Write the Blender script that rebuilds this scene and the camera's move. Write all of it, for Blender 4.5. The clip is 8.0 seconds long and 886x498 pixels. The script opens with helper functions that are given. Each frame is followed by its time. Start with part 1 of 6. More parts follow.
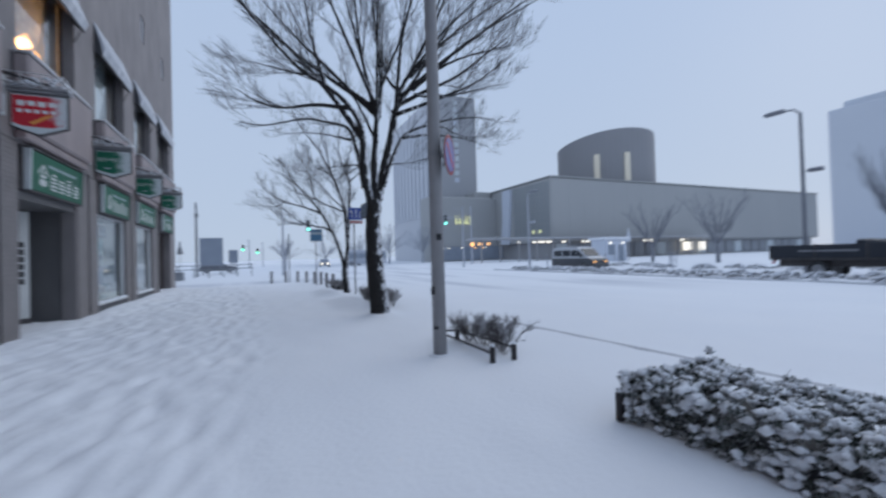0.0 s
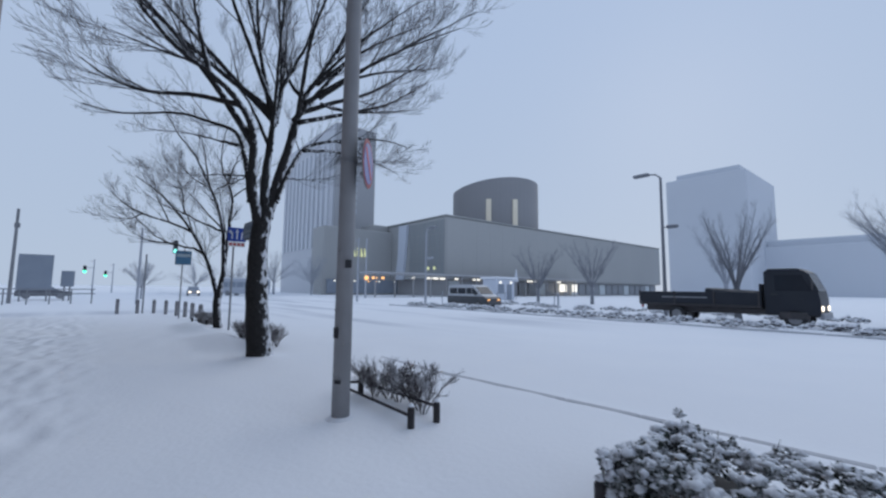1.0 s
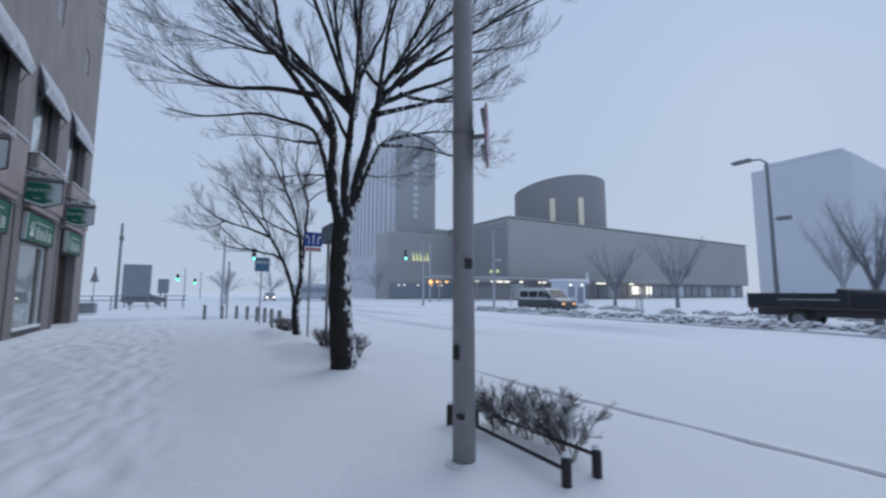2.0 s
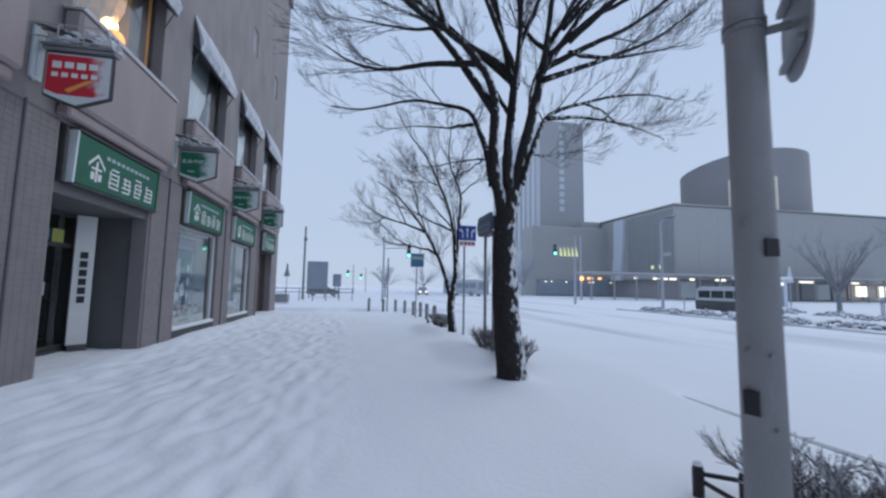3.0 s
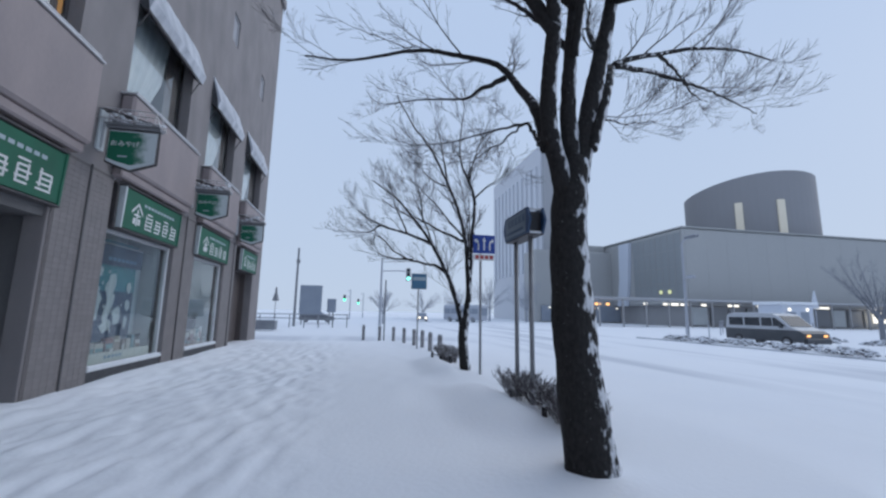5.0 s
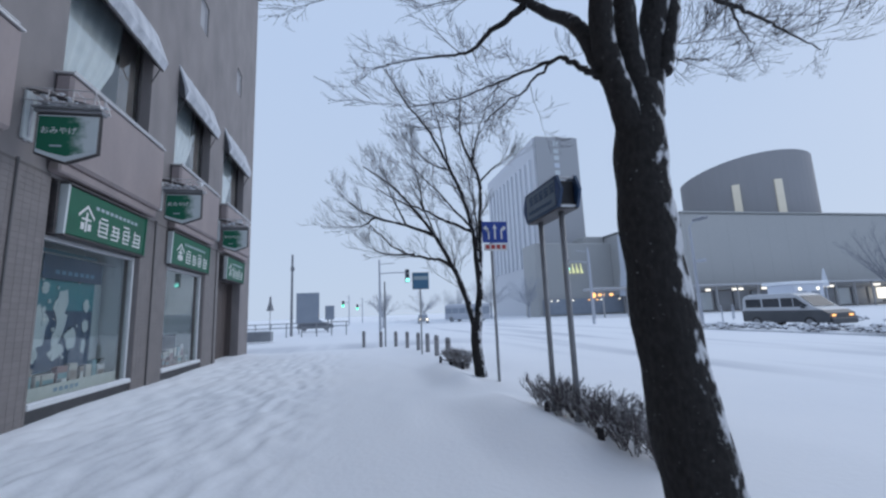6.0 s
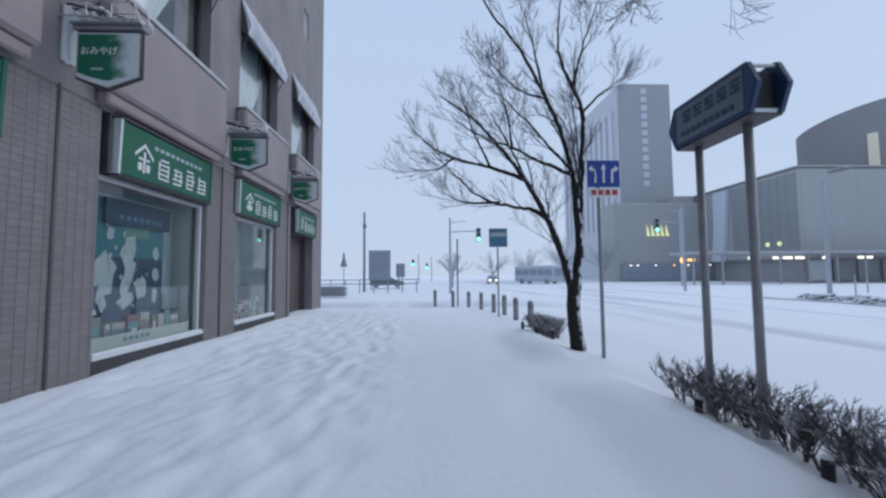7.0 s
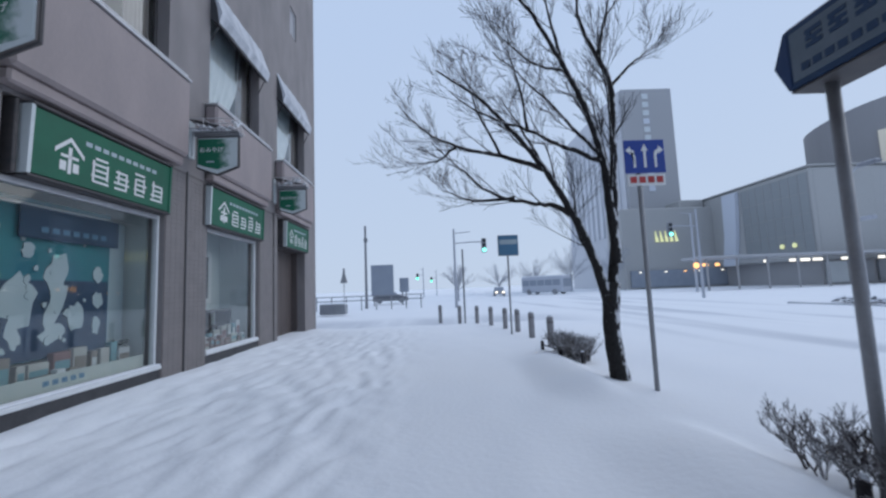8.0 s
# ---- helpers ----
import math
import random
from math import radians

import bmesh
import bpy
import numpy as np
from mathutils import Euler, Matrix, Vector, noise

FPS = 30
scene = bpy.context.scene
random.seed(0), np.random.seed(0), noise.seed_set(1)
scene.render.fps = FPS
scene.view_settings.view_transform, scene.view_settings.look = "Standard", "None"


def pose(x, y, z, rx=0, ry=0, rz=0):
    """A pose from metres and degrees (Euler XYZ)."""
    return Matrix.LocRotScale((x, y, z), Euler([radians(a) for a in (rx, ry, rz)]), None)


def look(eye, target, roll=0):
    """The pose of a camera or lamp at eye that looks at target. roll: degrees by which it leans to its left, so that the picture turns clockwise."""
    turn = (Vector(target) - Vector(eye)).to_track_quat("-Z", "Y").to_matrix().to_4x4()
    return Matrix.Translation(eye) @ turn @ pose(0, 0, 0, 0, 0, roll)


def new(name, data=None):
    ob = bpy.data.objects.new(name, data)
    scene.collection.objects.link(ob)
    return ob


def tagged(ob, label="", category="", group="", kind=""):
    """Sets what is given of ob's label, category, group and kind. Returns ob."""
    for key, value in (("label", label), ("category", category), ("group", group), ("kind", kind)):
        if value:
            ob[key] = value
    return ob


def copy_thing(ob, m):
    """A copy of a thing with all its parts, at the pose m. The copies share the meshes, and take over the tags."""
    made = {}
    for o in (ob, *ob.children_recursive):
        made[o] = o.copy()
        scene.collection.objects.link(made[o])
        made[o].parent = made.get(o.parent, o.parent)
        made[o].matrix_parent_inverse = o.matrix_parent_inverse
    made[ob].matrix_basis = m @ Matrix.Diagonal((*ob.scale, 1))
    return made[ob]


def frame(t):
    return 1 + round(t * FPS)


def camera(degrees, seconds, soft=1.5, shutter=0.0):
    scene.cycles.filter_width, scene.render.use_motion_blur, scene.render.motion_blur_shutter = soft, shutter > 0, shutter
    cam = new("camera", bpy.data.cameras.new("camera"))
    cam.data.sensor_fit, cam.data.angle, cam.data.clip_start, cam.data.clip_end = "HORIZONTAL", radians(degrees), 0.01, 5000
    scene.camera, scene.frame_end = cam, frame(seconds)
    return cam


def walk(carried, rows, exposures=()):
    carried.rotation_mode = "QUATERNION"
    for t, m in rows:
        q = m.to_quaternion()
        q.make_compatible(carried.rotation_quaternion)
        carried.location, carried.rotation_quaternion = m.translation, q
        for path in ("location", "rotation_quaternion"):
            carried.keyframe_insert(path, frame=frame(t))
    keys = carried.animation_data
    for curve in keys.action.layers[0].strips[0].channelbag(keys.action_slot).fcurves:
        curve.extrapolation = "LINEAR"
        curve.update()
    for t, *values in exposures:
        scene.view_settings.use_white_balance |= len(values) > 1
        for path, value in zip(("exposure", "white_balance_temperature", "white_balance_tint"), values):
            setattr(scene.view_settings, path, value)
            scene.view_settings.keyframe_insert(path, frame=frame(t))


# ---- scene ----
cam = camera(94.6, 8.0, soft=2.4, shutter=0.25)
METRES, EYE, TILT, LEAN, TURN = 10.9, 1.5, 0.0, 0.0, -24.4
ROWS = [
    (0.0, 0.0, 0.0, 0.0, 0.02, 0.84, 1.66),
    (0.5, -0.0068, 0.0474, 0.0013, -14.61, 4.74, -2.78),
    (1.0, -0.0196, 0.1052, -0.0008, -14.98, 5.55, -0.62),
    (1.2, -0.0276, 0.1275, -0.0003, -14.18, 6.14, -1.42),
    (2.3, -0.0782, 0.2506, 0.0012, 1.55, 6.00, 1.80),
    (2.5, -0.0871, 0.2728, 0.0012, 8.1, 6.24, 2.09),
    (3.0, -0.1105, 0.3275, 0.0035, 13.26, 5.25, -1.0),
    (3.5, -0.1329, 0.3905, 0.001, 16.71, 3.85, -0.16),
    (4.0, -0.1586, 0.4454, 0.002, 16.59, 5.83, -2.09),
    (4.2, -0.1658, 0.4678, 0.0023, 16.42, 8.86, -0.72),
    (5.3, -0.2045, 0.5963, 0.0007, 12.10, 8.85, -0.85),
    (5.5, -0.2121, 0.6189, 0.0003, 12.82, 9.22, 1.03),
    (6.0, -0.2405, 0.6773, 0.0017, 13.09, 8.9, 2.29),
    (6.5, -0.2722, 0.7391, -0.0019, 15.5, 4.06, 0.06),
    (7.0, -0.3096, 0.8, -0.0006, 22.43, 3.65, 0.49),
    (7.5, -0.3383, 0.8614, 0.0025, 21.36, 6.87, 1.19),
    (8.0, -0.3602, 0.9266, 0.0015, 23.18, 5.52, 2.24),
]
walk(cam, [(t, pose(0, 0, EYE, TILT, LEAN, TURN) @ pose(METRES * x, METRES * y, METRES * z, 90 + pitch, roll, yaw)) for t, x, y, z, yaw, pitch, roll in ROWS],
     [(0.0, 0.11), (0.5, 0.06), (1.2, 0.03), (2.5, 0.10), (3.0, 0.19), (4.0, 0.22), (5.5, 0.21), (6.5, 0.27), (8.0, 0.25)])

# ---- world, sun, exposure ----
world = bpy.data.worlds.new("snow_sky")
scene.world = world
world.use_nodes = True
wn, wl = world.node_tree.nodes, world.node_tree.links
wn.clear()
sky = wn.new("ShaderNodeTexSky")
sky.sky_type, sky.sun_disc = "NISHITA", False
sky.sun_elevation, sky.sun_rotation = radians(24), radians(70)
bg_sky, bg_cloud, wmix, wout = wn.new("ShaderNodeBackground"), wn.new("ShaderNodeBackground"), wn.new("ShaderNodeMixShader"), wn.new("ShaderNodeOutputWorld")
bg_sky.inputs["Strength"].default_value = 0.08
wtc, wsep, wramp = wn.new("ShaderNodeTexCoord"), wn.new("ShaderNodeSeparateXYZ"), wn.new("ShaderNodeValToRGB")
# snow cloud: pale near the ground, a little bluer and brighter overhead
for e, (p, c) in zip((wramp.color_ramp.elements[0], wramp.color_ramp.elements[1]),
                     ((0.0, (0.447, 0.54, 0.69, 1)), (0.55, (0.413, 0.522, 0.72, 1)))):
    e.position, e.color = p, c
wl.new(wtc.outputs["Generated"], wsep.inputs[0])
wl.new(wsep.outputs["Z"], wramp.inputs[0])
wl.new(sky.outputs[0], bg_sky.inputs["Color"])
wl.new(wramp.outputs[0], bg_cloud.inputs["Color"])
bg_cloud.inputs["Strength"].default_value = 1.0
wmix.inputs[0].default_value = 0.97
wl.new(bg_sky.outputs[0], wmix.inputs[1]), wl.new(bg_cloud.outputs[0], wmix.inputs[2]), wl.new(wmix.outputs[0], wout.inputs[0])
sun = new("sun", bpy.data.lights.new("sun", "SUN"))
sun.data.energy, sun.data.angle, sun.data.color = 0.75, radians(60), (0.97, 0.955, 0.94)
sun.matrix_world = look((40, 15, 24), (0, 0, 0))

# ---- materials ----
def nodes_of(name):
    m = bpy.data.materials.new(name)
    m.use_nodes = True
    n, l = m.node_tree.nodes, m.node_tree.links
    return m, n, l, n["Principled BSDF"]


def mat(name, c1, c2=None, scale=4.0, rough=0.7, metal=0.0, bump=0.0, fine=40.0, emit=0.0, stretch=(1, 1, 1), vary=0.0):
    """A painted, stony or wooden surface: two colours by large noise, fine grain in relief, and a shift per piece."""
    m, n, l, p = nodes_of(name)
    c2 = c2 or tuple(v * 0.8 for v in c1)
    tc, mp = n.new("ShaderNodeTexCoord"), n.new("ShaderNodeMapping")
    mp.inputs["Scale"].default_value = stretch
    l.new(tc.outputs["Object"], mp.inputs[0])
    big, small, mix = n.new("ShaderNodeTexNoise"), n.new("ShaderNodeTexNoise"), n.new("ShaderNodeMix")
    big.inputs["Scale"].default_value, big.inputs["Detail"].default_value = scale, 5
    small.inputs["Scale"].default_value, small.inputs["Detail"].default_value = fine, 3
    for t in (big, small):
        l.new(mp.outputs[0], t.inputs["Vector"])
    add, ramp = n.new("ShaderNodeMath"), n.new("ShaderNodeMapRange")
    add.operation = "MULTIPLY_ADD"
    add.inputs[1].default_value = 0.35
    l.new(small.outputs[0], add.inputs[0]), l.new(big.outputs[0], add.inputs[2])
    ramp.inputs[1].default_value, ramp.inputs[2].default_value = 0.45, 0.9
    l.new(add.outputs[0], ramp.inputs[0])
    mix.data_type = "RGBA"
    mix.inputs[6].default_value, mix.inputs[7].default_value = (*c1, 1), (*c2, 1)
    l.new(ramp.outputs[0], mix.inputs[0])
    out = mix.outputs[2]
    if vary:
        info, hsv, rng = n.new("ShaderNodeObjectInfo"), n.new("ShaderNodeHueSaturation"), n.new("ShaderNodeMapRange")
        rng.inputs[3].default_value, rng.inputs[4].default_value = 1 - vary, 1 + vary
        l.new(info.outputs["Random"], rng.inputs[0]), l.new(rng.outputs[0], hsv.inputs["Value"]), l.new(out, hsv.inputs["Color"])
        out = hsv.outputs[0]
    l.new(out, p.inputs["Base Color"])
    p.inputs["Roughness"].default_value, p.inputs["Metallic"].default_value = rough, metal
    if bump:
        b = n.new("ShaderNodeBump")
        b.inputs["Strength"].default_value, b.inputs["Distance"].default_value = bump, 0.02
        l.new(small.outputs[0], b.inputs["Height"]), l.new(b.outputs[0], p.inputs["Normal"])
    if emit:
        p.inputs["Emission Color"].default_value, p.inputs["Emission Strength"].default_value = (*c1, 1), emit
    return m


def snowy(name, c1, c2, side=(0.75, -0.5, 0.25), low=0.45, high=0.75, scale=6.0, amount=0.5, bump=0.6, stretch=(1, 1, 0.35)):
    """Bark or leaf with snow stuck on the sides that the wind meets and on upper faces, broken up by noise."""
    m, n, l, p = nodes_of(name)
    tc, geo, dot, up = n.new("ShaderNodeTexCoord"), n.new("ShaderNodeNewGeometry"), n.new("ShaderNodeVectorMath"), n.new("ShaderNodeVectorMath")
    mp = n.new("ShaderNodeMapping")
    mp.inputs["Scale"].default_value = stretch
    l.new(tc.outputs["Object"], mp.inputs[0])
    no, fine, mx, sm, rng = n.new("ShaderNodeTexNoise"), n.new("ShaderNodeTexNoise"), n.new("ShaderNodeMath"), n.new("ShaderNodeMath"), n.new("ShaderNodeMapRange")
    no.inputs["Scale"].default_value, no.inputs["Detail"].default_value = scale, 6
    fine.inputs["Scale"].default_value, fine.inputs["Detail"].default_value = 30, 6
    l.new(mp.outputs[0], no.inputs["Vector"]), l.new(mp.outputs[0], fine.inputs["Vector"])
    for v, d in ((dot, side), (up, (0, 0, 1))):
        v.operation = "DOT_PRODUCT"
        v.inputs[1].default_value = d
        l.new(geo.outputs["Normal"], v.inputs[0])
    mx.operation, sm.operation = "MAXIMUM", "MULTIPLY_ADD"
    l.new(dot.outputs["Value"], mx.inputs[0]), l.new(up.outputs["Value"], mx.inputs[1])
    sm.inputs[1].default_value = 2.2
    l.new(no.outputs[0], sm.inputs[0]), l.new(mx.outputs[0], sm.inputs[2])
    rng.inputs[1].default_value, rng.inputs[2].default_value = 1.1 + low, 1.1 + high
    rng.inputs[4].default_value = amount
    l.new(sm.outputs[0], rng.inputs[0])
    bark, mix = n.new("ShaderNodeMix"), n.new("ShaderNodeMix")
    for q in (bark, mix):
        q.data_type = "RGBA"
    bark.inputs[6].default_value, bark.inputs[7].default_value = (*c1, 1), (*c2, 1)
    l.new(fine.outputs[0], bark.inputs[0]), l.new(bark.outputs[2], mix.inputs[6])
    mix.inputs[7].default_value = (0.84, 0.86, 0.9, 1)
    # scattered flecks of snow caught in the rough surface
    spot, srange, most = n.new("ShaderNodeTexNoise"), n.new("ShaderNodeMapRange"), n.new("ShaderNodeMath")
    spot.inputs["Scale"].default_value, spot.inputs["Detail"].default_value = 34, 4
    l.new(tc.outputs["Object"], spot.inputs["Vector"])
    srange.inputs[1].default_value, srange.inputs[2].default_value, srange.inputs[4].default_value = 0.69, 0.80, 0.5 * amount
    l.new(spot.outputs[0], srange.inputs[0])
    most.operation = "MAXIMUM"
    l.new(rng.outputs[0], most.inputs[0]), l.new(srange.outputs[0], most.inputs[1])
    l.new(most.outputs[0], mix.inputs[0]), l.new(mix.outputs[2], p.inputs["Base Color"])
    p.inputs["Roughness"].default_value = 0.85
    b = n.new("ShaderNodeBump")
    b.inputs["Strength"].default_value, b.inputs["Distance"].default_value = bump, 0.03
    l.new(fine.outputs[0], b.inputs["Height"]), l.new(b.outputs[0], p.inputs["Normal"])
    p.inputs["Specular IOR Level"].default_value = 0.15
    return m


def snow_mat():
    m, n, l, p = nodes_of("snow")
    tc = n.new("ShaderNodeTexCoord")
    a, b2, c = n.new("ShaderNodeTexNoise"), n.new("ShaderNodeTexNoise"), n.new("ShaderNodeMix")
    a.inputs["Scale"].default_value, a.inputs["Detail"].default_value = 0.5, 6
    b2.inputs["Scale"].default_value, b2.inputs["Detail"].default_value = 14, 8
    l.new(tc.outputs["Object"], a.inputs["Vector"]), l.new(tc.outputs["Object"], b2.inputs["Vector"])
    c.data_type = "RGBA"
    c.inputs[6].default_value, c.inputs[7].default_value = (0.84, 0.86, 0.90, 1), (0.90, 0.91, 0.93, 1)
    l.new(a.outputs[0], c.inputs[0])
    # packed, slightly grey snow: wheel tracks along the road; side street's mouth: painted shade band
    sep, mp, tr = n.new("ShaderNodeSeparateXYZ"), n.new("ShaderNodeMapping"), n.new("ShaderNodeTexNoise")
    l.new(tc.outputs["Object"], sep.inputs[0]), l.new(tc.outputs["Object"], mp.inputs[0])
    mp.inputs["Scale"].default_value, mp.inputs["Rotation"].default_value = (0.55, 0.05, 1), (0, 0, 0.10)
    tr.inputs["Scale"].default_value, tr.inputs["Detail"].default_value = 1.0, 7
    l.new(mp.outputs[0], tr.inputs["Vector"])

    def ramp(src, lo, hi, top=1.0):
        q = n.new("ShaderNodeMapRange")
        q.interpolation_type = "SMOOTHSTEP"
        q.inputs[1].default_value, q.inputs[2].default_value, q.inputs[4].default_value = lo, hi, top
        l.new(src, q.inputs[0])
        return q.outputs[0]

    def math_node(kind, x, y):
        q = n.new("ShaderNodeMath")
        q.operation = kind
        l.new(x, q.inputs[0]), l.new(y, q.inputs[1])
        return q.outputs[0]
    lane = math_node("MULTIPLY", ramp(sep.outputs["X"], 6.5, 9.5), ramp(sep.outputs["X"], 21.5, 19.5))
    # grey band that paints the shade across the side street's mouth
    mouth_shade = math_node("MULTIPLY", math_node("MULTIPLY", ramp(sep.outputs["Y"], 28.3, 29.0), ramp(sep.outputs["Y"], 36.0, 31.5)), ramp(sep.outputs["X"], 9.0, 4.0))
    worn_and_shade = math_node("MULTIPLY", math_node("MAXIMUM", math_node("MULTIPLY", lane, ramp(tr.outputs[0], 0.48, 0.68)), math_node("MULTIPLY", mouth_shade, ramp(tr.outputs[0], 0.25, 0.55))), ramp(sep.outputs["Y"], 8.0, 17.0, 0.62))
    slush_and_shade = n.new("ShaderNodeMix")
    slush_and_shade.data_type = "RGBA"
    slush_and_shade.inputs[7].default_value = (0.50, 0.525, 0.58, 1)
    l.new(worn_and_shade, slush_and_shade.inputs[0]), l.new(c.outputs[2], slush_and_shade.inputs[6]), l.new(slush_and_shade.outputs[2], p.inputs["Base Color"])
    p.inputs["Roughness"].default_value = 0.9
    p.inputs["Specular IOR Level"].default_value = 0.25
    bp = n.new("ShaderNodeBump")
    bp.inputs["Strength"].default_value, bp.inputs["Distance"].default_value = 0.35, 0.015
    l.new(b2.outputs[0], bp.inputs["Height"]), l.new(bp.outputs[0], p.inputs["Normal"])
    return m


def glass(name, tint=(0.9, 0.95, 0.95), rough=0.02):
    m, n, l, p = nodes_of(name)
    p.inputs["Base Color"].default_value = (*tint, 1)
    p.inputs["Transmission Weight"].default_value, p.inputs["Roughness"].default_value, p.inputs["IOR"].default_value = 1.0, rough, 1.45
    return m


def glow(name, c, s):
    m, n, l, p = nodes_of(name)
    p.inputs["Base Color"].default_value = (*c, 1)
    p.inputs["Emission Color"].default_value, p.inputs["Emission Strength"].default_value = (*c, 1), s
    return m


def sheer(name, c, clear):
    """Thin cloth: part see-through, part glowing with the light behind it."""
    m, n, l, p = nodes_of(name)
    p.inputs["Base Color"].default_value, p.inputs["Roughness"].default_value = (*c, 1), 0.9
    tl, tr, a, b = n.new("ShaderNodeBsdfTranslucent"), n.new("ShaderNodeBsdfTransparent"), n.new("ShaderNodeMixShader"), n.new("ShaderNodeMixShader")
    no, rg, tc = n.new("ShaderNodeTexNoise"), n.new("ShaderNodeMapRange"), n.new("ShaderNodeTexCoord")
    no.inputs["Scale"].default_value = 5
    l.new(tc.outputs["Object"], no.inputs["Vector"]), l.new(no.outputs[0], rg.inputs[0])
    rg.inputs[1].default_value, rg.inputs[2].default_value, rg.inputs[3].default_value, rg.inputs[4].default_value = 0.3, 0.7, clear - 0.12, clear + 0.12
    tl.inputs["Color"].default_value = (*c, 1)
    a.inputs[0].default_value = 0.5
    l.new(p.outputs[0], a.inputs[1]), l.new(tl.outputs[0], a.inputs[2])
    l.new(rg.outputs[0], b.inputs[0]), l.new(a.outputs[0], b.inputs[1]), l.new(tr.outputs[0], b.inputs[2])
    l.new(b.outputs[0], n["Material Output"].inputs["Surface"])
    return m


def plastered(name, c, start, end):
    """Sign paint with wind-blown snow stuck to the outer part of the face, its edge broken up."""
    m, n, l, p = nodes_of(name)
    tc, sep, no, add, rg, mix = n.new("ShaderNodeTexCoord"), n.new("ShaderNodeSeparateXYZ"), n.new("ShaderNodeTexNoise"), n.new("ShaderNodeMath"), n.new("ShaderNodeMapRange"), n.new("ShaderNodeMix")
    no.inputs["Scale"].default_value, no.inputs["Detail"].default_value = 7, 5
    l.new(tc.outputs["Object"], sep.inputs[0]), l.new(tc.outputs["Object"], no.inputs["Vector"])
    add.operation = "MULTIPLY_ADD"
    add.inputs[1].default_value = 0.55
    l.new(no.outputs[0], add.inputs[0]), l.new(sep.outputs["X"], add.inputs[2])
    rg.interpolation_type = "SMOOTHSTEP"
    rg.inputs[1].default_value, rg.inputs[2].default_value, rg.inputs[4].default_value = start + 0.27, end + 0.27, 0.94
    l.new(add.outputs[0], rg.inputs[0])
    mix.data_type = "RGBA"
    mix.inputs[6].default_value, mix.inputs[7].default_value = (*c, 1), (0.60, 0.65, 0.66, 1)
    l.new(rg.outputs[0], mix.inputs[0]), l.new(mix.outputs[2], p.inputs["Base Color"])
    p.inputs["Roughness"].default_value = 0.7
    return m


SNOW = snow_mat()
GREENSNOW = plastered("green_sign_with_snow", (0.006, 0.125, 0.068), 0.02, 0.30)
REDSNOW = plastered("red_sign_with_snow", (0.52, 0.02, 0.035), 0.14, 0.36)
SHEER = sheer("sheer_curtain", (0.66, 0.66, 0.66), 0.38)
SNOW_CAP = mat("snow_cap", (0.84, 0.86, 0.89), (0.76, 0.79, 0.84), 9, 0.9, bump=0.5, fine=30)
WALL = mat("grey_wall_tile", (0.262, 0.238, 0.237), (0.188, 0.174, 0.178), 1.5, 0.75, bump=0.25, fine=70, stretch=(1, 1, 0.5))
TILE = mat("pilaster_tile", (0.222, 0.20, 0.198), (0.178, 0.163, 0.163), 3, 0.6, bump=0.15, vary=0.06)
JAMB = mat("white_window_frame", (0.72, 0.74, 0.75), (0.64, 0.66, 0.68), 4, 0.5)
GROUT = mat("grout", (0.158, 0.144, 0.142), None, 8, 0.9)
PANEL = mat("mauve_panel", (0.33, 0.275, 0.273), (0.262, 0.224, 0.226), 1.4, 0.6, bump=0.08, fine=30, stretch=(1, 1, 0.4))
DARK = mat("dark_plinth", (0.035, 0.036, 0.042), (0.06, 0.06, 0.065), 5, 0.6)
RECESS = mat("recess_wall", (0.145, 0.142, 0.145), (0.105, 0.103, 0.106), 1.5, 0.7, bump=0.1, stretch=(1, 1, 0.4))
BROWN = mat("brown_shutter", (0.105, 0.085, 0.08), (0.085, 0.07, 0.068), 2, 0.6)
ALU = mat("aluminium_frame", (0.62, 0.62, 0.63), (0.5, 0.5, 0.52), 6, 0.4, metal=0.6)
STEEL = mat("galvanised_steel", (0.30, 0.305, 0.32), (0.23, 0.235, 0.25), 5, 0.5, metal=0.3, bump=0.05)
IRON = mat("dark_iron", (0.06, 0.06, 0.065), (0.10, 0.09, 0.09), 8, 0.6, metal=0.3)
RUST = mat("dark_fence_paint", (0.018, 0.017, 0.02), (0.04, 0.034, 0.036), 10, 0.7)
GREEN = mat("green_sign", (0.006, 0.125, 0.068), (0.007, 0.09, 0.052), 1.5, 0.6)
AWNSNOW = mat("snow_on_canvas", (0.64, 0.66, 0.70), (0.36, 0.38, 0.42), 2.2, 0.9, bump=0.4, fine=14, stretch=(1, 1.6, 0.5))
FROST = mat("frosted_glass", (0.34, 0.345, 0.37), (0.29, 0.295, 0.32), 3, 0.4)
WHITE = mat("white_acrylic", (0.74, 0.75, 0.74), (0.66, 0.67, 0.67), 2, 0.5)
DIRTY = mat("snow_dusted_acrylic", (0.60, 0.64, 0.65), (0.52, 0.57, 0.58), 4, 0.8)
RED = mat("red_sign", (0.52, 0.02, 0.035), (0.44, 0.02, 0.03), 2, 0.5)
ORANGE = mat("orange_stroke", (0.75, 0.30, 0.05), (0.7, 0.35, 0.1), 2, 0.5)
BLUE = mat("blue_sign", (0.012, 0.05, 0.30), (0.012, 0.045, 0.26), 2, 0.45)
NAVY = mat("navy_street_sign", (0.014, 0.045, 0.11), (0.02, 0.055, 0.12), 3, 0.4)
PALEBLUE = mat("faded_bus_sign", (0.05, 0.15, 0.26), (0.07, 0.18, 0.28), 3, 0.5)
REDTEXT = mat("red_letters", (0.5, 0.05, 0.05), None, 3, 0.6)
PALE = mat("pale_print", (0.40, 0.47, 0.50), (0.31, 0.39, 0.43), 2, 0.6)
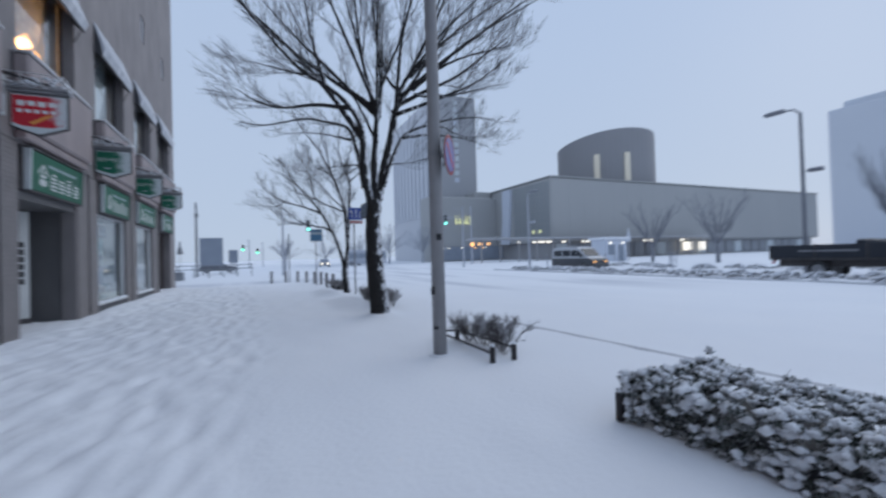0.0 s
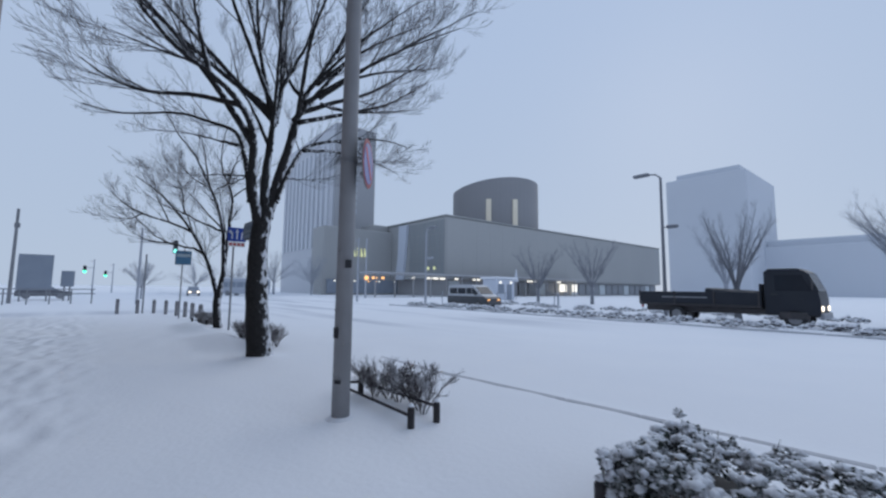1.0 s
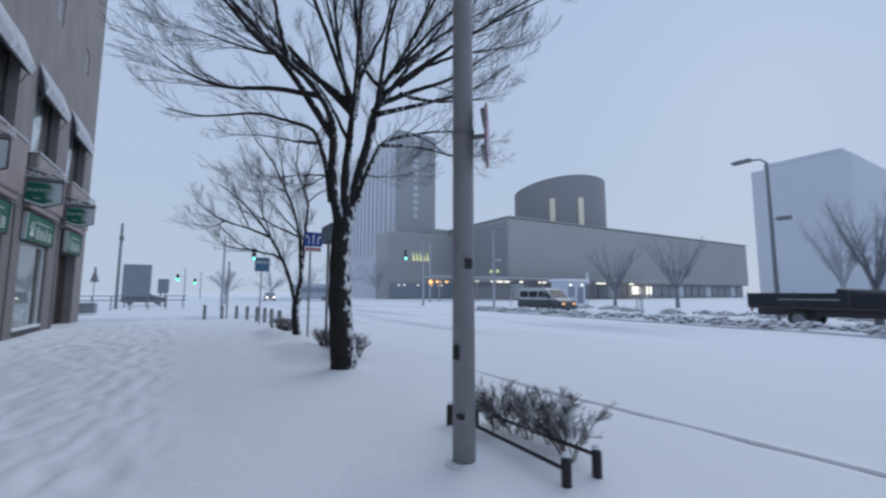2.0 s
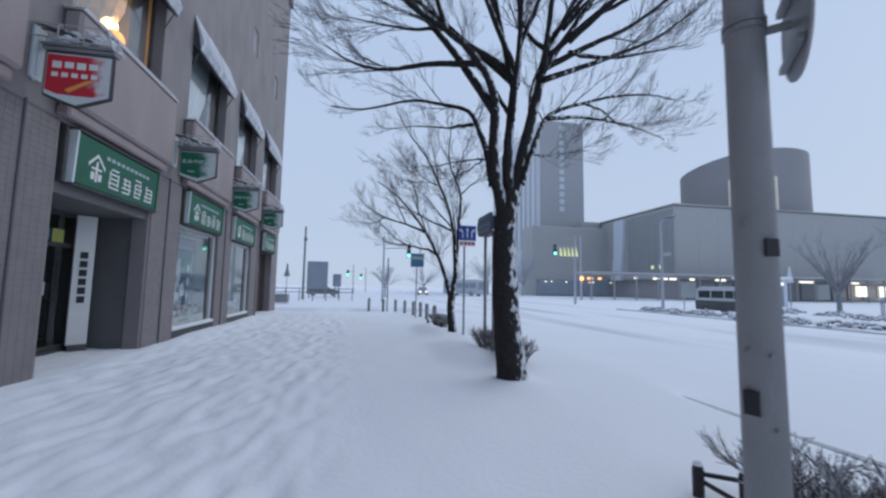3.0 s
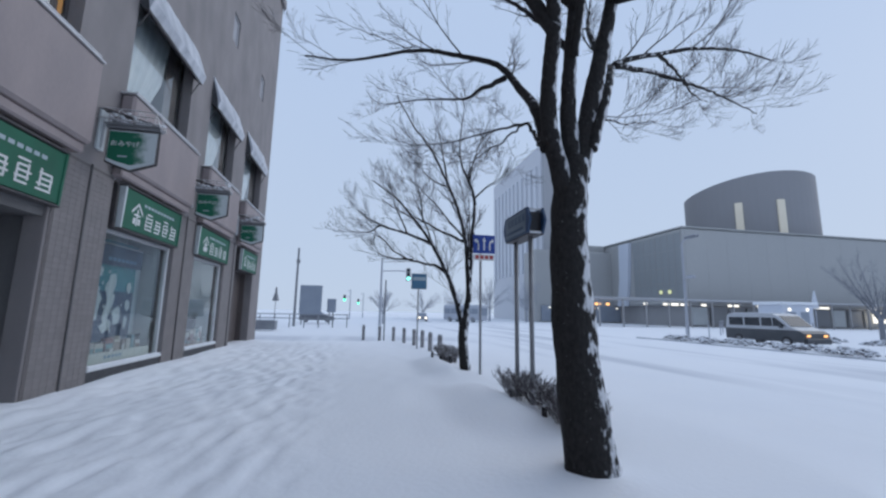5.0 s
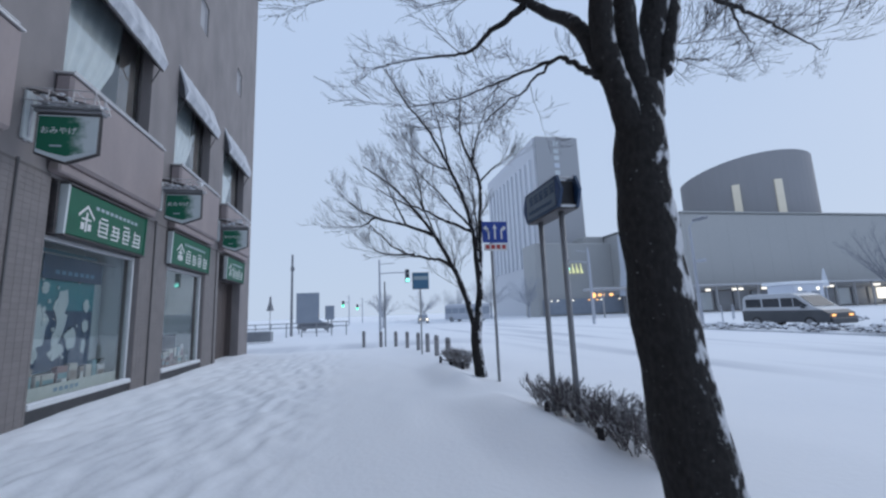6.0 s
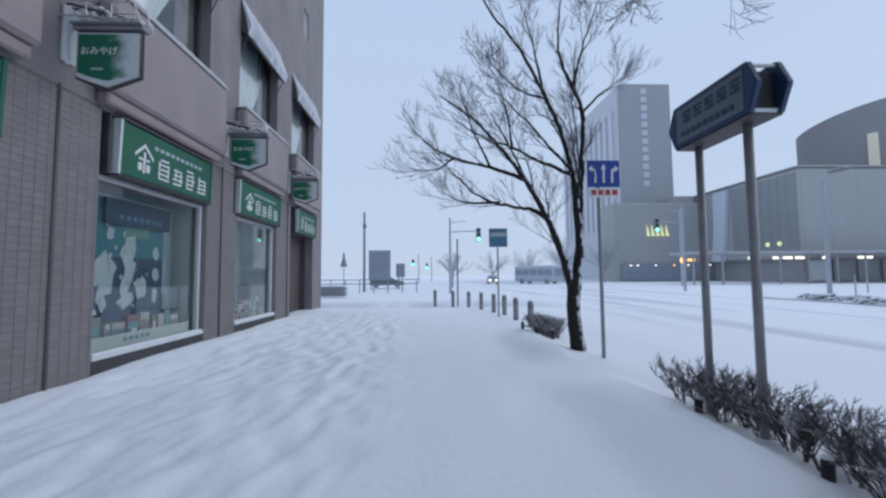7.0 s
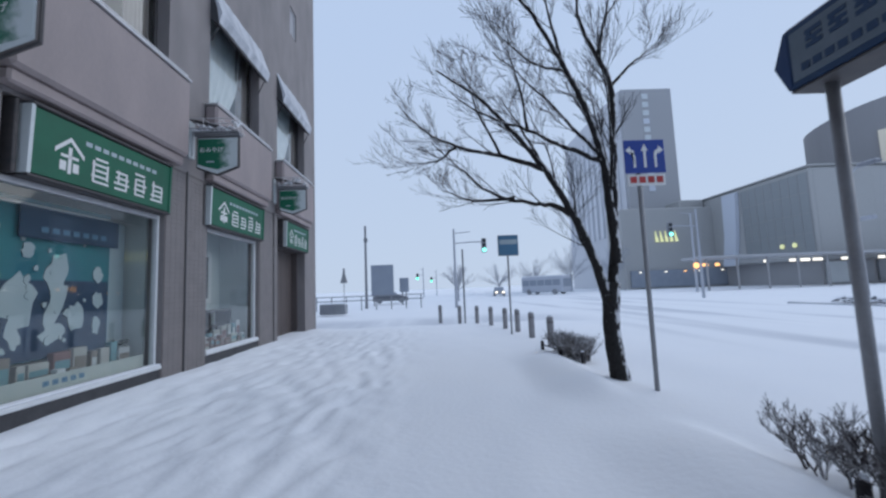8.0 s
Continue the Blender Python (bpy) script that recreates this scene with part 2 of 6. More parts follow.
BLACK = mat("black_print", (0.02, 0.02, 0.025), None, 3, 0.6)
TEAL = mat("teal_poster", (0.012, 0.175, 0.20), (0.012, 0.09, 0.16), 0.7, 0.6)
NAVYCLOTH = mat("navy_cloth", (0.014, 0.038, 0.085), (0.018, 0.05, 0.10), 3, 0.8)
CURTAIN = mat("white_curtain", (0.62, 0.65, 0.68), (0.5, 0.54, 0.58), 3, 0.9)
DRAPE = mat("brown_drape", (0.22, 0.19, 0.19), (0.17, 0.15, 0.15), 3, 0.9)
ROOM = mat("room_paint", (0.58, 0.63, 0.62), (0.52, 0.57, 0.56), 1, 0.8)
# indoor dimness put into a dark base colour; the dark picture shares it
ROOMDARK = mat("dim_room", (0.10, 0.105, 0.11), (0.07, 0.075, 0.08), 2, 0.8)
CONCRETE = mat("pole_concrete", (0.30, 0.30, 0.31), (0.25, 0.25, 0.26), 3, 0.85, bump=0.3, fine=80)
BOLLARD = mat("bollard_stone", (0.30, 0.293, 0.305), (0.23, 0.225, 0.235), 6, 0.8, bump=0.3)
BARK = snowy("bark", (0.009, 0.0088, 0.0094), (0.048, 0.045, 0.044), side=(0.84, -0.55, 0.22), scale=12, low=0.78, high=1.04, amount=0.72, stretch=(1, 1, 0.6))
TWIG = snowy("twig", (0.045, 0.045, 0.05), (0.08, 0.078, 0.083), low=0.5, high=0.95, amount=0.45)
SHRUB = snowy("shrub_twig", (0.07, 0.062, 0.065), (0.13, 0.115, 0.115), low=0.3, high=0.8, amount=0.72, side=(-0.6, 0.2, 0.4))
SHRUBPALE = snowy("snowed_shrub_twig", (0.11, 0.10, 0.10), (0.18, 0.165, 0.16), low=0.15, high=0.7, amount=0.8, side=(-0.6, 0.2, 0.4))
LEAF = snowy("hedge_leaf", (0.045, 0.06, 0.05), (0.10, 0.115, 0.10), low=0.1, high=0.8, amount=0.7, scale=14, side=(-0.2, 0.1, 0.9), stretch=(1, 1, 1))
# distant twigs: snowfall haze put into the base colour, paler farther off
FARTWIG = snowy("haze_grey_twig", (0.19, 0.20, 0.225), (0.26, 0.27, 0.30), low=0.4, high=0.9, amount=0.5)
FARTWIG2 = snowy("haze_pale_twig", (0.30, 0.32, 0.365), (0.35, 0.37, 0.415), low=0.4, high=0.9, amount=0.5)
HALL = mat("hall_concrete", (0.415, 0.418, 0.414), (0.372, 0.376, 0.376), 0.06, 0.8, bump=0.05, fine=3, stretch=(1, 1, 0.5))
HALLD = mat("hall_drum_metal", (0.292, 0.29, 0.303), (0.268, 0.268, 0.28), 0.08, 0.7)
HALLGLASS = mat("hall_tinted_glass", (0.285, 0.305, 0.315), (0.26, 0.28, 0.29), 0.1, 0.4)
SLITWARM = mat("warm_lit_slit", (0.66, 0.62, 0.52), (0.6, 0.56, 0.47), 0.5, 0.4, emit=0.12)
# street storey and its panes lightened to paint the haze near the ground
HALLS = mat("hall_street_storey", (0.36, 0.36, 0.37), (0.31, 0.31, 0.32), 0.12, 0.8)
HALLPANE = mat("hall_shopfront_glass", (0.30, 0.315, 0.34), (0.26, 0.275, 0.30), 0.3, 0.4)
# tower: haze put into the cladding colours, most on the side and fins
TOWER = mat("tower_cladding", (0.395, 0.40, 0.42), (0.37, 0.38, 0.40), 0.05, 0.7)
TOWERL = mat("tower_side_haze", (0.56, 0.575, 0.61), (0.54, 0.555, 0.59), 0.05, 0.7)
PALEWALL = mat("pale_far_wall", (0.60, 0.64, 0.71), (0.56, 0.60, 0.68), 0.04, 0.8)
FIN = mat("tower_fin_haze", (0.63, 0.65, 0.69), (0.60, 0.62, 0.66), 0.05, 0.7)
ROOFEDGE = mat("hall_roof_edge", (0.43, 0.435, 0.455), (0.38, 0.385, 0.405), 0.1, 0.8)
# near sky colour, so that the paint itself carries the snowfall haze
PALERWALL = mat("haze_pale_far_wall", (0.62, 0.65, 0.70), (0.59, 0.62, 0.675), 0.04, 0.8)
SLIT = mat("lit_slit_glass", (0.62, 0.66, 0.68), (0.55, 0.6, 0.63), 0.5, 0.4)
TRUCK = mat("dark_truck_paint", (0.011, 0.016, 0.027), (0.02, 0.024, 0.034), 1.2, 0.5, bump=0.1)
VANW = mat("silver_van_paint", (0.54, 0.56, 0.59), (0.48, 0.50, 0.53), 1, 0.4)
VAND = mat("dark_van_paint", (0.05, 0.055, 0.065), (0.08, 0.085, 0.095), 1, 0.4)
TYRE = mat("tyre_rubber", (0.02, 0.02, 0.021), (0.05, 0.05, 0.052), 8, 0.9)
CARGLASS = mat("car_glass", (0.03, 0.035, 0.045), None, 3, 0.1)
# far paint, boards and poles: snowfall haze mixed into pale bluish colours
FARCAR = mat("grey_far_car", (0.24, 0.255, 0.285), (0.33, 0.345, 0.37), 1.5, 0.6)
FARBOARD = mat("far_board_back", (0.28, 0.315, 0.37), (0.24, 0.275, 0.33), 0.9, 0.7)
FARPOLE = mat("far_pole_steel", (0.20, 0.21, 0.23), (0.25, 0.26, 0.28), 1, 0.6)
PALEPOLE = mat("haze_pale_pole", (0.42, 0.44, 0.49), (0.38, 0.40, 0.45), 1, 0.7)
KERB = mat("kerb_stone", (0.44, 0.45, 0.48), (0.56, 0.57, 0.60), 5, 0.9, bump=0.3)
MEDSHRUB = snowy("median_shrub", (0.10, 0.10, 0.115), (0.17, 0.17, 0.19), low=0.1, high=0.6, amount=0.85, scale=4, stretch=(1, 1, 1))
PANE = glass("shop_glass")
DOORGLASS = glass("dim_glass", (0.45, 0.48, 0.5))
LAMP_WARM = glow("warm_lamp", (1.0, 0.42, 0.09), 1.3)
LAMP_SPOT = glow("warm_spot", (1.0, 0.55, 0.2), 2.0)
LIGHT_GREEN = glow("green_signal_light", (0.08, 0.9, 0.45), 2.2)
LIGHT_CYAN = glow("blue_green_signal_light", (0.2, 0.9, 0.75), 2.2)
LIGHT_WHITE = glow("white_strip_light", (1.0, 0.93, 0.80), 1.0)
LIGHT_AMBER = glow("amber_light", (1.0, 0.5, 0.17), 1.4)
LIGHT_YELLOW = glow("yellow_facade_light", (0.70, 0.72, 0.38), 0.55)
HEADLIGHT = glow("headlight", (1.0, 0.88, 0.7), 2.5)


# ---- mesh helpers ----
class Mesh:
    """Vertices and faces of one mesh, collected shape by shape in world places."""

    def __init__(self):
        self.v, self.f = [], []

    def quad(self, *pts):
        k = len(self.v)
        self.v += [tuple(p) for p in pts]
        self.f.append(tuple(range(k, k + len(pts))))
        return self

    def box(self, x0, x1, y0, y1, z0, z1, b=0.0, turn=None):
        """A box with chamfered edges; turn: a matrix laid on it."""
        c, h = ((x0 + x1) / 2, (y0 + y1) / 2, (z0 + z1) / 2), (abs(x1 - x0) / 2, abs(y1 - y0) / 2, abs(z1 - z0) / 2)
        b = min(b, 0.45 * min(h) * 2) if b else 0
        k = len(self.v)
        if b <= 0:
            pts = [(c[0] + sx * h[0], c[1] + sy * h[1], c[2] + sz * h[2]) for sx in (-1, 1) for sy in (-1, 1) for sz in (-1, 1)]
            faces = [(0, 1, 3, 2), (4, 6, 7, 5), (0, 4, 5, 1), (2, 3, 7, 6), (0, 2, 6, 4), (1, 5, 7, 3)]
        else:
            pts, ix = [], {}
            for sx in (-1, 1):
                for sy in (-1, 1):
                    for sz in (-1, 1):
                        for a in range(3):
                            s = (sx, sy, sz)
                            ix[(s, a)] = len(pts)
                            pts.append(tuple(c[i] + s[i] * (h[i] - (0 if i == a else b)) for i in range(3)))
            faces = []

            def face(ids):
                p = [Vector(pts[i]) - Vector(c) for i in ids]
                nrm, mid = (p[1] - p[0]).cross(p[2] - p[0]), sum(p, Vector())
                faces.append(tuple(ids) if nrm.dot(mid) > 0 else tuple(reversed(ids)))

            def sgn(a, s, b2, t, c2, u):
                q = [0, 0, 0]
                q[a], q[b2], q[c2] = s, t, u
                return tuple(q)
            for a in range(3):
                b2, c2 = (a + 1) % 3, (a + 2) % 3
                for s in (-1, 1):
                    face([ix[(sgn(a, s, b2, t, c2, u), a)] for t, u in ((-1, -1), (1, -1), (1, 1), (-1, 1))])
                    for t in (-1, 1):
                        face([ix[(sgn(a, s, b2, t, c2, -1), a)], ix[(sgn(a, s, b2, t, c2, 1), a)],
                              ix[(sgn(a, s, b2, t, c2, 1), b2)], ix[(sgn(a, s, b2, t, c2, -1), b2)]])
            for sx in (-1, 1):
                for sy in (-1, 1):
                    for sz in (-1, 1):
                        face([ix[((sx, sy, sz), a)] for a in range(3)])
        if turn is not None:
            pts = [tuple(turn @ Vector(p)) for p in pts]
        self.v += pts
        self.f += [tuple(i + k for i in f) for f in faces]
        return self

    def tube(self, pts, radii, seg=8, caps=True):
        """A tube along points, with a radius at each."""
        pts = [Vector(p) for p in pts]
        if not hasattr(radii, "__len__"):
            radii = [radii] * len(pts)
        k, n = len(self.v), len(pts)
        side = None
        for i, p in enumerate(pts):
            d = (pts[min(i + 1, n - 1)] - pts[max(i - 1, 0)])
            if d.length < 1e-9:
                d = Vector((0, 0, 1))
            d.normalize()
            if side is None:
                side = d.cross(Vector((0.31, 0.95, 0.05)))
                if side.length < 0.05:
                    side = d.cross(Vector((1, 0, 0)))
            side = (side - d * side.dot(d)).normalized()
            up = d.cross(side)
            for j in range(seg):
                a = 2 * math.pi * j / seg
                self.v.append(tuple(p + (side * math.cos(a) + up * math.sin(a)) * radii[i]))
        for i in range(n - 1):
            for j in range(seg):
                a, b = k + i * seg + j, k + i * seg + (j + 1) % seg
                self.f.append((a, b, b + seg, a + seg))
        if caps:
            self.f.append(tuple(k + j for j in reversed(range(seg))))
            self.f.append(tuple(k + (n - 1) * seg + j for j in range(seg)))
        return self

    def lump(self, c, r, rnd, squash=0.7, rough=0.25):
        """A small uneven lump of 8 faces or so."""
        k = len(self.v)
        ring = [(math.cos(a), math.sin(a)) for a in (0.3, 1.35, 2.4, 3.4, 4.5, 5.5)]
        pts = [(0, 0, 1)] + [(x, y, 0.15) for x, y in ring] + [(0, 0, -0.7)]
        for x, y, z in pts:
            q = r * (1 + rnd.uniform(-rough, rough))
            self.v.append((c[0] + x * q, c[1] + y * q, c[2] + z * q * squash))
        for j in range(6):
            a, b = k + 1 + j, k + 1 + (j + 1) % 6
            self.f += [(k, a, b), (k + 7, b, a)]
        return self

    def extrude(self, outline, axis, a, b):
        """A flat outline of (u, v) pushed from a to b along axis 0, 1 or 2 (u, v fill the other axes in order)."""
        def put(u, v, w):
            return ((w, u, v), (u, w, v), (u, v, w))[axis]
        k, n = len(self.v), len(outline)
        self.v += [put(u, v, a) for u, v in outline] + [put(u, v, b) for u, v in outline]
        area = sum(outline[i][0] * outline[(i + 1) % n][1] - outline[(i + 1) % n][0] * outline[i][1] for i in range(n))
        flip = (area > 0) ^ (b > a) ^ (axis == 1)
        for f in [tuple(range(k, k + n))[::-1], tuple(range(k + n, k + 2 * n))] + [(k + i, k + (i + 1) % n, k + n + (i + 1) % n, k + n + i) for i in range(n)]:
            self.f.append(f[::-1] if flip else f)
        return self


def root_place(ob):
    return Vector(ob.location) if ob.parent is None else Vector(ob.location) + root_place(ob.parent)


def part(name, m, material, parent=None, label="", smooth=False):
    """One mesh object under a thing or a part (or a thing of its own when it has no parent)."""
    off = root_place(parent) if parent else Vector((0, 0, 0))
    me = bpy.data.meshes.new(name)
    me.from_pydata([(x - off.x, y - off.y, z - off.z) for x, y, z in m.v], [], m.f)
    me.update()
    if smooth:
        me.polygons.foreach_set("use_smooth", [True] * len(me.polygons))
    me.materials.append(material)
    ob = new(name, me)
    if parent:
        ob.parent = parent
    if label:
        ob["label"] = label
    return ob


def thing(name, at, label, category, group="", kind=""):
    e = new(name)
    e.location = at
    e.empty_display_size = 0.2
    return tagged(e, label, category, group, kind)


def text_part(name, body, size, material, parent, m):
    """Flat lettering with a little depth, placed by the matrix m, turned into a mesh."""
    cu = bpy.data.curves.new(name, "FONT")
    cu.body, cu.size, cu.extrude, cu.align_x, cu.align_y, cu.resolution_u = body, size, 0.004, "CENTER", "CENTER", 3
    tmp = bpy.data.objects.new(name, cu)
    scene.collection.objects.link(tmp)
    me = bpy.data.meshes.new_from_object(tmp.evaluated_get(bpy.context.evaluated_depsgraph_get()))
    bpy.data.objects.remove(tmp)
    me.transform(Matrix.Translation(-root_place(parent)) @ m)
    me.materials.clear()
    me.materials.append(material)
    ob = new(name, me)
    ob.parent = parent
    return ob

# ---- ground ----
def smooth(a, b, x):
    t = min(1, max(0, (x - a) / (b - a)))
    return t * t * (3 - 2 * t)


def hill(x, y, cx, cy, rx, ry):
    return math.exp(-((x - cx) / rx) ** 2 - ((y - cy) / ry) ** 2)


def kerb_drift(y):
    """How far the kerb swings out towards the road, nearer the start."""
    return 0.085 * max(0.0, min(7.2, 7.2 - y))


def snow_height(x, y):
    """Height of the snow: pavement at 0, road a kerb lower, drifts by the wall and the planting, trodden strip by the shops."""
    z = -0.10 * max(smooth(5.0, 5.2 + 1.8 * smooth(8.9, 10.6, y), x - kerb_drift(y)), smooth(28.3, 29.2, y + 0.3 * noise.noise((x * 0.5, 0, 3))))
    near = smooth(80, 30, abs(y)) * smooth(60, 25, abs(x))
    z += near * 0.03 * noise.noise((x * 0.35, y * 0.35, 1.7))
    if -6 < x < 5 and -6 < y < 31:
        z += 0.09 * smooth(-3.3, -4.4, x) * smooth(29.5, 27, y)
        # trodden strip: long wind-blown ridges across old footprints
        strip = smooth(0.5, -0.7, x + 0.35 * noise.noise((3.3, y * 0.6, 0))) * smooth(30, 22, y) * (0.35 + 0.65 * smooth(-4.5, -3.6, x))
        u, v = y * 0.99 + x * 0.12, x * 0.99 - y * 0.12
        ridge = noise.noise((u * 1.15, v * 3.2, 5.1)) + 0.8 * noise.noise((u * 2.4, v * 6.0, 2.2))
        foot = noise.noise((v * 4.4, u * 2.3, 8.8))
        z += strip * (0.036 * ridge + 0.055 * min(0, foot + 0.05))
        z += (1 - strip) * smooth(5, 2, x) * 0.012 * noise.noise((u * 1.2, v * 2.4, 9.5))
        # drifts round the planting
        z += 0.07 * hill(x, y, 3.45, 12.6, 0.75, 2.6) + 0.10 * hill(x, y, 3.1, 17.9, 0.7, 2.0) + 0.08 * hill(x, y, 2.8, 10.1, 0.6, 0.7)
        # wind-cut ridges beside the beds, steep on the planting side
        z += 0.13 * smooth(1.9, 2.75, x) * smooth(3.3, 2.95, x) * smooth(11.3, 12.4, y) * smooth(15.6, 14.2, y)
        z += 0.12 * smooth(2.0, 2.7, x) * smooth(3.15, 2.85, x) * smooth(15.9, 16.9, y) * smooth(20.0, 18.6, y)
        z += 0.05 * hill(x, y, 2.9, 5.6, 0.6, 1.2) + 0.06 * hill(x, y, 3.4, 0.5, 1.0, 2.5)
    if 20.6 < x < 24.2 and y < 34.5:
        z += 0.14 * smooth(20.6, 21.4, x) * smooth(24.0, 23.4, x) * smooth(34.5, 33, y)
    if x > 27 and y > -60:
        z += 0.12 * smooth(27, 28.5, x) * smooth(60, 52, y)
    if 6 < x < 20 and -10 < y < 60:
        z += 0.018 * noise.noise((x * 1.6 + y * 0.25, y * 0.12, 4.4))
    return z


def axis_steps(*runs):
    out = [runs[0][0]]
    for a, b, s in runs:
        n = max(1, round((b - a) / s))
        out += [a + (b - a) * (i + 1) / n for i in range(n)]
    return out


xs = axis_steps((-2500, -400, 700), (-400, -60, 60), (-60, -6, 6), (-6, 0.6, 0.06), (0.6, 5.4, 0.1), (5.4, 30, 0.5), (30, 80, 5), (80, 400, 60), (400, 2500, 700))
ys = axis_steps((-2500, -300, 700), (-300, -20, 35), (-20, 1, 1), (1, 18, 0.075), (18, 32, 0.16), (32, 60, 0.8), (60, 120, 6), (120, 400, 60), (400, 2500, 700))
g = Mesh()
g.v = [(x, y, snow_height(x, y)) for y in ys for x in xs]
w = len(xs)
g.f = [(j * w + i, j * w + i + 1, (j + 1) * w + i + 1, (j + 1) * w + i) for j in range(len(ys) - 1) for i in range(w - 1)]
tagged(part("ground", g, SNOW, smooth=True), "fresh wind-ridged snow covering pavement, road and square", "ground", kind="structure")
# stones left bare so their grey draws the step's shadow line
kerb = thing("kerb", (5.1, 0, 0), "grey stone kerb edge drawing the shadow line of the snow step", "kerb", kind="structure")
for i in range(12):
    y0 = -2.4 + i * 1.0
    turn = pose(5.12 + kerb_drift(y0 + 0.5), y0 + 0.5, 0, 0, 0, 4.9 if y0 < 6.8 else 0)
    part("kerb_stone", Mesh().box(-0.06, 0.06, -0.496, 0.496, -0.2, -0.022 - 0.002 * max(0, i - 8), 0.012, turn=turn), KERB, kerb)

# ---- shop building ----
FX, TOP, END = -4.4, 22.0, 28.25   # facade, roof, corner
OPENINGS = {-1: (6.68, 9.65), 0: (11.06, 14.02), 1: (15.54, 18.49), 2: (19.93, 22.6), 3: (24.0, 26.82)}   # bays along the street
BOARDS = {0: (11.3, 2.7), 1: (15.79, 2.65), 2: (19.86, 2.8), 3: (24.53, 2.33)}   # name boards: start, width
SHIELDS = {0: 10.44, 1: 14.9, 2: 19.22, 3: 23.75}   # projecting signs
BAYS = (0, 1, 2, 3)
wall = Mesh()


def wall_band(z0, z1, gaps, a=-14.0, b=END):
    y = a
    for g0, g1 in gaps:
        wall.box(FX - 0.3, FX, y, g0, z0, z1)
        y = g1
    wall.box(FX - 0.3, FX, y, b, z0, z1)


def opening(k):
    return OPENINGS[k]


wall_band(-0.4, 4.05, [opening(k) for k in BAYS])
wall_band(4.05, 5.92, [])
wall_band(5.92, 8.45, [opening(k) for k in (-1, *BAYS)])
wall_band(8.45, 11.2, [])
wall_band(11.2, 12.3, [(opening(k)[0] + 1.25, opening(k)[0] + 1.95) for k in BAYS])
wall_band(12.3, TOP, [])
tagged(part("wall_east", wall, WALL), "mauve-grey tiled shop facade with window bays", "wall", kind="structure")
tagged(part("wall_north", Mesh().box(-22, FX - 0.3, END - 0.3, END, -0.4, TOP), WALL), "mauve-grey gable wall of the shop building", "wall", kind="structure")
tagged(part("wall_west", Mesh().box(-22.3, -22, -14, END, -0.4, TOP), WALL), "grey rear wall of the shop building", "wall", kind="structure")
tagged(part("wall_south", Mesh().box(-22, FX - 0.3, -14, -13.7, -0.4, TOP), WALL), "grey south wall of the shop building", "wall", kind="structure")
tagged(part("roof", Mesh().box(-22.3, FX, -14, END, TOP, TOP + 0.3), SNOW_CAP), "snow-covered flat roof of the shop building", "roof", kind="structure")
tagged(part("coping", Mesh().box(FX + 0.004, FX + 0.16, -14, END + 0.1, 18.0, 18.5, 0.03), WALL), "grey ledge running round the upper facade", "ledge", kind="structure")
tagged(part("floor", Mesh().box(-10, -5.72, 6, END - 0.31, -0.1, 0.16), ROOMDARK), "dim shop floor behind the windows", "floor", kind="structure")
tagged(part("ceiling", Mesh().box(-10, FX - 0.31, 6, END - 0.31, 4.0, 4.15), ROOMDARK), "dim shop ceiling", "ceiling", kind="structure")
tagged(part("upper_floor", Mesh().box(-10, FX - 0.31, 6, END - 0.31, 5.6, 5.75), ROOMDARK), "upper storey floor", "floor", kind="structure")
tagged(part("upper_ceiling", Mesh().box(-10, FX - 0.31, 6, END - 0.31, 8.6, 8.75), ROOM), "upper storey ceiling", "ceiling", kind="structure")
tagged(part("partition", Mesh().box(-10.2, -10, 6, END - 0.31, -0.1, 8.75), ROOM), "inner wall of the shop rooms", "wall", kind="structure")
for i, y in enumerate((10.3, 14.8, 19.2, 23.3)):
    tagged(part("partition", Mesh().box(-10, FX - 0.31, y - 0.05, y + 0.05, 0.16, 8.6), ROOM), "cross wall between the shop rooms", "wall", kind="structure")


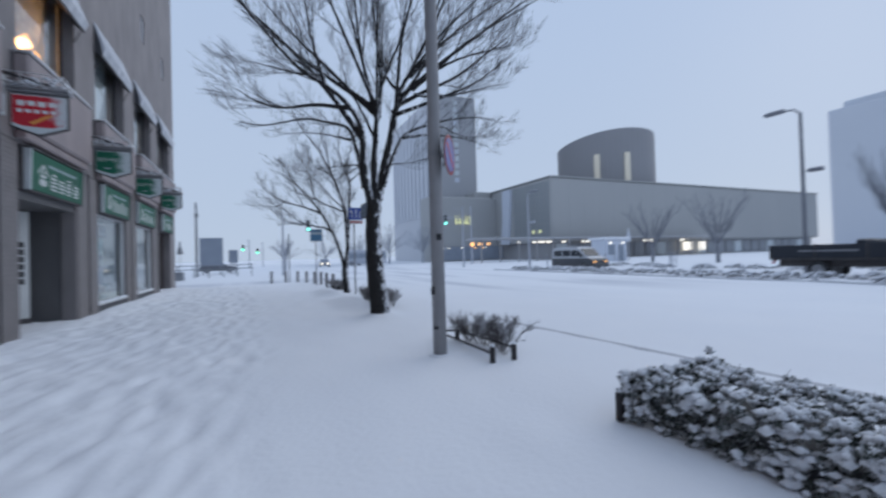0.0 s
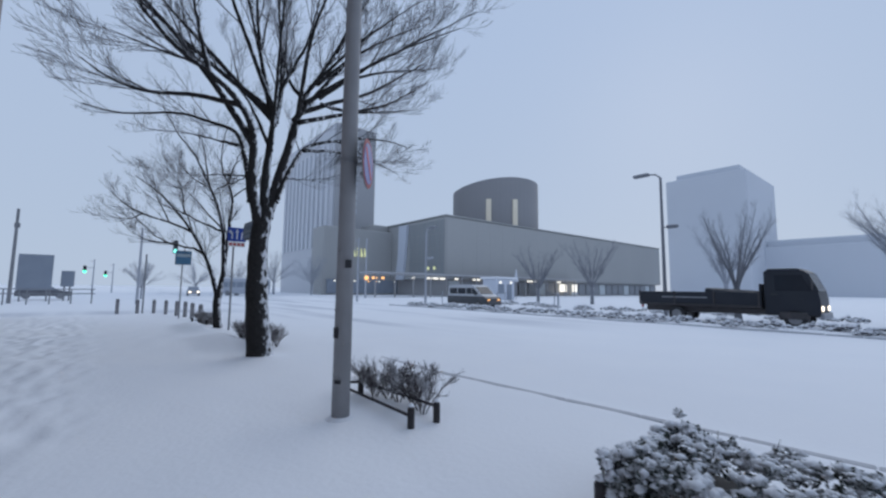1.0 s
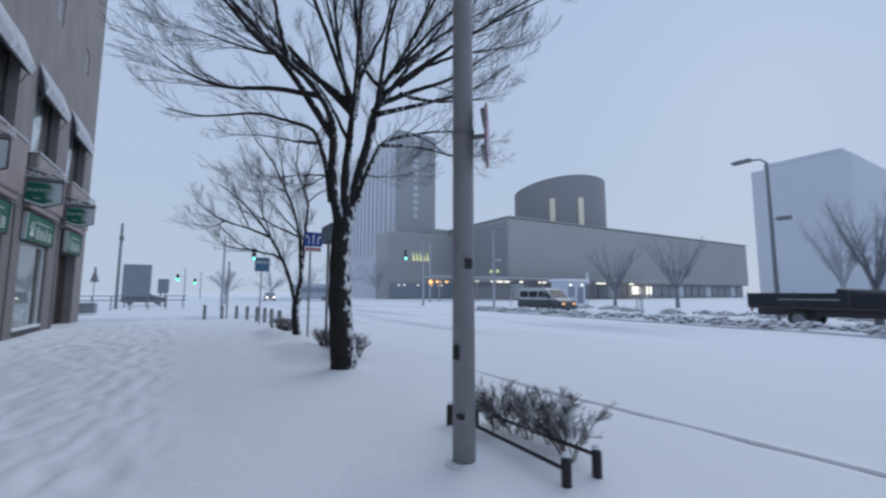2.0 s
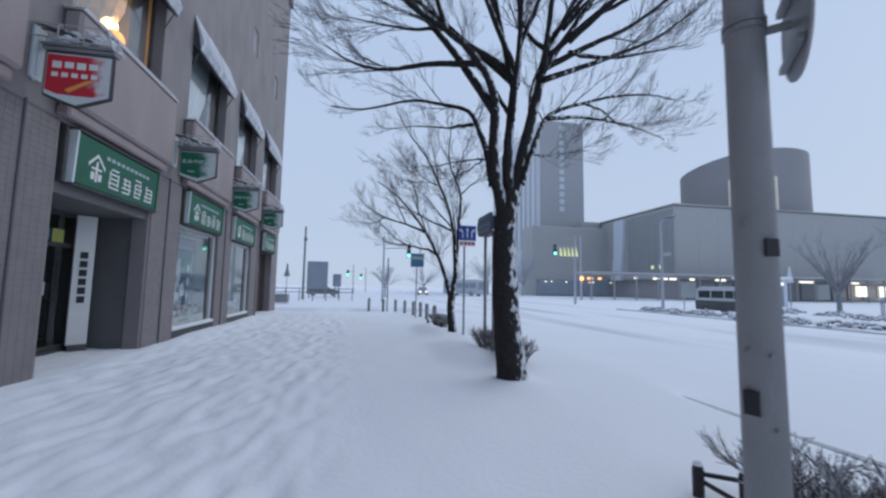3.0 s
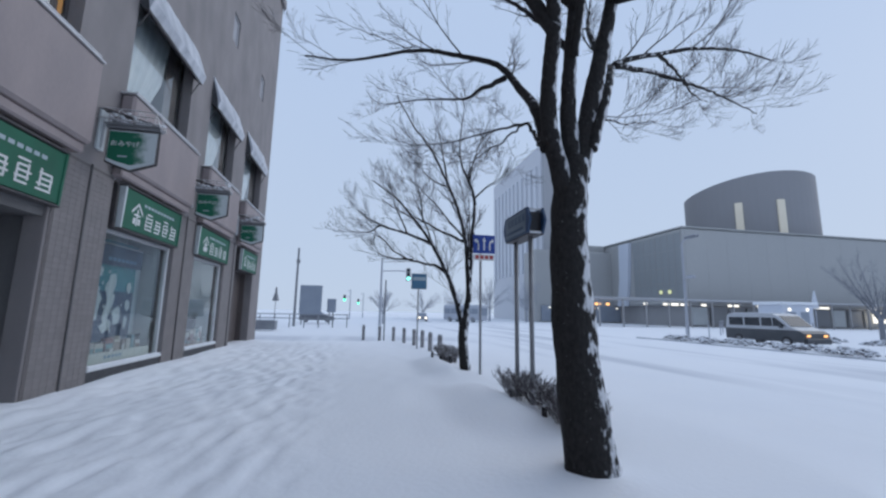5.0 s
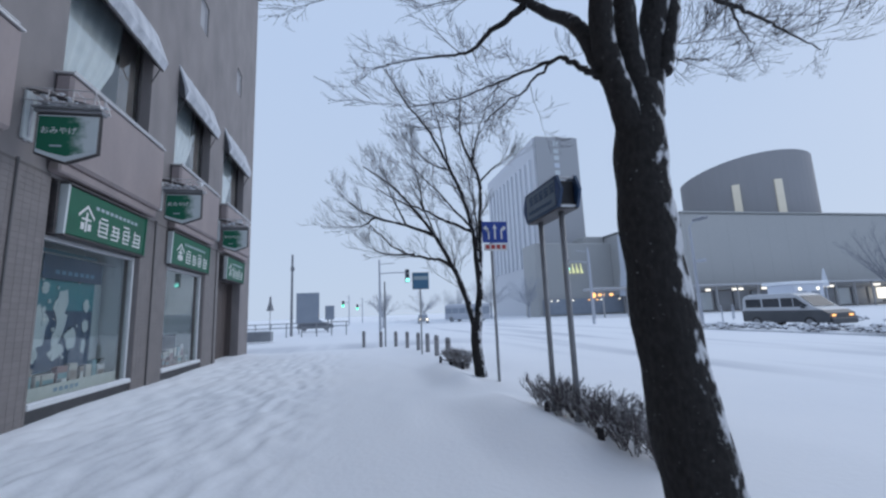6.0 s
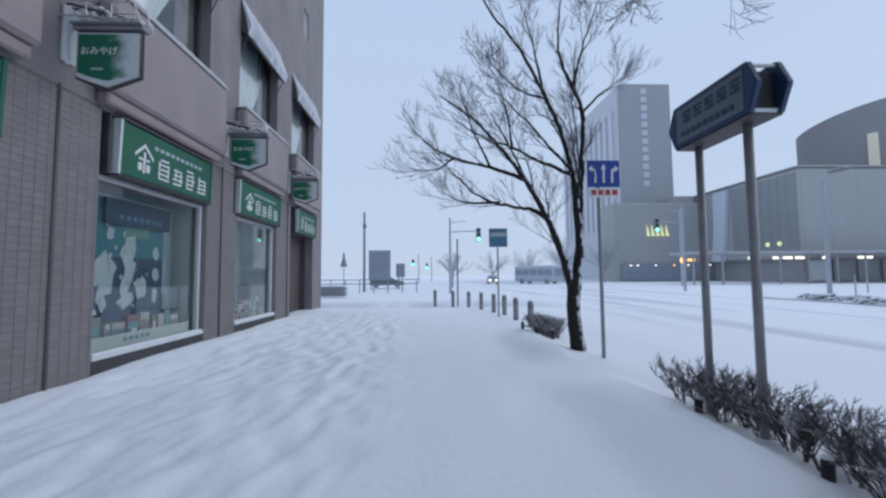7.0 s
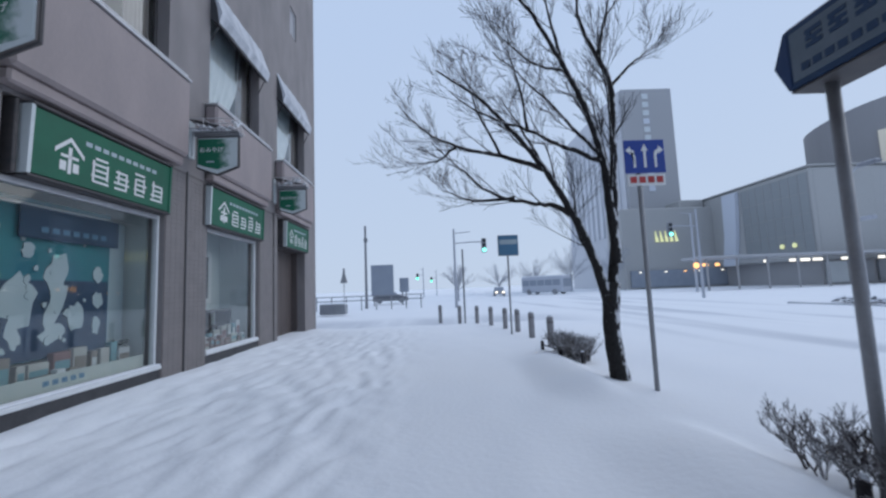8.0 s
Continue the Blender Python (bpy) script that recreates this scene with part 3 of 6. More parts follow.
def fascia_sign(k):
    """Green light-box name board over a bay, on the facade."""
    y, w2 = BOARDS[k]
    lab = "green shop name board with white lettering bars above the shopfront" if k != 3 else "shorter green shop name board over the end doorway"
    s = thing("shop_sign", (-4.3, y + w2 / 2, 3.15), lab, "sign", "name boards")

    def slab(x_low, x_top, d, y0, y1, z0, z1):
        return [(x_low, z0), (x_top, z1), (x_top - d, z1), (x_low - d, z0)]
    part("box", Mesh().extrude(slab(-4.30, -4.275, 0.33, 0, 0, 3.14, 3.97), 1, y + 0.02, y + w2 - 0.02), GREEN, s)
    for a, b in ((y - 0.03, y + 0.02), (y + w2 - 0.02, y + w2 + 0.03)):
        part("end_plate", Mesh().extrude([(-4.285, 3.12), (-4.26, 3.99), (-4.71, 3.99), (-4.62, 3.12)], 1, a, b), DIRTY if a < y else GREEN, s, "white end plate" if a < y else "green end plate")
    # dark strip added to draw the shadow gap left of the board
    part("bracket", Mesh().box(-4.70, -4.36, y - 0.13, y - 0.07, 3.1, 4.02, 0.01), IRON, s)
    part("top_trim", Mesh().box(-4.70, -4.24, y - 0.03, y + w2 + 0.03, 3.992, 4.03, 0.01), IRON, s)
    part("bottom_trim", Mesh().box(-4.62, -4.27, y - 0.03, y + w2 + 0.03, 3.082, 3.118, 0.01), IRON, s)

    def ink(name, strokes, mt=WHITE):
        m = Mesh()
        for a, b, z0, z1 in strokes:
            x0, x1 = -4.30 + 0.025 * (z0 - 3.14) / 0.83, -4.30 + 0.025 * (z1 - 3.14) / 0.83
            m.quad((x0 + 0.004, a, z0), (x0 + 0.004, b, z0), (x1 + 0.004, b, z1), (x1 + 0.004, a, z1))
        return part(name, m, mt, s)
    q = w2 / 2.7
    # house-shaped mark, four large characters as bars, and one small line above
    mk = y + 0.36 * q
    def sx(z):
        return -4.30 + 0.025 * (z - 3.14) / 0.83 + 0.004
    roof_mark = Mesh()
    for s2 in (-1, 1):
        roof_mark.quad(*[(sx(z), mk + 0.2 * q + s2 * dy * q, z) for dy, z in ((0, 3.70), (0, 3.765), (0.23, 3.565), (0.23, 3.50))][::s2])
    part("roof_mark", roof_mark, WHITE, s)
    tagged(ink("house_mark", [(mk + 0.06, mk + 0.34 * q, 3.47, 3.51), (mk + 0.17, mk + 0.23 * q, 3.26, 3.62), (mk + 0.05, mk + 0.15 * q, 3.29, 3.42), (mk + 0.25, mk + 0.35 * q, 3.29, 3.42)]), kind="stuff")
    for i in range(4):
        c = y + (0.92 + 0.42 * i) * q
        r3 = random.Random(40 + i)
        rows = [(c + 0.34 * q * r3.uniform(0, 0.22), c + 0.34 * q * r3.uniform(0.78, 1.0), z, z + 0.034) for z in (3.25, 3.335, 3.42, 3.505, 3.59)]
        tagged(ink("character_bar", rows[:5 - i % 2] + [(c + 0.34 * q * f, c + 0.34 * q * f + 0.04, 3.25 + r3.uniform(0, 0.1), 3.5 + r3.uniform(0, 0.12)) for f in (r3.uniform(0.05, 0.3), r3.uniform(0.5, 0.85))]), kind="stuff")
    ink("small_line", [(y + (0.8 + 0.155 * i) * q, y + (0.91 + 0.155 * i) * q, 3.735, 3.80) for i in range(10)], PALE)


def balcony_panel(k):
    y, e = opening(k)[0] + 0.12, min(opening(k)[1] + 0.28, END - 0.02)
    p = thing("parapet_panel", (-4.3, y + 1.5, 4.28), "smooth mauve parapet panel with a pale metal coping under the upper window", "parapet", "parapet panels", "structure")
    part("body", Mesh().box(FX + 0.003, -4.12, y - 0.3, e, 4.28, 5.82, 0.05), PANEL, p)
    part("lower_lip", Mesh().box(FX + 0.003, -4.2, y - 0.25, e - 0.05, 4.1, 4.278, 0.03), PANEL, p)
    part("coping", Mesh().box(FX - 0.25, -4.10, y - 0.31, e + 0.01, 5.824, 5.87, 0.012), ALU, p, "pale metal coping strip")
    part("hand_rail", Mesh().tube([(-4.16, y - 0.2, 5.93), (-4.16, e - 0.05, 5.93)], 0.016, 6), ALU, p)
    part("snow_line", Mesh().box(FX - 0.02, -4.2, y - 0.2, e - 0.1, 5.872, 5.90, 0.012), SNOW_CAP, p)


def awning(k):
    y, e = opening(k)[0] + 0.04, opening(k)[1] + 0.04
    a = thing("awning", (-4.3, y + 1.4, 7.8), "folded grey canvas awning with a slab of snow on it", "awning", "awnings")
    part("canvas", Mesh().extrude([(FX + 0.004, 8.82), (-4.24, 8.25), (-4.19, 7.88), (-4.24, 7.88), (FX + 0.004, 8.02)], 1, y - 0.05, e), DARK, a)
    rnd = random.Random(60 + k)
    sn = Mesh()
    n = 16
    for i in range(n + 1):
        yy, t = y - 0.06 + (e - y + 0.12) * i / n, 0.035 + rnd.uniform(-0.012, 0.018)
        sn.v += [(FX + 0.006, yy, 8.83), (-4.236, yy, 8.26), (-4.186, yy, 7.91 + rnd.uniform(-0.015, 0.02)), (-4.10 - t * 0.3, yy, 8.10 + t * 0.8), (FX + 0.006, yy, 8.86 + t * 1.4)]
    sn.f = [(i * 5 + j, i * 5 + (j + 1) % 5, i * 5 + 5 + (j + 1) % 5, i * 5 + 5 + j) for i in range(n) for j in range(5)] + [(0, 1, 2, 3, 4), tuple(n * 5 + j for j in (4, 3, 2, 1, 0))]
    part("snow_slab", sn, AWNSNOW, a, "wind-packed snow on the awning")
    part("front_bar", Mesh().tube([(-4.21, y - 0.07, 7.88), (-4.21, e + 0.02, 7.88)], 0.025, 6), IRON, a)
    for yy in (y + 0.02, e - 0.07):
        part("arm", Mesh().tube([(FX, yy, 7.5), (-4.22, yy, 7.89)], 0.015, 5), IRON, a)


def upper_window(k):
    y0, y1 = opening(k)
    wd = thing("window_%d" % (k + 5), (FX - 0.2, (y0 + y1) / 2, 5.92), "deep-set upper window with curtains", "window", "upper windows", "structure")
    fx = FX - 0.26
    for a, b, c, d in ((y0, y0 + 0.06, 5.92, 8.45), (y1 - 0.06, y1, 5.92, 8.45)):
        part("frame_post", Mesh().box(fx - 0.04, fx + 0.03, a, b, c, d, 0.008), IRON, wd)
    for c, d in ((5.925, 5.985), (8.385, 8.445)):
        part("frame_rail", Mesh().box(fx - 0.04, fx + 0.03, y0 + 0.06, y1 - 0.06, c, d, 0.008), IRON, wd)
    for a, b in ((y0 + 0.06, y1 - 0.06),):
        pn = part("pane", Mesh().box(fx - 0.006, fx, a, b, 5.985, 8.385), PANE, wd)
        pn.visible_shadow = False
    # pleated curtains: gathered white sheers and a dark drape
    for name, a, b, m, lean in (("curtain", y0 + 0.1, y0 + 2.3, CURTAIN, 0.62), ("curtain", y1 - 0.75, y1 - 0.1, DRAPE, -0.1)):
        cur = Mesh()
        n = 28
        for zz, sh in ((8.605, 0.0), (7.2, 0.3), (6.2, 1.0)):
            for i in range(n + 1):
                f = i / n
                cur.v.append((fx - 0.09 + 0.03 * math.sin(f * 42), a + (b - a) * f * (1 - lean * sh * 0.6), zz))
        for r in range(2):
            for i in range(n):
                o = r * (n + 1) + i
                cur.f.append((o, o + 1, o + n + 2, o + n + 1))
        tagged(part(name, cur, SHEER if m is CURTAIN and k == 0 else m, smooth=True), "gathered white sheer curtain behind the window" if m is CURTAIN else "dark brown drape beside the window", "curtain", "upper curtains")


def small_window(k):
    y0, y1 = opening(k)[0] + 1.25, opening(k)[0] + 1.95
    wd = thing("window_%d" % (k + 9), (FX - 0.1, y0 + 0.4, 11.2), "small square window high in the facade", "window", "small upper windows", "structure")
    for a, b, c, d in ((y0, y0 + 0.05, 11.2, 12.3), (y1 - 0.05, y1, 11.2, 12.3), (y0 + 0.05, y1 - 0.05, 11.2, 11.25), (y0 + 0.05, y1 - 0.05, 12.25, 12.3)):
        part("frame", Mesh().box(FX - 0.12, FX - 0.05, a, b, c, d, 0.006), ALU, wd)
    part("pane", Mesh().box(FX - 0.1, FX - 0.09, y0 + 0.05, y1 - 0.05, 11.25, 12.25), FROST, wd)


def hanging_sign(k):
    """Shield-shaped sign on an arm that stands out from the facade."""
    y = SHIELDS[k]
    lab = "red and white shield sign with lettering bars, snow on it" if k == 0 else "green shield sign with white lettering, half plastered with snow"
    s = thing("hanging_sign", (-3.8, y, 4.04), lab, "sign", "projecting signs")

    def shield(i):
        return [(-4.23 + i, 4.84 - i), (-4.23 + i, 4.2 + i * 0.6), (-4.05, 4.13 + i * 0.9), (-3.8, 4.04 + i), (-3.56, 4.13 + i * 0.9), (-3.37 - i, 4.2 + i * 0.6), (-3.37 - i, 4.84 - i)]
    part("frame", Mesh().tube([(x, y, z) for x, z in shield(0.0) + shield(0.0)[:1]], 0.02, 6), IRON, s)
    part("box_edge", Mesh().extrude(shield(0.01), 1, y - 0.04, y + 0.04), GROUT, s)
    part("face", Mesh().extrude(shield(0.02), 1, y - 0.045, y + 0.045), DIRTY, s, "snow-dusted white face")
    field = [(-4.2, 4.80), (-4.2, 4.27), (-4.05, 4.21), (-3.8, 4.15 if k else 4.2), (-3.6, 4.2), (-3.41, 4.26), (-3.41, 4.80)]
    part("colour_field", Mesh().extrude(field, 1, y - 0.049, y + 0.049), GREENSNOW if k else REDSNOW, s, "green field, snow-plastered" if k else "red field, snow-dusted")
    if k == 0:
        for i in range(4):
            a = -4.13 + 0.155 * i
            part("character_bar", Mesh().box(a, a + 0.115, y - 0.053, y - 0.0495, 4.60 + 0.01 * (i % 2), 4.70, 0), WHITE, s)
        for i in range(5):
            a = -4.13 + 0.125 * i
            part("character_bar", Mesh().box(a, a + 0.08, y - 0.053, y - 0.0495, 4.47, 4.535, 0), WHITE, s)
        part("stroke", Mesh().extrude([(-3.9, 4.24), (-3.62, 4.42), (-3.6, 4.46), (-3.7, 4.43), (-3.95, 4.28)], 1, y - 0.053, y - 0.0492), ORANGE, s)
    else:
        text_part("lettering", "おみやげ", 0.125, WHITE, s, pose(-3.92, y - 0.05, 4.56, 90, 0, 0))
        part("small_line", Mesh().box(-4.02, -3.86, y - 0.053, y - 0.0495, 4.30, 4.33), PALE, s)
    part("hood", Mesh().box(-4.27, -3.33, y - 0.08, y + 0.08, 4.862, 4.91, 0.012), STEEL, s)
    for dy in (-0.13, 0.13):
        part("cage_rail", Mesh().tube([(FX + 0.004, y + dy, 5.2), (-4.28, y + dy, 5.22), (-3.42, y + dy, 5.2), (-3.33, y + dy, 4.92)], 0.011, 6), ALU, s)
        part("cage_rail", Mesh().tube([(FX + 0.004, y + dy, 5.02), (-3.35, y + dy, 4.96)], 0.014, 6), ALU, s)
    for xx in (-4.05, -3.72, -3.42):
        part("cage_hoop", Mesh().tube([(xx, y - 0.13, 4.97), (xx, y - 0.13, 5.21), (xx, y + 0.13, 5.21), (xx, y + 0.13, 4.97)], 0.009, 5), ALU, s)
    part("cage_tray", Mesh().box(-4.28, -3.34, y - 0.125, y + 0.125, 4.914, 4.945, 0.01), STEEL, s)
    rn = random.Random(140 + k)
    heap = Mesh()
    for i in range(46):
        f = rn.random()
        heap.lump((-4.24 + 0.86 * f, y + rn.uniform(-0.09, 0.09), 4.95 + rn.uniform(0, 0.17) * (0.5 + math.sin(f * 2.6 + k) ** 2)), rn.uniform(0.035, 0.075), rn, 0.7, 0.35)
    tagged(part("snow_heap", heap, SNOW_CAP, s, "heaped snow on the hood", smooth=True), kind="stuff")
    part("lamp_tray", Mesh().box(-4.36, -3.62, y + 0.16, y + 0.28, 5.08, 5.14, 0.015), STEEL, s)
    for dy in (-0.05, 0.05):
        part("arm", Mesh().tube([(FX + 0.002, y + dy, 5.22), (-4.3, y + dy, 5.22), (-3.5, y + dy, 5.0)], 0.018, 6), IRON, s)
    part("bracket", Mesh().tube([(FX + 0.01, y, 5.25), (FX + 0.06, y, 4.95), (FX + 0.06, y, 4.5), (FX + 0.01, y, 4.4)], 0.022, 6), ALU, s)
    part("wall_plate", Mesh().box(FX + 0.002, FX + 0.05, y - 0.1, y + 0.12, 4.42, 5.2, 0.01), DIRTY, s)


for k in BAYS:
    fascia_sign(k), awning(k), small_window(k), hanging_sign(k)
for k in (-1, *BAYS):
    balcony_panel(k), upper_window(k)
awning(-1)

# pilaster edges: slim tubes stand for the dark joints between the bays
for k in BAYS:
    y = SHIELDS[k] - 0.09
    tagged(part("joint_line", Mesh().tube([(FX + 0.03, y, 0.0), (FX + 0.03, y, 4.1)], 0.017, 8), RECESS, smooth=True), "slim grey tube standing for the dark joint down the pilaster", "pipe", "drain pipes")


def shop_window(k):
    """Large display window with pale frame, snowy sill and dark plinth."""
    y0, y1 = opening(k)
    fx = FX - 0.14
    wd = thing("window_%d" % k, (fx, (y0 + y1) / 2, 0.1), "large shop display window in a pale metal frame with a snowy sill", "window", "display windows", "structure")
    part("plinth", Mesh().box(fx - 0.1, FX - 0.02, y0 + 0.002, y1 - 0.002, -0.1, 0.27, 0.01), DARK, wd, "dark plinth strip")
    part("sill", Mesh().box(fx - 0.06, FX + 0.03, y0 + 0.004, y1 - 0.004, 0.272, 0.335, 0.015), JAMB, wd)
    part("sill_snow", Mesh().box(fx + 0.02, FX + 0.025, y0 + 0.02, y1 - 0.02, 0.337, 0.37, 0.015), SNOW_CAP, wd, "line of snow on the sill")
    for a, b in ((y0 + 0.004, y0 + 0.06), (y1 - 0.06, y1 - 0.004)):
        part("jamb", Mesh().box(fx - 0.05, fx + 0.06, a, b, 0.34, 3.08, 0.01), JAMB, wd)
    part("head", Mesh().box(fx - 0.05, fx + 0.06, y0 + 0.06, y1 - 0.06, 3.0, 3.08, 0.01), ALU, wd)
    part("transom_box", Mesh().box(-4.86, -4.715, y0 + 0.004, y1 - 0.004, 3.085, 4.04), WALL, wd)
    pn = part("pane", Mesh().box(fx - 0.008, fx, y0 + 0.06, y1 - 0.06, 0.33, 3.0), PANE, wd)
    pn.visible_shadow = False
    part("display_floor", Mesh().box(-5.5, fx - 0.1, y0, y1, 0.18, 0.34), ROOM, wd)
    part("display_back", Mesh().box(-5.6, -5.5, y0 - 0.3, y1 + 0.3, 0.17, 3.9), ROOM, wd)
    for yy in (y0 - 0.08, y1 + 0.02):
        part("display_side", Mesh().box(-5.5, fx - 0.2, yy, yy + 0.06, 0.17, 3.9), ROOM, wd)


for k in (1, 2):
    shop_window(k)

# ---- far square and hall ----
hall = thing("civic_hall", (100, 90, 0), "long grey concrete hall with a slanting drum roof, in blowing snow", "building", "", "")
part("main_wall", Mesh().box(55, 158, 67, 130, 3.6, 17.0, 0.3), HALL, hall)
part("street_storey", Mesh().box(56.5, 157, 68.5, 129, -0.5, 3.6), HALLS, hall)
part("roof_edge", Mesh().box(54.8, 158.2, 66.8, 130.2, 17.0, 17.25, 0.08), HALL, hall, "low roof edge")
part("link_wall", Mesh().box(50, 54.9, 90, 125, -0.5, 17.2, 0.2), HALL, hall)
drum = Mesh()
n, cx, cy, r = 56, 84.7, 80.9, 12.0
for j, lev in enumerate((0, 1)):
    for i in range(n):
        a = 2 * math.pi * i / n
        x, y = cx + r * math.cos(a), cy + r * math.sin(a)
        s = (math.cos(a) * 0.80 + math.sin(a) * -0.60)
        drum.v.append((x, y, 16.8 if lev == 0 else 30.3 + 1.05 * s - 0.9 * s * s))
for i in range(n):
    drum.f.append((i, (i + 1) % n, n + (i + 1) % n, n + i))
drum.f.append(tuple(range(n, 2 * n)))
part("drum", drum, HALLD, hall, "dark cylindrical upper hall with a slanted top", smooth=False)
for ang in (-2.52, -1.95):
    x, y = cx + (r + 0.05) * math.cos(ang), cy + (r + 0.05) * math.sin(ang)
    part("light_slit", Mesh().box(-0.65, 0.65, -0.3, 0.12, 17.7, 24.6, 0.05, turn=pose(x, y, 0, 0, 0, math.degrees(ang) + 90)), SLITWARM, hall, "tall pale window slit")
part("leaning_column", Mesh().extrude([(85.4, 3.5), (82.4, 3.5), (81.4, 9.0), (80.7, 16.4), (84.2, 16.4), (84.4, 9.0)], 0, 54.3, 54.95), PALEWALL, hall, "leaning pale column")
gw = part("glass_wall", Mesh().box(54.93, 54.99, 67.4, 80.4, 4.5, 16.3, 0.02), HALLGLASS, hall, "tall tinted glass wall")
for i in range(9):
    part("mullion", Mesh().box(54.88, 54.925, 67.4 + i * 1.6, 67.47 + i * 1.6, 4.5, 16.3), HALLS, gw)
for z in (7.4, 10.3, 13.3):
    part("transom", Mesh().box(54.88, 54.925, 67.53, 80.38, z, z + 0.07), HALLS, gw)
for y in (70.6, 72.8):
    part("wall_light", Mesh().tube([(54.7, y, 5.9), (54.86, y, 5.9)], 0.36, 10), LIGHT_YELLOW, hall)
for i in range(24):
    part("facade_panel", Mesh().box(55.5 + i * 4.25, 59.73 + i * 4.25, 66.965, 66.99, 4.2, 16.6), HALL, hall)
part("canopy", Mesh().box(35, 100, 62.5, 66.9, 4.0, 4.35, 0.1), ROOFEDGE, hall, "flat snow-covered canopy")
for i in range(16):
    part("canopy_post", Mesh().tube([(36 + i * 4, 63, -0.3), (36 + i * 4, 63, 4.0)], 0.14, 6), HALLS, hall)
for a, b in ((44.5, 45.0), (48.0, 49.1), (49.5, 50.7), (51.2, 52.4), (55.1, 55.9), (60.2, 62.2), (66, 68), (71, 72), (78, 81), (90, 91.5)):
    part("strip_light", Mesh().box(a, b, 64.0, 64.2, 3.3, 3.65), LIGHT_WHITE, hall)
for a, b in ((36.0, 36.9), (37.9, 38.4)):
    part("amber_light", Mesh().box(a, b, 64.0, 64.2, 3.1, 3.45), LIGHT_AMBER, hall)
for a, b in ((95, 98), (101, 103)):
    part("shop_glow", Mesh().box(a, b, 66.7, 66.95, 1.0, 3.0), LIGHT_WHITE, hall)
for i in range(26):
    part("shopfront", Mesh().box(57 + i * 3.8, 60 + i * 3.8, 68.2, 68.49, 0.2, 3.2), HALLPANE if i % 4 else SLIT, hall)

tower = thing("office_tower", (48, 100, 0), "slab-shaped grey tower with a column of lit windows", "building")
part("front", Mesh().box(42.5, 53.6, 95, 95.6, -0.5, 43.0, 0.1), TOWER, tower)
part("body", Mesh().box(42.6, 53.5, 95.61, 132, -0.5, 42.8), TOWER, tower)
part("side", Mesh().box(42.2, 42.59, 95.7, 132, -0.5, 42.9), TOWERL, tower, "side wall coloured paler for the haze")
for i in range(11):
    part("fin", Mesh().box(41.7, 42.19, 98 + i * 3.1, 99.2 + i * 3.1, 12, 38), FIN, tower, "vertical fin coloured pale for the haze")
for i in range(12):
    part("window", Mesh().box(47.0, 48.3, 94.85, 94.99, 20.3 + i * 1.85, 21.5 + i * 1.85), SLIT if i % 4 else PALEWALL, tower)
part("podium", Mesh().box(37, 58, 88, 94.7, -0.5, 15.4, 0.2), HALL, tower)
part("podium_storey", Mesh().box(38, 57, 87.6, 87.95, 0.2, 3.4), FARBOARD, tower)
for i in range(5):
    part("facade_light", Mesh().extrude([(43.4 + i * 0.95, 8.8), (43.95 + i * 0.95, 8.8), (43.6 + i * 0.95 - 0.2, 10.9)], 1, 87.7, 87.9), LIGHT_YELLOW, tower, "yellow floodlit wedge")
for i, x in enumerate((39.6, 41.0, 44.5, 48.2, 50.1, 51.0, 55.4)):
    part("podium_light", Mesh().box(x, x + 0.35, 87.4, 87.58, 2.95, 3.15), LIGHT_AMBER if i in (3, 4) else LIGHT_WHITE, tower)

# farthest blocks, faded by their haze-pale colour
for at, size, ht, m, lab in (((212, 62), (42, 30), 50, PALERWALL, "very faint office block, coloured pale for the snowfall haze"),
                             ((240, 30), (60, 40), 20, PALERWALL, "faint low block, coloured pale for the snowfall haze")):
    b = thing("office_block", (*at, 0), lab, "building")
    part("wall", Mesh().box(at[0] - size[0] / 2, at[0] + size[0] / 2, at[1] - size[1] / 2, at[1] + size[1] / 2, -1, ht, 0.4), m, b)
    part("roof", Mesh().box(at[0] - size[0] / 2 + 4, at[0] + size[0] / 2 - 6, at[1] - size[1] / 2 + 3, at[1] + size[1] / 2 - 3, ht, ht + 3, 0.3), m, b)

# ---- doorway bay with recessed entrance ----
y0, y1 = opening(0)
ent = thing("entrance", (-5.2, (y0 + y1) / 2, 0.1), "recessed shop entrance with grey side wall and dark glass doors", "doorway", kind="structure")
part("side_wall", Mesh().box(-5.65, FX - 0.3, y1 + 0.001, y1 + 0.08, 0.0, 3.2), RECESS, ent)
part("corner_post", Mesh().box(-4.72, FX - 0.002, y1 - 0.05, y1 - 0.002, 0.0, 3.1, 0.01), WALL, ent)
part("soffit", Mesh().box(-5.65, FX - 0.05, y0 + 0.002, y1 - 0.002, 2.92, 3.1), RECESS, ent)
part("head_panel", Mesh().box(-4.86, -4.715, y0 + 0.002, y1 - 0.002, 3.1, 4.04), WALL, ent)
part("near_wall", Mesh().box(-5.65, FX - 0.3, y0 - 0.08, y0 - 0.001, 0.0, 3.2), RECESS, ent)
part("door_sill", Mesh().box(-5.72, -5.55, y0 + 0.002, y1 - 0.002, 0.0, 0.155, 0.01), DARK, ent)
door = thing("door_1", (-5.6, (y0 + y1) / 2, 0.1), "dark glass shop door with steel frame, closed", "door", kind="structure")
for a, b in ((y0 + 0.02, y0 + 0.1), (y0 + 0.75, y0 + 0.81), (y0 + 1.6, y0 + 1.66), (y1 - 0.1, y1 - 0.02)):
    part("stile", Mesh().box(-5.67, -5.60, a, b, 0.15, 2.91, 0.01), IRON, door)
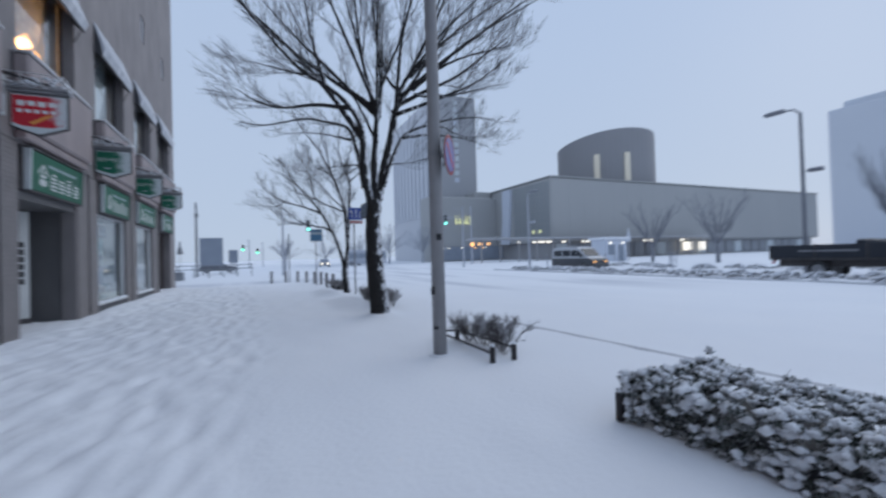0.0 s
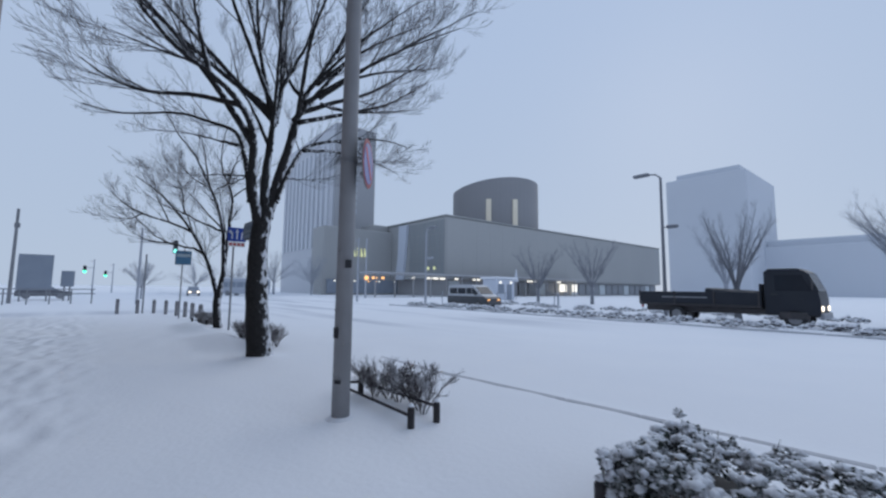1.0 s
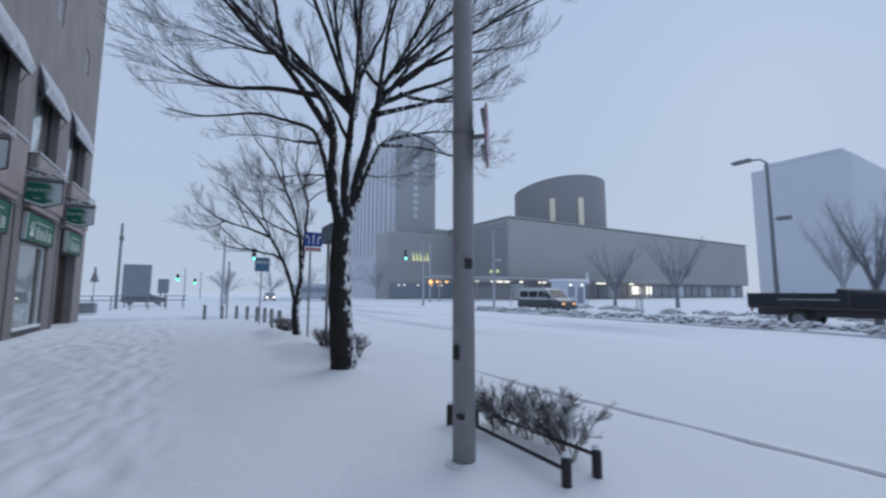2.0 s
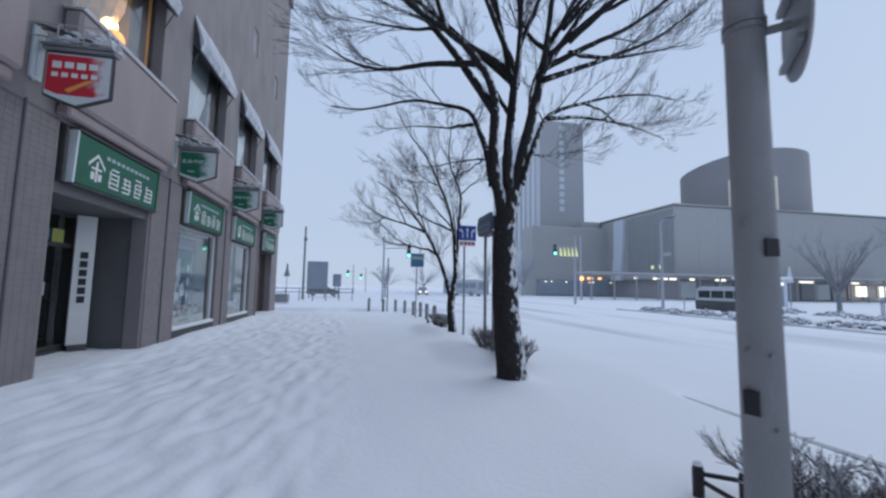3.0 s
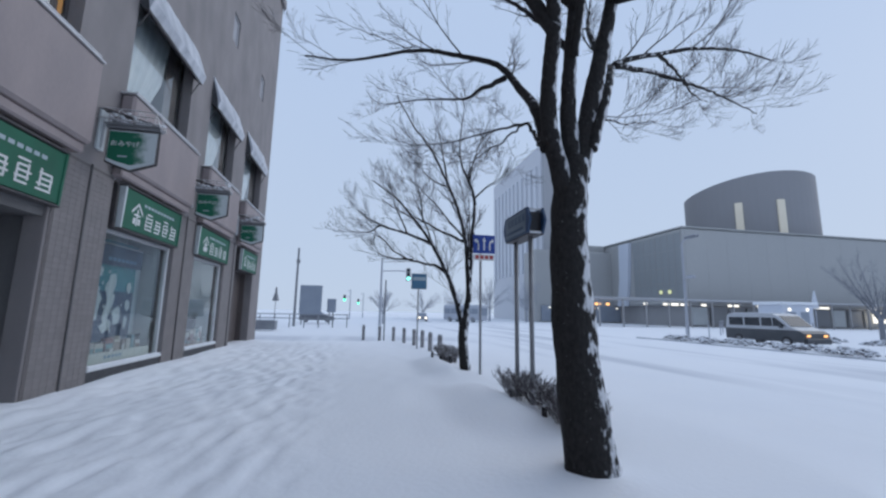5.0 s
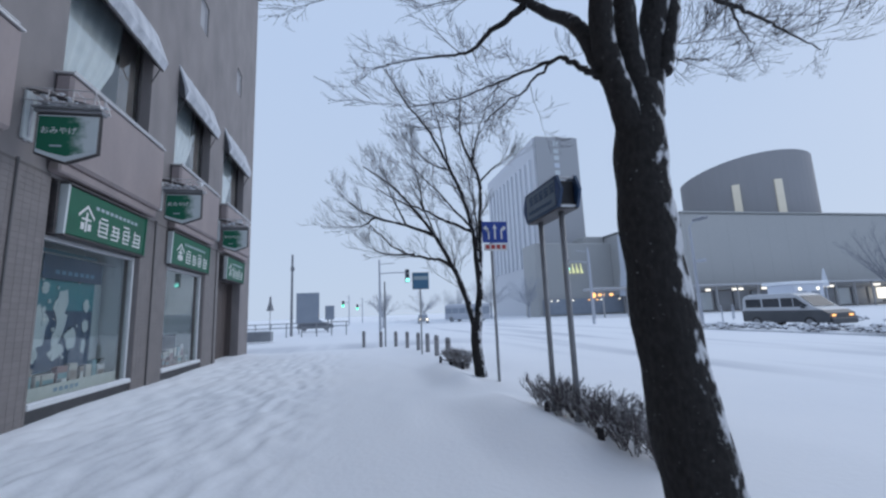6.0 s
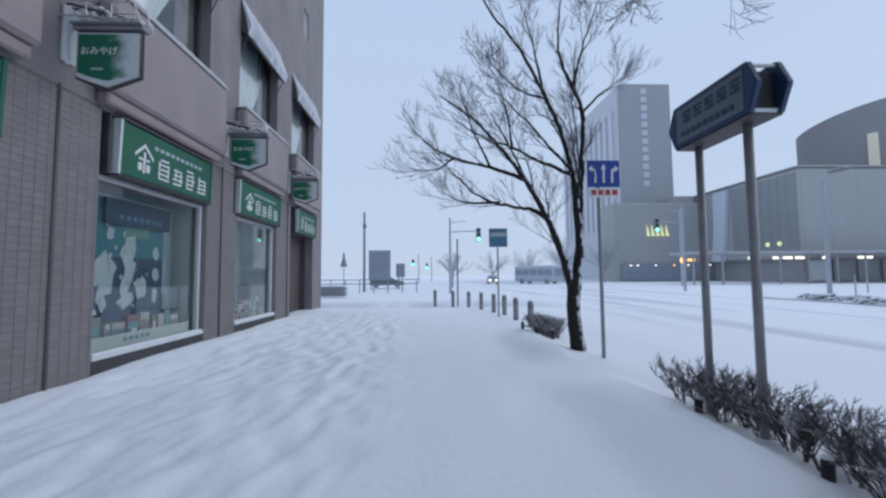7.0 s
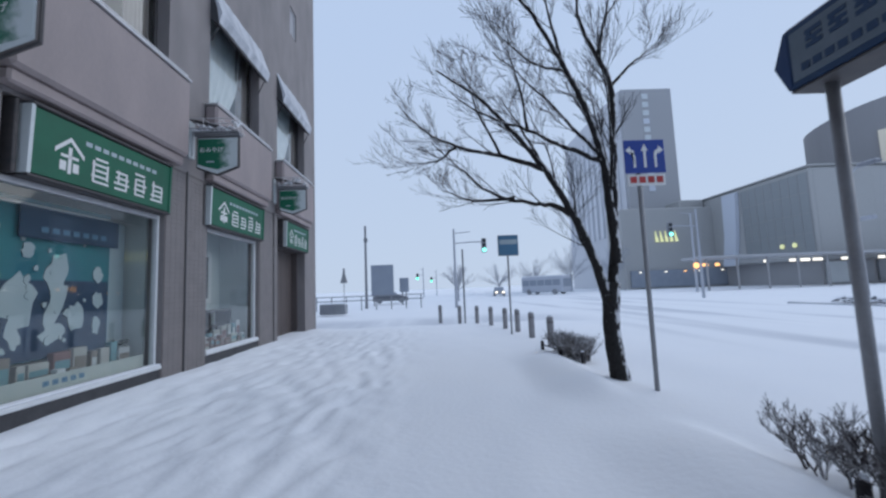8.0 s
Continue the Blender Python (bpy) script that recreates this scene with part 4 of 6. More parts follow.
for z in (0.16, 2.2, 2.83):
    part("rail", Mesh().box(-5.665, -5.605, y0 + 0.1, y1 - 0.1, z, z + 0.08, 0.01), IRON, door)
for a, b in ((y0 + 0.1, y0 + 0.75), (y0 + 0.81, y0 + 1.6), (y0 + 1.66, y1 - 0.1)):
    pn = part("pane", Mesh().box(-5.64, -5.632, a, b, 0.24, 2.83), DOORGLASS, door)
    pn.visible_shadow = False
part("pull_handle", Mesh().tube([(-5.57, y0 + 1.16, 0.95), (-5.57, y0 + 1.16, 1.6)], 0.015, 6), ALU, door)
for i, (dy, dz, w, h, m, lab) in enumerate(((1.72, 2.55, 0.2, 0.24, PALEBLUE, "pale blue notice"), (1.98, 2.55, 0.32, 0.26, mat("yellow_notice", (0.42, 0.45, 0.12), None, 3), "yellow-green notice"),
                                            (1.74, 1.5, 0.18, 0.26, PALE, "pale notice"))):
    tagged(part("notice", Mesh().box(-5.628, -5.62, y0 + dy, y0 + dy + w, dz - h, dz), m), lab + " stuck on the dark shop door", "notice", "door notices")
# tall white banner board beside the door, with dark letter bars running down it
bx = thing("banner_board", (-5.42, 13.68, 0.12), "tall narrow white banner board with dark lettering bars", "sign")
bm_turn = pose(-5.42, 13.68, 0, 0, 0, -48)
part("board", Mesh().box(-0.04, 0.04, -0.17, 0.17, 0.2, 2.9, 0.01, turn=bm_turn), WHITE, bx)
for i in range(6):
    part("letter_bar", Mesh().box(0.041, 0.046, -0.065, 0.065, 1.99 - i * 0.185, 2.13 - i * 0.185, turn=bm_turn), BLACK, bx)
part("foot", Mesh().box(-0.14, 0.14, -0.16, 0.16, 0.05, 0.21, 0.01, turn=bm_turn), IRON, bx)
stand = thing("display_stand", (-6.3, 13.5, 0.16), "dark wire goods stand inside the shop doorway", "stand")
for i in range(4):
    part("shelf", Mesh().box(-6.5, -6.1, 13.2, 13.9, 0.35 + i * 0.38, 0.39 + i * 0.38, 0.008), IRON, stand)
for dx, dy in ((-6.49, 13.21), (-6.11, 13.21), (-6.49, 13.89), (-6.11, 13.89)):
    part("upright", Mesh().tube([(dx, dy, 0.16), (dx, dy, 1.75)], 0.016, 6), IRON, stand)

# end bay: dark brown shutter in a recess
y0, y1 = opening(3)
sh = thing("shutter", (-4.9, (y0 + y1) / 2, 0.1), "dark brown panelled shutter in the end doorway", "shutter", kind="structure")
for i in range(5):
    a = y0 + (y1 - y0) * i / 5
    part("panel", Mesh().box(-4.98, -4.9, a + 0.006, a + (y1 - y0) / 5 - 0.006, 0.0, 3.08, 0.012), BROWN, sh)
part("head", Mesh().box(-4.98, -4.715, y0 + 0.002, y1 - 0.002, 3.085, 4.04), BROWN, sh)
for yy in (y0, y1 - 0.06):
    part("reveal", Mesh().box(-4.98, FX - 0.302, yy, yy + 0.06, 0.0, 3.08), BROWN, sh)

# ---- shop displays ----
rnd = random.Random(11)
y0, y1 = opening(1)
pst = thing("window_poster", (-4.9, y0 + 1.0, 0.4), "large teal and navy poster with pale brushed motif in the window", "poster")
part("sheet", Mesh().box(-4.93, -4.92, y0 + 0.08, y0 + 2.35, 0.75, 2.98), TEAL, pst)
part("lower_field", Mesh().box(-4.918, -4.914, y0 + 0.2, y0 + 2.33, 0.76, 1.85), NAVYCLOTH, pst, "navy lower half")


def blob(cy, cz, ry, rz, turn, seed):
    r2 = random.Random(seed)
    pts = []
    for i in range(14):
        a = 2 * math.pi * i / 14
        q = 1 + r2.uniform(-0.28, 0.28)
        u, v = ry * math.cos(a) * q, rz * math.sin(a) * q
        pts.append((cy + u * math.cos(turn) - v * math.sin(turn), cz + u * math.sin(turn) + v * math.cos(turn)))
    return pts


for i, (cy, cz, ry, rz, tn) in enumerate(((0.55, 1.62, 0.26, 0.33, 0.2), (0.5, 1.15, 0.1, 0.22, 0.3), (1.02, 1.98, 0.2, 0.25, -0.2), (1.0, 1.5, 0.12, 0.36, -0.35),
                                          (0.98, 1.08, 0.2, 0.12, 0.3), (1.3, 1.3, 0.13, 0.2, 0.1), (0.62, 2.25, 0.09, 0.1, 0), (1.62, 1.95, 0.1, 0.12, 0.1), (1.62, 1.55, 0.1, 0.13, 0), (1.62, 1.15, 0.09, 0.14, 0))):
    part("motif", Mesh().extrude(blob(y0 + 0.2 + cy * 1.18, cz, ry, rz, tn, 30 + i), 0, -4.912, -4.908 + 0.0006 * i), PALE, pst)
for i in range(34):
    yy, zz, s = y0 + rnd.uniform(0.15, 1.9), rnd.uniform(0.8, 2.7), rnd.uniform(0.02, 0.05)
    part("fleck", Mesh().extrude(blob(yy, zz, s, s * 1.2, 0, 80 + i), 0, -4.911, -4.901 + 0.0002 * i), PALE, pst)
val = thing("window_valance", (-4.86, y0 + 1.0, 2.5), "navy cloth valance with pale lettering bars across the display", "cloth")
part("cloth", Mesh().box(-4.87, -4.855, y0 + 0.75, y0 + 2.45, 2.42, 2.86), NAVYCLOTH, val)
for i in range(7):
    part("letter_bar", Mesh().box(-4.853, -4.85, y0 + 1.05 + i * 0.17, y0 + 1.16 + i * 0.17, 2.52, 2.60), PALEBLUE, val)
part("rod", Mesh().tube([(-4.86, y0, 2.88), (-4.86, y1, 2.88)], 0.012, 6), ALU, val)
part("drop_cloth", Mesh().box(-5.1, -5.08, y0 + 1.9, y1 - 0.05, 0.5, 2.9), PALE, val, "pale backing sheet")
PKG = [mat("package_%s" % n, c, None, 6, 0.5) for n, c in (("cream", (0.40, 0.41, 0.39)), ("red", (0.20, 0.11, 0.11)), ("teal", (0.12, 0.27, 0.31)), ("brown", (0.20, 0.18, 0.16)), ("white", (0.52, 0.56, 0.58)))]
for k in (1, 2):
    a, b = opening(k)
    for row, (x, z, h) in enumerate(((-4.72, 0.34, 0.18), (-4.86, 0.34, 0.36))):
        y = a + 0.12
        while y < b - 0.3:
            w = rnd.uniform(0.12, 0.3)
            bx2 = thing("gift_box", (x, y + w / 2, z), "printed souvenir box on the display floor", "box", "souvenir boxes")
            m = rnd.choice(PKG)
            hh = h * rnd.uniform(0.7, 1.5)
            part("carton", Mesh().box(x - 0.05, x + 0.05, y, y + w, z, z + hh, 0.008), m, bx2)
            part("print", Mesh().box(x + 0.0505, x + 0.053, y + 0.02, y + w - 0.02, z + hh * 0.35, z + hh * 0.75), rnd.choice(PKG), bx2)
            y += w + rnd.uniform(0.01, 0.08)
a, b = opening(1)
pot = thing("potted_plant", (-4.85, b - 0.45, 0.34), "dark leafy plant in a pot behind the glass", "plant")
part("pot", Mesh().tube([(-4.95, b - 0.4, 0.34), (-4.95, b - 0.4, 0.52)], [0.08, 0.11], 10), BROWN, pot)
pl = Mesh()
for i in range(40):
    pl.lump((-4.95 + rnd.uniform(-0.1, 0.1), b - 0.4 + rnd.uniform(-0.2, 0.2), 0.58 + rnd.uniform(0, 0.25)), 0.05, rnd)
part("leaves", pl, mat("pot_leaf", (0.02, 0.04, 0.025), None, 6), pot)
skirt = thing("display_skirt", (-4.64, a + 1.2, 0.34), "cream printed cloth strip along the foot of the display", "cloth")
part("cloth", Mesh().box(-4.645, -4.635, a + 0.07, b - 0.12, 0.342, 0.56), mat("cream_cloth", (0.44, 0.48, 0.46), (0.36, 0.41, 0.40), 5, 0.8), skirt)
for i in range(5):
    part("print_bar", Mesh().box(-4.634, -4.632, a + 0.95 + i * 0.14, a + 1.04 + i * 0.14, 0.42, 0.49), PALEBLUE, skirt)
# third bay: shelves, a tall noticeboard and a red panel inside
a, b = opening(2)
shelf = thing("display_shelf", (-5.4, (a + b) / 2, 0.34), "low dark display shelf with goods in the window", "shelf")
for z in (0.75, 1.15):
    part("board", Mesh().box(-5.44, -5.0, a + 0.2, b - 0.3, z, z + 0.04, 0.008), IRON, shelf)
for yy in (a + 0.22, (a + b) / 2, b - 0.34):
    part("upright", Mesh().box(-5.43, -5.02, yy, yy + 0.04, 0.34, 1.15), IRON, shelf)
brd = thing("notice_board", (-5.47, a + 1.0, 1.3), "white notice board with a red panel on the back wall", "board")
part("board", Mesh().box(-5.495, -5.46, a + 0.5, a + 2.2, 1.35, 2.75, 0.01), WHITE, brd)
part("red_panel", Mesh().box(-5.458, -5.45, a + 0.55, a + 1.15, 1.45, 2.2), RED, brd, "dull red panel")
part("dark_panel", Mesh().box(-5.458, -5.45, a + 1.3, a + 2.0, 1.5, 2.6), ROOMDARK, brd, "dark picture")
# warm globe lamps behind the first upper window
for at, r, m, nm in (((-5.0, 13.22, 6.66), 0.2, LAMP_WARM, "globe"), ((-5.24, 13.64, 7.36), 0.07, LAMP_SPOT, "bulb")):
    lp = thing("pendant_lamp", (at[0], at[1], at[2]), "warm orange pendant lamp glowing behind the upper window", "lamp", "pendant lamps")
    gl = Mesh()
    for j in range(7):
        th = math.pi * j / 6
        for i in range(12):
            gl.v.append((at[0] + r * math.sin(th) * math.cos(i * math.pi / 6), at[1] + r * math.sin(th) * math.sin(i * math.pi / 6), at[2] + r * math.cos(th)))
    gl.f = [(j * 12 + i, (j + 1) * 12 + i, (j + 1) * 12 + (i + 1) % 12, j * 12 + (i + 1) % 12) for j in range(6) for i in range(12)]
    part(nm, gl, m, lp, smooth=True)
    part("cord", Mesh().tube([(at[0], at[1], at[2] + r), (at[0], at[1], 8.6)], 0.008, 5), IRON, lp)
warm = new("pendant_light", bpy.data.lights.new("pendant_light", "POINT"))
warm.location, warm.data.energy, warm.data.color, warm.data.shadow_soft_size = (-5.15, 13.3, 7.0), 38, (1.0, 0.45, 0.14), 0.15


# ---- trees ----
def sprout(out, start, way, length, r, level, rnd, up, kids, steps=5):
    """A branch with its side twigs; out holds a mesh for each level."""
    p, d, pts, rad = Vector(start), Vector(way).normalized(), [Vector(start)], [r]
    for i in range(steps):
        d = (d + Vector((rnd.uniform(-1, 1), rnd.uniform(-1, 1), rnd.uniform(-0.7, 0.7))) * 0.15 + Vector((0, 0, up))).normalized()
        p = p + d * length / steps
        pts.append(p.copy())
        rad.append(max(0.0024, r * (1 - 0.8 * (i + 1) / steps)))
    out[min(level, len(out) - 1)].tube(pts, rad, 6 if level < 1 else (4 if level < 2 else 3), caps=False)
    if level < len(kids):
        fork(out, pts, rad, length, level, rnd, up, kids)


def fork(out, pts, rad, length, level, rnd, up, kids, begin=0.2):
    count, reach = kids[level]
    n = len(pts) - 1
    for c in range(count):
        t = begin + (1 - begin) * (c + rnd.random()) / count
        i = min(n - 1, int(t * n))
        f = t * n - i
        a = pts[i].lerp(pts[i + 1], f)
        along = (pts[i + 1] - pts[i]).normalized()
        side = along.cross(Vector((rnd.uniform(-1, 1), rnd.uniform(-1, 1), rnd.uniform(-0.4, 1)))).normalized()
        way = along * rnd.uniform(0.8, 1.25) + side * rnd.uniform(0.35, 0.75) + Vector((0, 0, 0.15))
        if way.z < -0.1:
            way.z *= 0.3
        ln = reach * rnd.uniform(0.6, 1.25) * (1.15 - 0.5 * t)
        sprout(out, a, way, ln, max(0.0027, (rad[i] * 0.38 if level == 0 else rad[i] * 0.55)), level + 1, rnd, up, kids, 5 if level < 2 else 3)


def curve(pts, n=4):
    """A smooth line through points."""
    v, out = [Vector(p) for p in pts], []
    for i in range(len(v) - 1):
        a, b, c, d = v[max(i - 1, 0)], v[i], v[i + 1], v[min(i + 2, len(v) - 1)]
        for j in range(n):
            t = j / n
            out.append(0.5 * ((2 * b) + (c - a) * t + (2 * a - 5 * b + 4 * c - d) * t * t + (3 * b - a - 3 * c + d) * t ** 3))
    return out + [v[-1]]


def rough_tube(pts, radii, sides, lump):
    """A tube whose skin swells and folds a little, like old bark."""
    m = Mesh().tube(pts, radii, sides)
    if lump:
        n = len(pts)
        for i, v in enumerate(m.v):
            c = Vector(pts[min(i // sides, n - 1)])
            w = Vector(v) - c
            if w.length > 1e-6:
                q = lump * (noise.noise((v[0] * 9, v[1] * 9, v[2] * 2.2)) + 0.5 * noise.noise((v[0] * 24, v[1] * 24, v[2] * 6)))
                m.v[i] = tuple(c + w * (1 + q / w.length))
    return m


def street_tree(name, at, label, trunk, trunk_r, limbs, seed, kids, bark=BARK, twig=TWIG, up=0.05, begin=(0.28, 0.28)):
    """Trunk along given points, main limbs as (start radius, points), and a haze of twigs."""
    rnd = random.Random(seed)
    t = thing(name, at, label, "tree", "street trees")
    big = begin[0] > 0.5
    tp = curve(trunk, 14 if big else 5)
    n = len(tp)
    tr = []
    for i in range(n):
        f = i / (n - 1) * (len(trunk_r) - 1)
        k = min(int(f), len(trunk_r) - 2)
        tr.append((trunk_r[k] * (1 - f + k) + trunk_r[k + 1] * (f - k)) * (1 + 0.035 * math.sin(i * (0.5 if big else 2.1))))
    part("trunk", rough_tube(tp, tr, 30 if big else 16, 0.016 if big else 0.0), bark, t, smooth=True)
    twigs = [Mesh(), Mesh(), Mesh()]
    for r, pts in limbs:
        lp = curve(pts, 8 if big else 5)
        for i in range(2, len(lp) - 1):
            lp[i] = lp[i] + Vector((rnd.uniform(-1, 1), rnd.uniform(-1, 1), rnd.uniform(-1, 1))) * (0.022 if r < 0.03 else 0.014 if not big or r < 0.06 else 0.006)
        m = len(lp)
        lr = [max(0.008, r * (1 - 0.85 * (i / (m - 1)) ** 0.8)) for i in range(m)]
        part("limb", rough_tube(lp, lr, 18 if r > 0.1 else 9, 0.01 if r > 0.1 else 0.0), bark, t, smooth=True)
        fork(twigs, lp, lr, 1, 0, rnd, up, kids, begin[0] if r > 0.1 else begin[1])
    tagged(part("side_branch", twigs[1], twig, t, "dark side branches", smooth=True), kind="stuff")
    tagged(part("twig", twigs[2], twig, t, "fine bare twigs"), kind="stuff")
    return t


street_tree("street_tree", (2.78, 10.1, 0), "large bare street tree with dark bark and snow stuck to it",
            [(2.87, 10.25, -0.15), (2.81, 10.29, 0.5), (2.755, 10.36, 1.4), (2.745, 10.40, 2.2), (2.80, 10.44, 2.8), (2.90, 10.46, 3.25)], [0.285, 0.235, 0.213, 0.195, 0.185, 0.13],
            [(0.125, [(2.76, 10.42, 2.62), (2.68, 10.42, 3.05), (2.56, 10.42, 3.6), (2.50, 10.25, 4.14), (2.42, 9.98, 4.5), (2.29, 9.82, 4.83), (1.96, 9.7, 5.2), (1.5, 9.6, 5.48), (0.86, 9.5, 5.8), (0.1, 9.3, 6.5), (-0.4, 9.2, 7.1)]),
             (0.118, [(2.86, 10.46, 2.95), (2.83, 10.48, 3.75), (2.88, 10.5, 4.44), (2.94, 10.5, 5.12), (3.07, 10.5, 5.9), (3.05, 10.5, 6.9), (2.9, 10.6, 8.6)]),
             (0.13, [(2.90, 10.46, 3.0), (3.16, 10.5, 4.05), (3.33, 10.52, 4.74), (3.47, 10.5, 5.35), (3.62, 10.5, 6.0), (3.95, 10.45, 6.6), (4.5, 10.3, 7.8), (4.8, 10.2, 8.8)]),
             (0.075, [(3.05, 10.4, 3.35), (3.2, 10.4, 3.8), (3.45, 10.6, 4.32), (4.0, 11.2, 5.05), (4.9, 11.45, 5.5), (5.7, 11.55, 5.78), (6.7, 11.7, 6.0), (7.5, 11.8, 6.0)]),
             (0.045, [(3.8, 10.98, 4.85), (4.9, 11.5, 5.2), (5.9, 11.8, 5.3), (6.7, 12.0, 5.3), (7.4, 12.1, 5.15)]),
             (0.035, [(4.9, 11.45, 5.5), (5.6, 11.9, 5.6), (6.4, 12.4, 5.55), (7.1, 12.8, 5.7)]),
             (0.07, [(3.55, 10.5, 5.6), (4.38, 10.4, 6.08), (5.25, 10.3, 6.56), (6.18, 10.2, 7.32), (7.0, 10.1, 8.0)]),
             (0.06, [(3.9, 10.45, 6.4), (4.8, 10.4, 7.4), (5.9, 10.4, 8.4), (7.2, 10.4, 9.4)]),
             (0.055, [(4.3, 10.3, 7.3), (4.9, 10.3, 8.6), (5.4, 10.3, 9.8)]),
             (0.065, [(3.6, 10.45, 5.8), (4.4, 9.9, 6.5), (5.4, 9.2, 7.25), (6.7, 8.4, 8.0)]),
             (0.05, [(4.3, 9.95, 6.4), (5.2, 9.6, 6.8), (6.2, 9.0, 7.0)]),
             (0.055, [(3.7, 10.4, 6.2), (4.6, 9.8, 7.4), (5.8, 9.0, 8.6)]),
             (0.06, [(2.95, 10.5, 5.1), (2.55, 10.3, 6.6), (2.3, 10.0, 8.2), (2.2, 9.8, 9.6)]),
             (0.055, [(3.07, 10.5, 6.0), (3.6, 10.3, 7.4), (3.9, 10.1, 9.2)]),
             (0.055, [(1.5, 9.6, 5.48), (1.2, 9.7, 6.8), (1.0, 9.8, 8.4)]),
             (0.055, [(4.0, 10.4, 5.9), (5.0, 10.7, 6.1), (6.3, 11.0, 6.6), (7.3, 11.2, 7.0)]),
             (0.06, [(3.6, 10.5, 5.95), (3.38, 10.8, 6.4), (3.36, 11.2, 7.2), (3.5, 11.6, 8.4)]),
             (0.08, [(2.56, 10.45, 3.35), (2.53, 10.7, 3.92), (2.56, 11.25, 4.5), (2.48, 11.95, 5.28), (1.9, 12.1, 5.45), (1.26, 12.19, 5.5), (0.3, 12.27, 5.25), (-0.4, 12.4, 5.3)]),
             (0.045, [(2.47, 11.6, 4.85), (2.35, 12.5, 5.15), (2.27, 13.3, 5.42), (1.6, 13.8, 5.6), (0.9, 14.2, 5.6)]),
             (0.06, [(2.05, 9.75, 5.08), (1.33, 10.15, 5.2), (0.6, 10.3, 5.1), (0.05, 10.3, 5.18), (-0.35, 10.3, 5.4)]),
             (0.09, [(2.98, 10.48, 5.2), (2.69, 10.5, 5.55), (2.1, 10.55, 5.88), (1.36, 10.6, 6.34), (0.6, 10.7, 6.9), (-0.1, 10.8, 7.5)]),
             (0.045, [(1.7, 10.5, 6.1), (0.9, 10.8, 6.2), (0.0, 11.0, 6.4)]),
             (0.05, [(2.9, 10.5, 4.6), (2.7, 11.2, 5.6), (2.5, 12.0, 6.6), (2.4, 12.8, 8.0)]),
             (0.05, [(3.3, 10.55, 4.7), (3.7, 11.4, 5.7), (4.3, 12.3, 6.8), (4.8, 13.0, 7.8)]),
             (0.06, [(2.9, 10.45, 4.5), (2.75, 9.7, 5.6), (2.6, 9.0, 6.8), (2.5, 8.4, 8.0)]),
             *[(r, [(2.85 + 0.965 * a + 0.26 * d * f, 10.4 - 0.26 * a + 0.965 * d * f, z) for (a, z), f in zip(way, (0.1, 0.5, 0.8, 1.0))])
               for r, d, way in ((0.07, 0.9, ((0.08, 5.2), (-1.3, 6.7), (-2.2, 7.7), (-3.0, 8.7))),
                                 (0.06, -0.9, ((0.1, 5.3), (-0.7, 7.1), (-1.15, 8.2), (-1.5, 9.2))), (0.06, 0.6, ((0.1, 5.1), (-0.3, 6.9), (-0.6, 8.2), (-0.8, 9.3))),
                                 (0.065, 1.2, ((0.12, 5.2), (0.25, 6.8), (0.1, 8.2), (0.1, 9.4))), (0.06, -1.0, ((0.56, 5.3), (0.75, 7.0), (1.1, 8.2), (1.4, 9.3))),
                                 (0.07, 0.8, ((0.5, 5.3), (1.3, 6.6), (2.0, 7.7), (2.6, 8.8))), (0.065, 1.4, ((0.6, 5.3), (1.9, 6.0), (3.1, 6.7), (4.3, 7.7))),
                                 (0.055, -1.2, ((1.0, 5.85), (2.0, 6.6), (3.2, 7.4), (4.6, 8.4))))],
             (0.085, [(2.44, 10.0, 4.42), (1.6, 10.1, 5.6), (0.6, 10.25, 6.7), (-1.1, 10.7, 8.3)]),
             (0.03, [(3.15, 10.5, 3.95), (3.6, 11.0, 4.1), (4.33, 11.5, 4.32), (5.2, 11.9, 4.65)]),
             (0.032, [(2.5, 10.45, 3.3), (2.62, 11.0, 3.8), (2.65, 11.4, 4.08), (2.35, 12.0, 4.2), (1.9, 12.5, 4.2), (1.3, 12.9, 4.25)]),
             (0.02, [(2.66, 11.4, 4.08), (2.5, 11.9, 4.0), (2.2, 12.4, 3.85)])],
            21, [(10, 1.45), (7, 0.6), (5, 0.26)], begin=(0.62, 0.3))
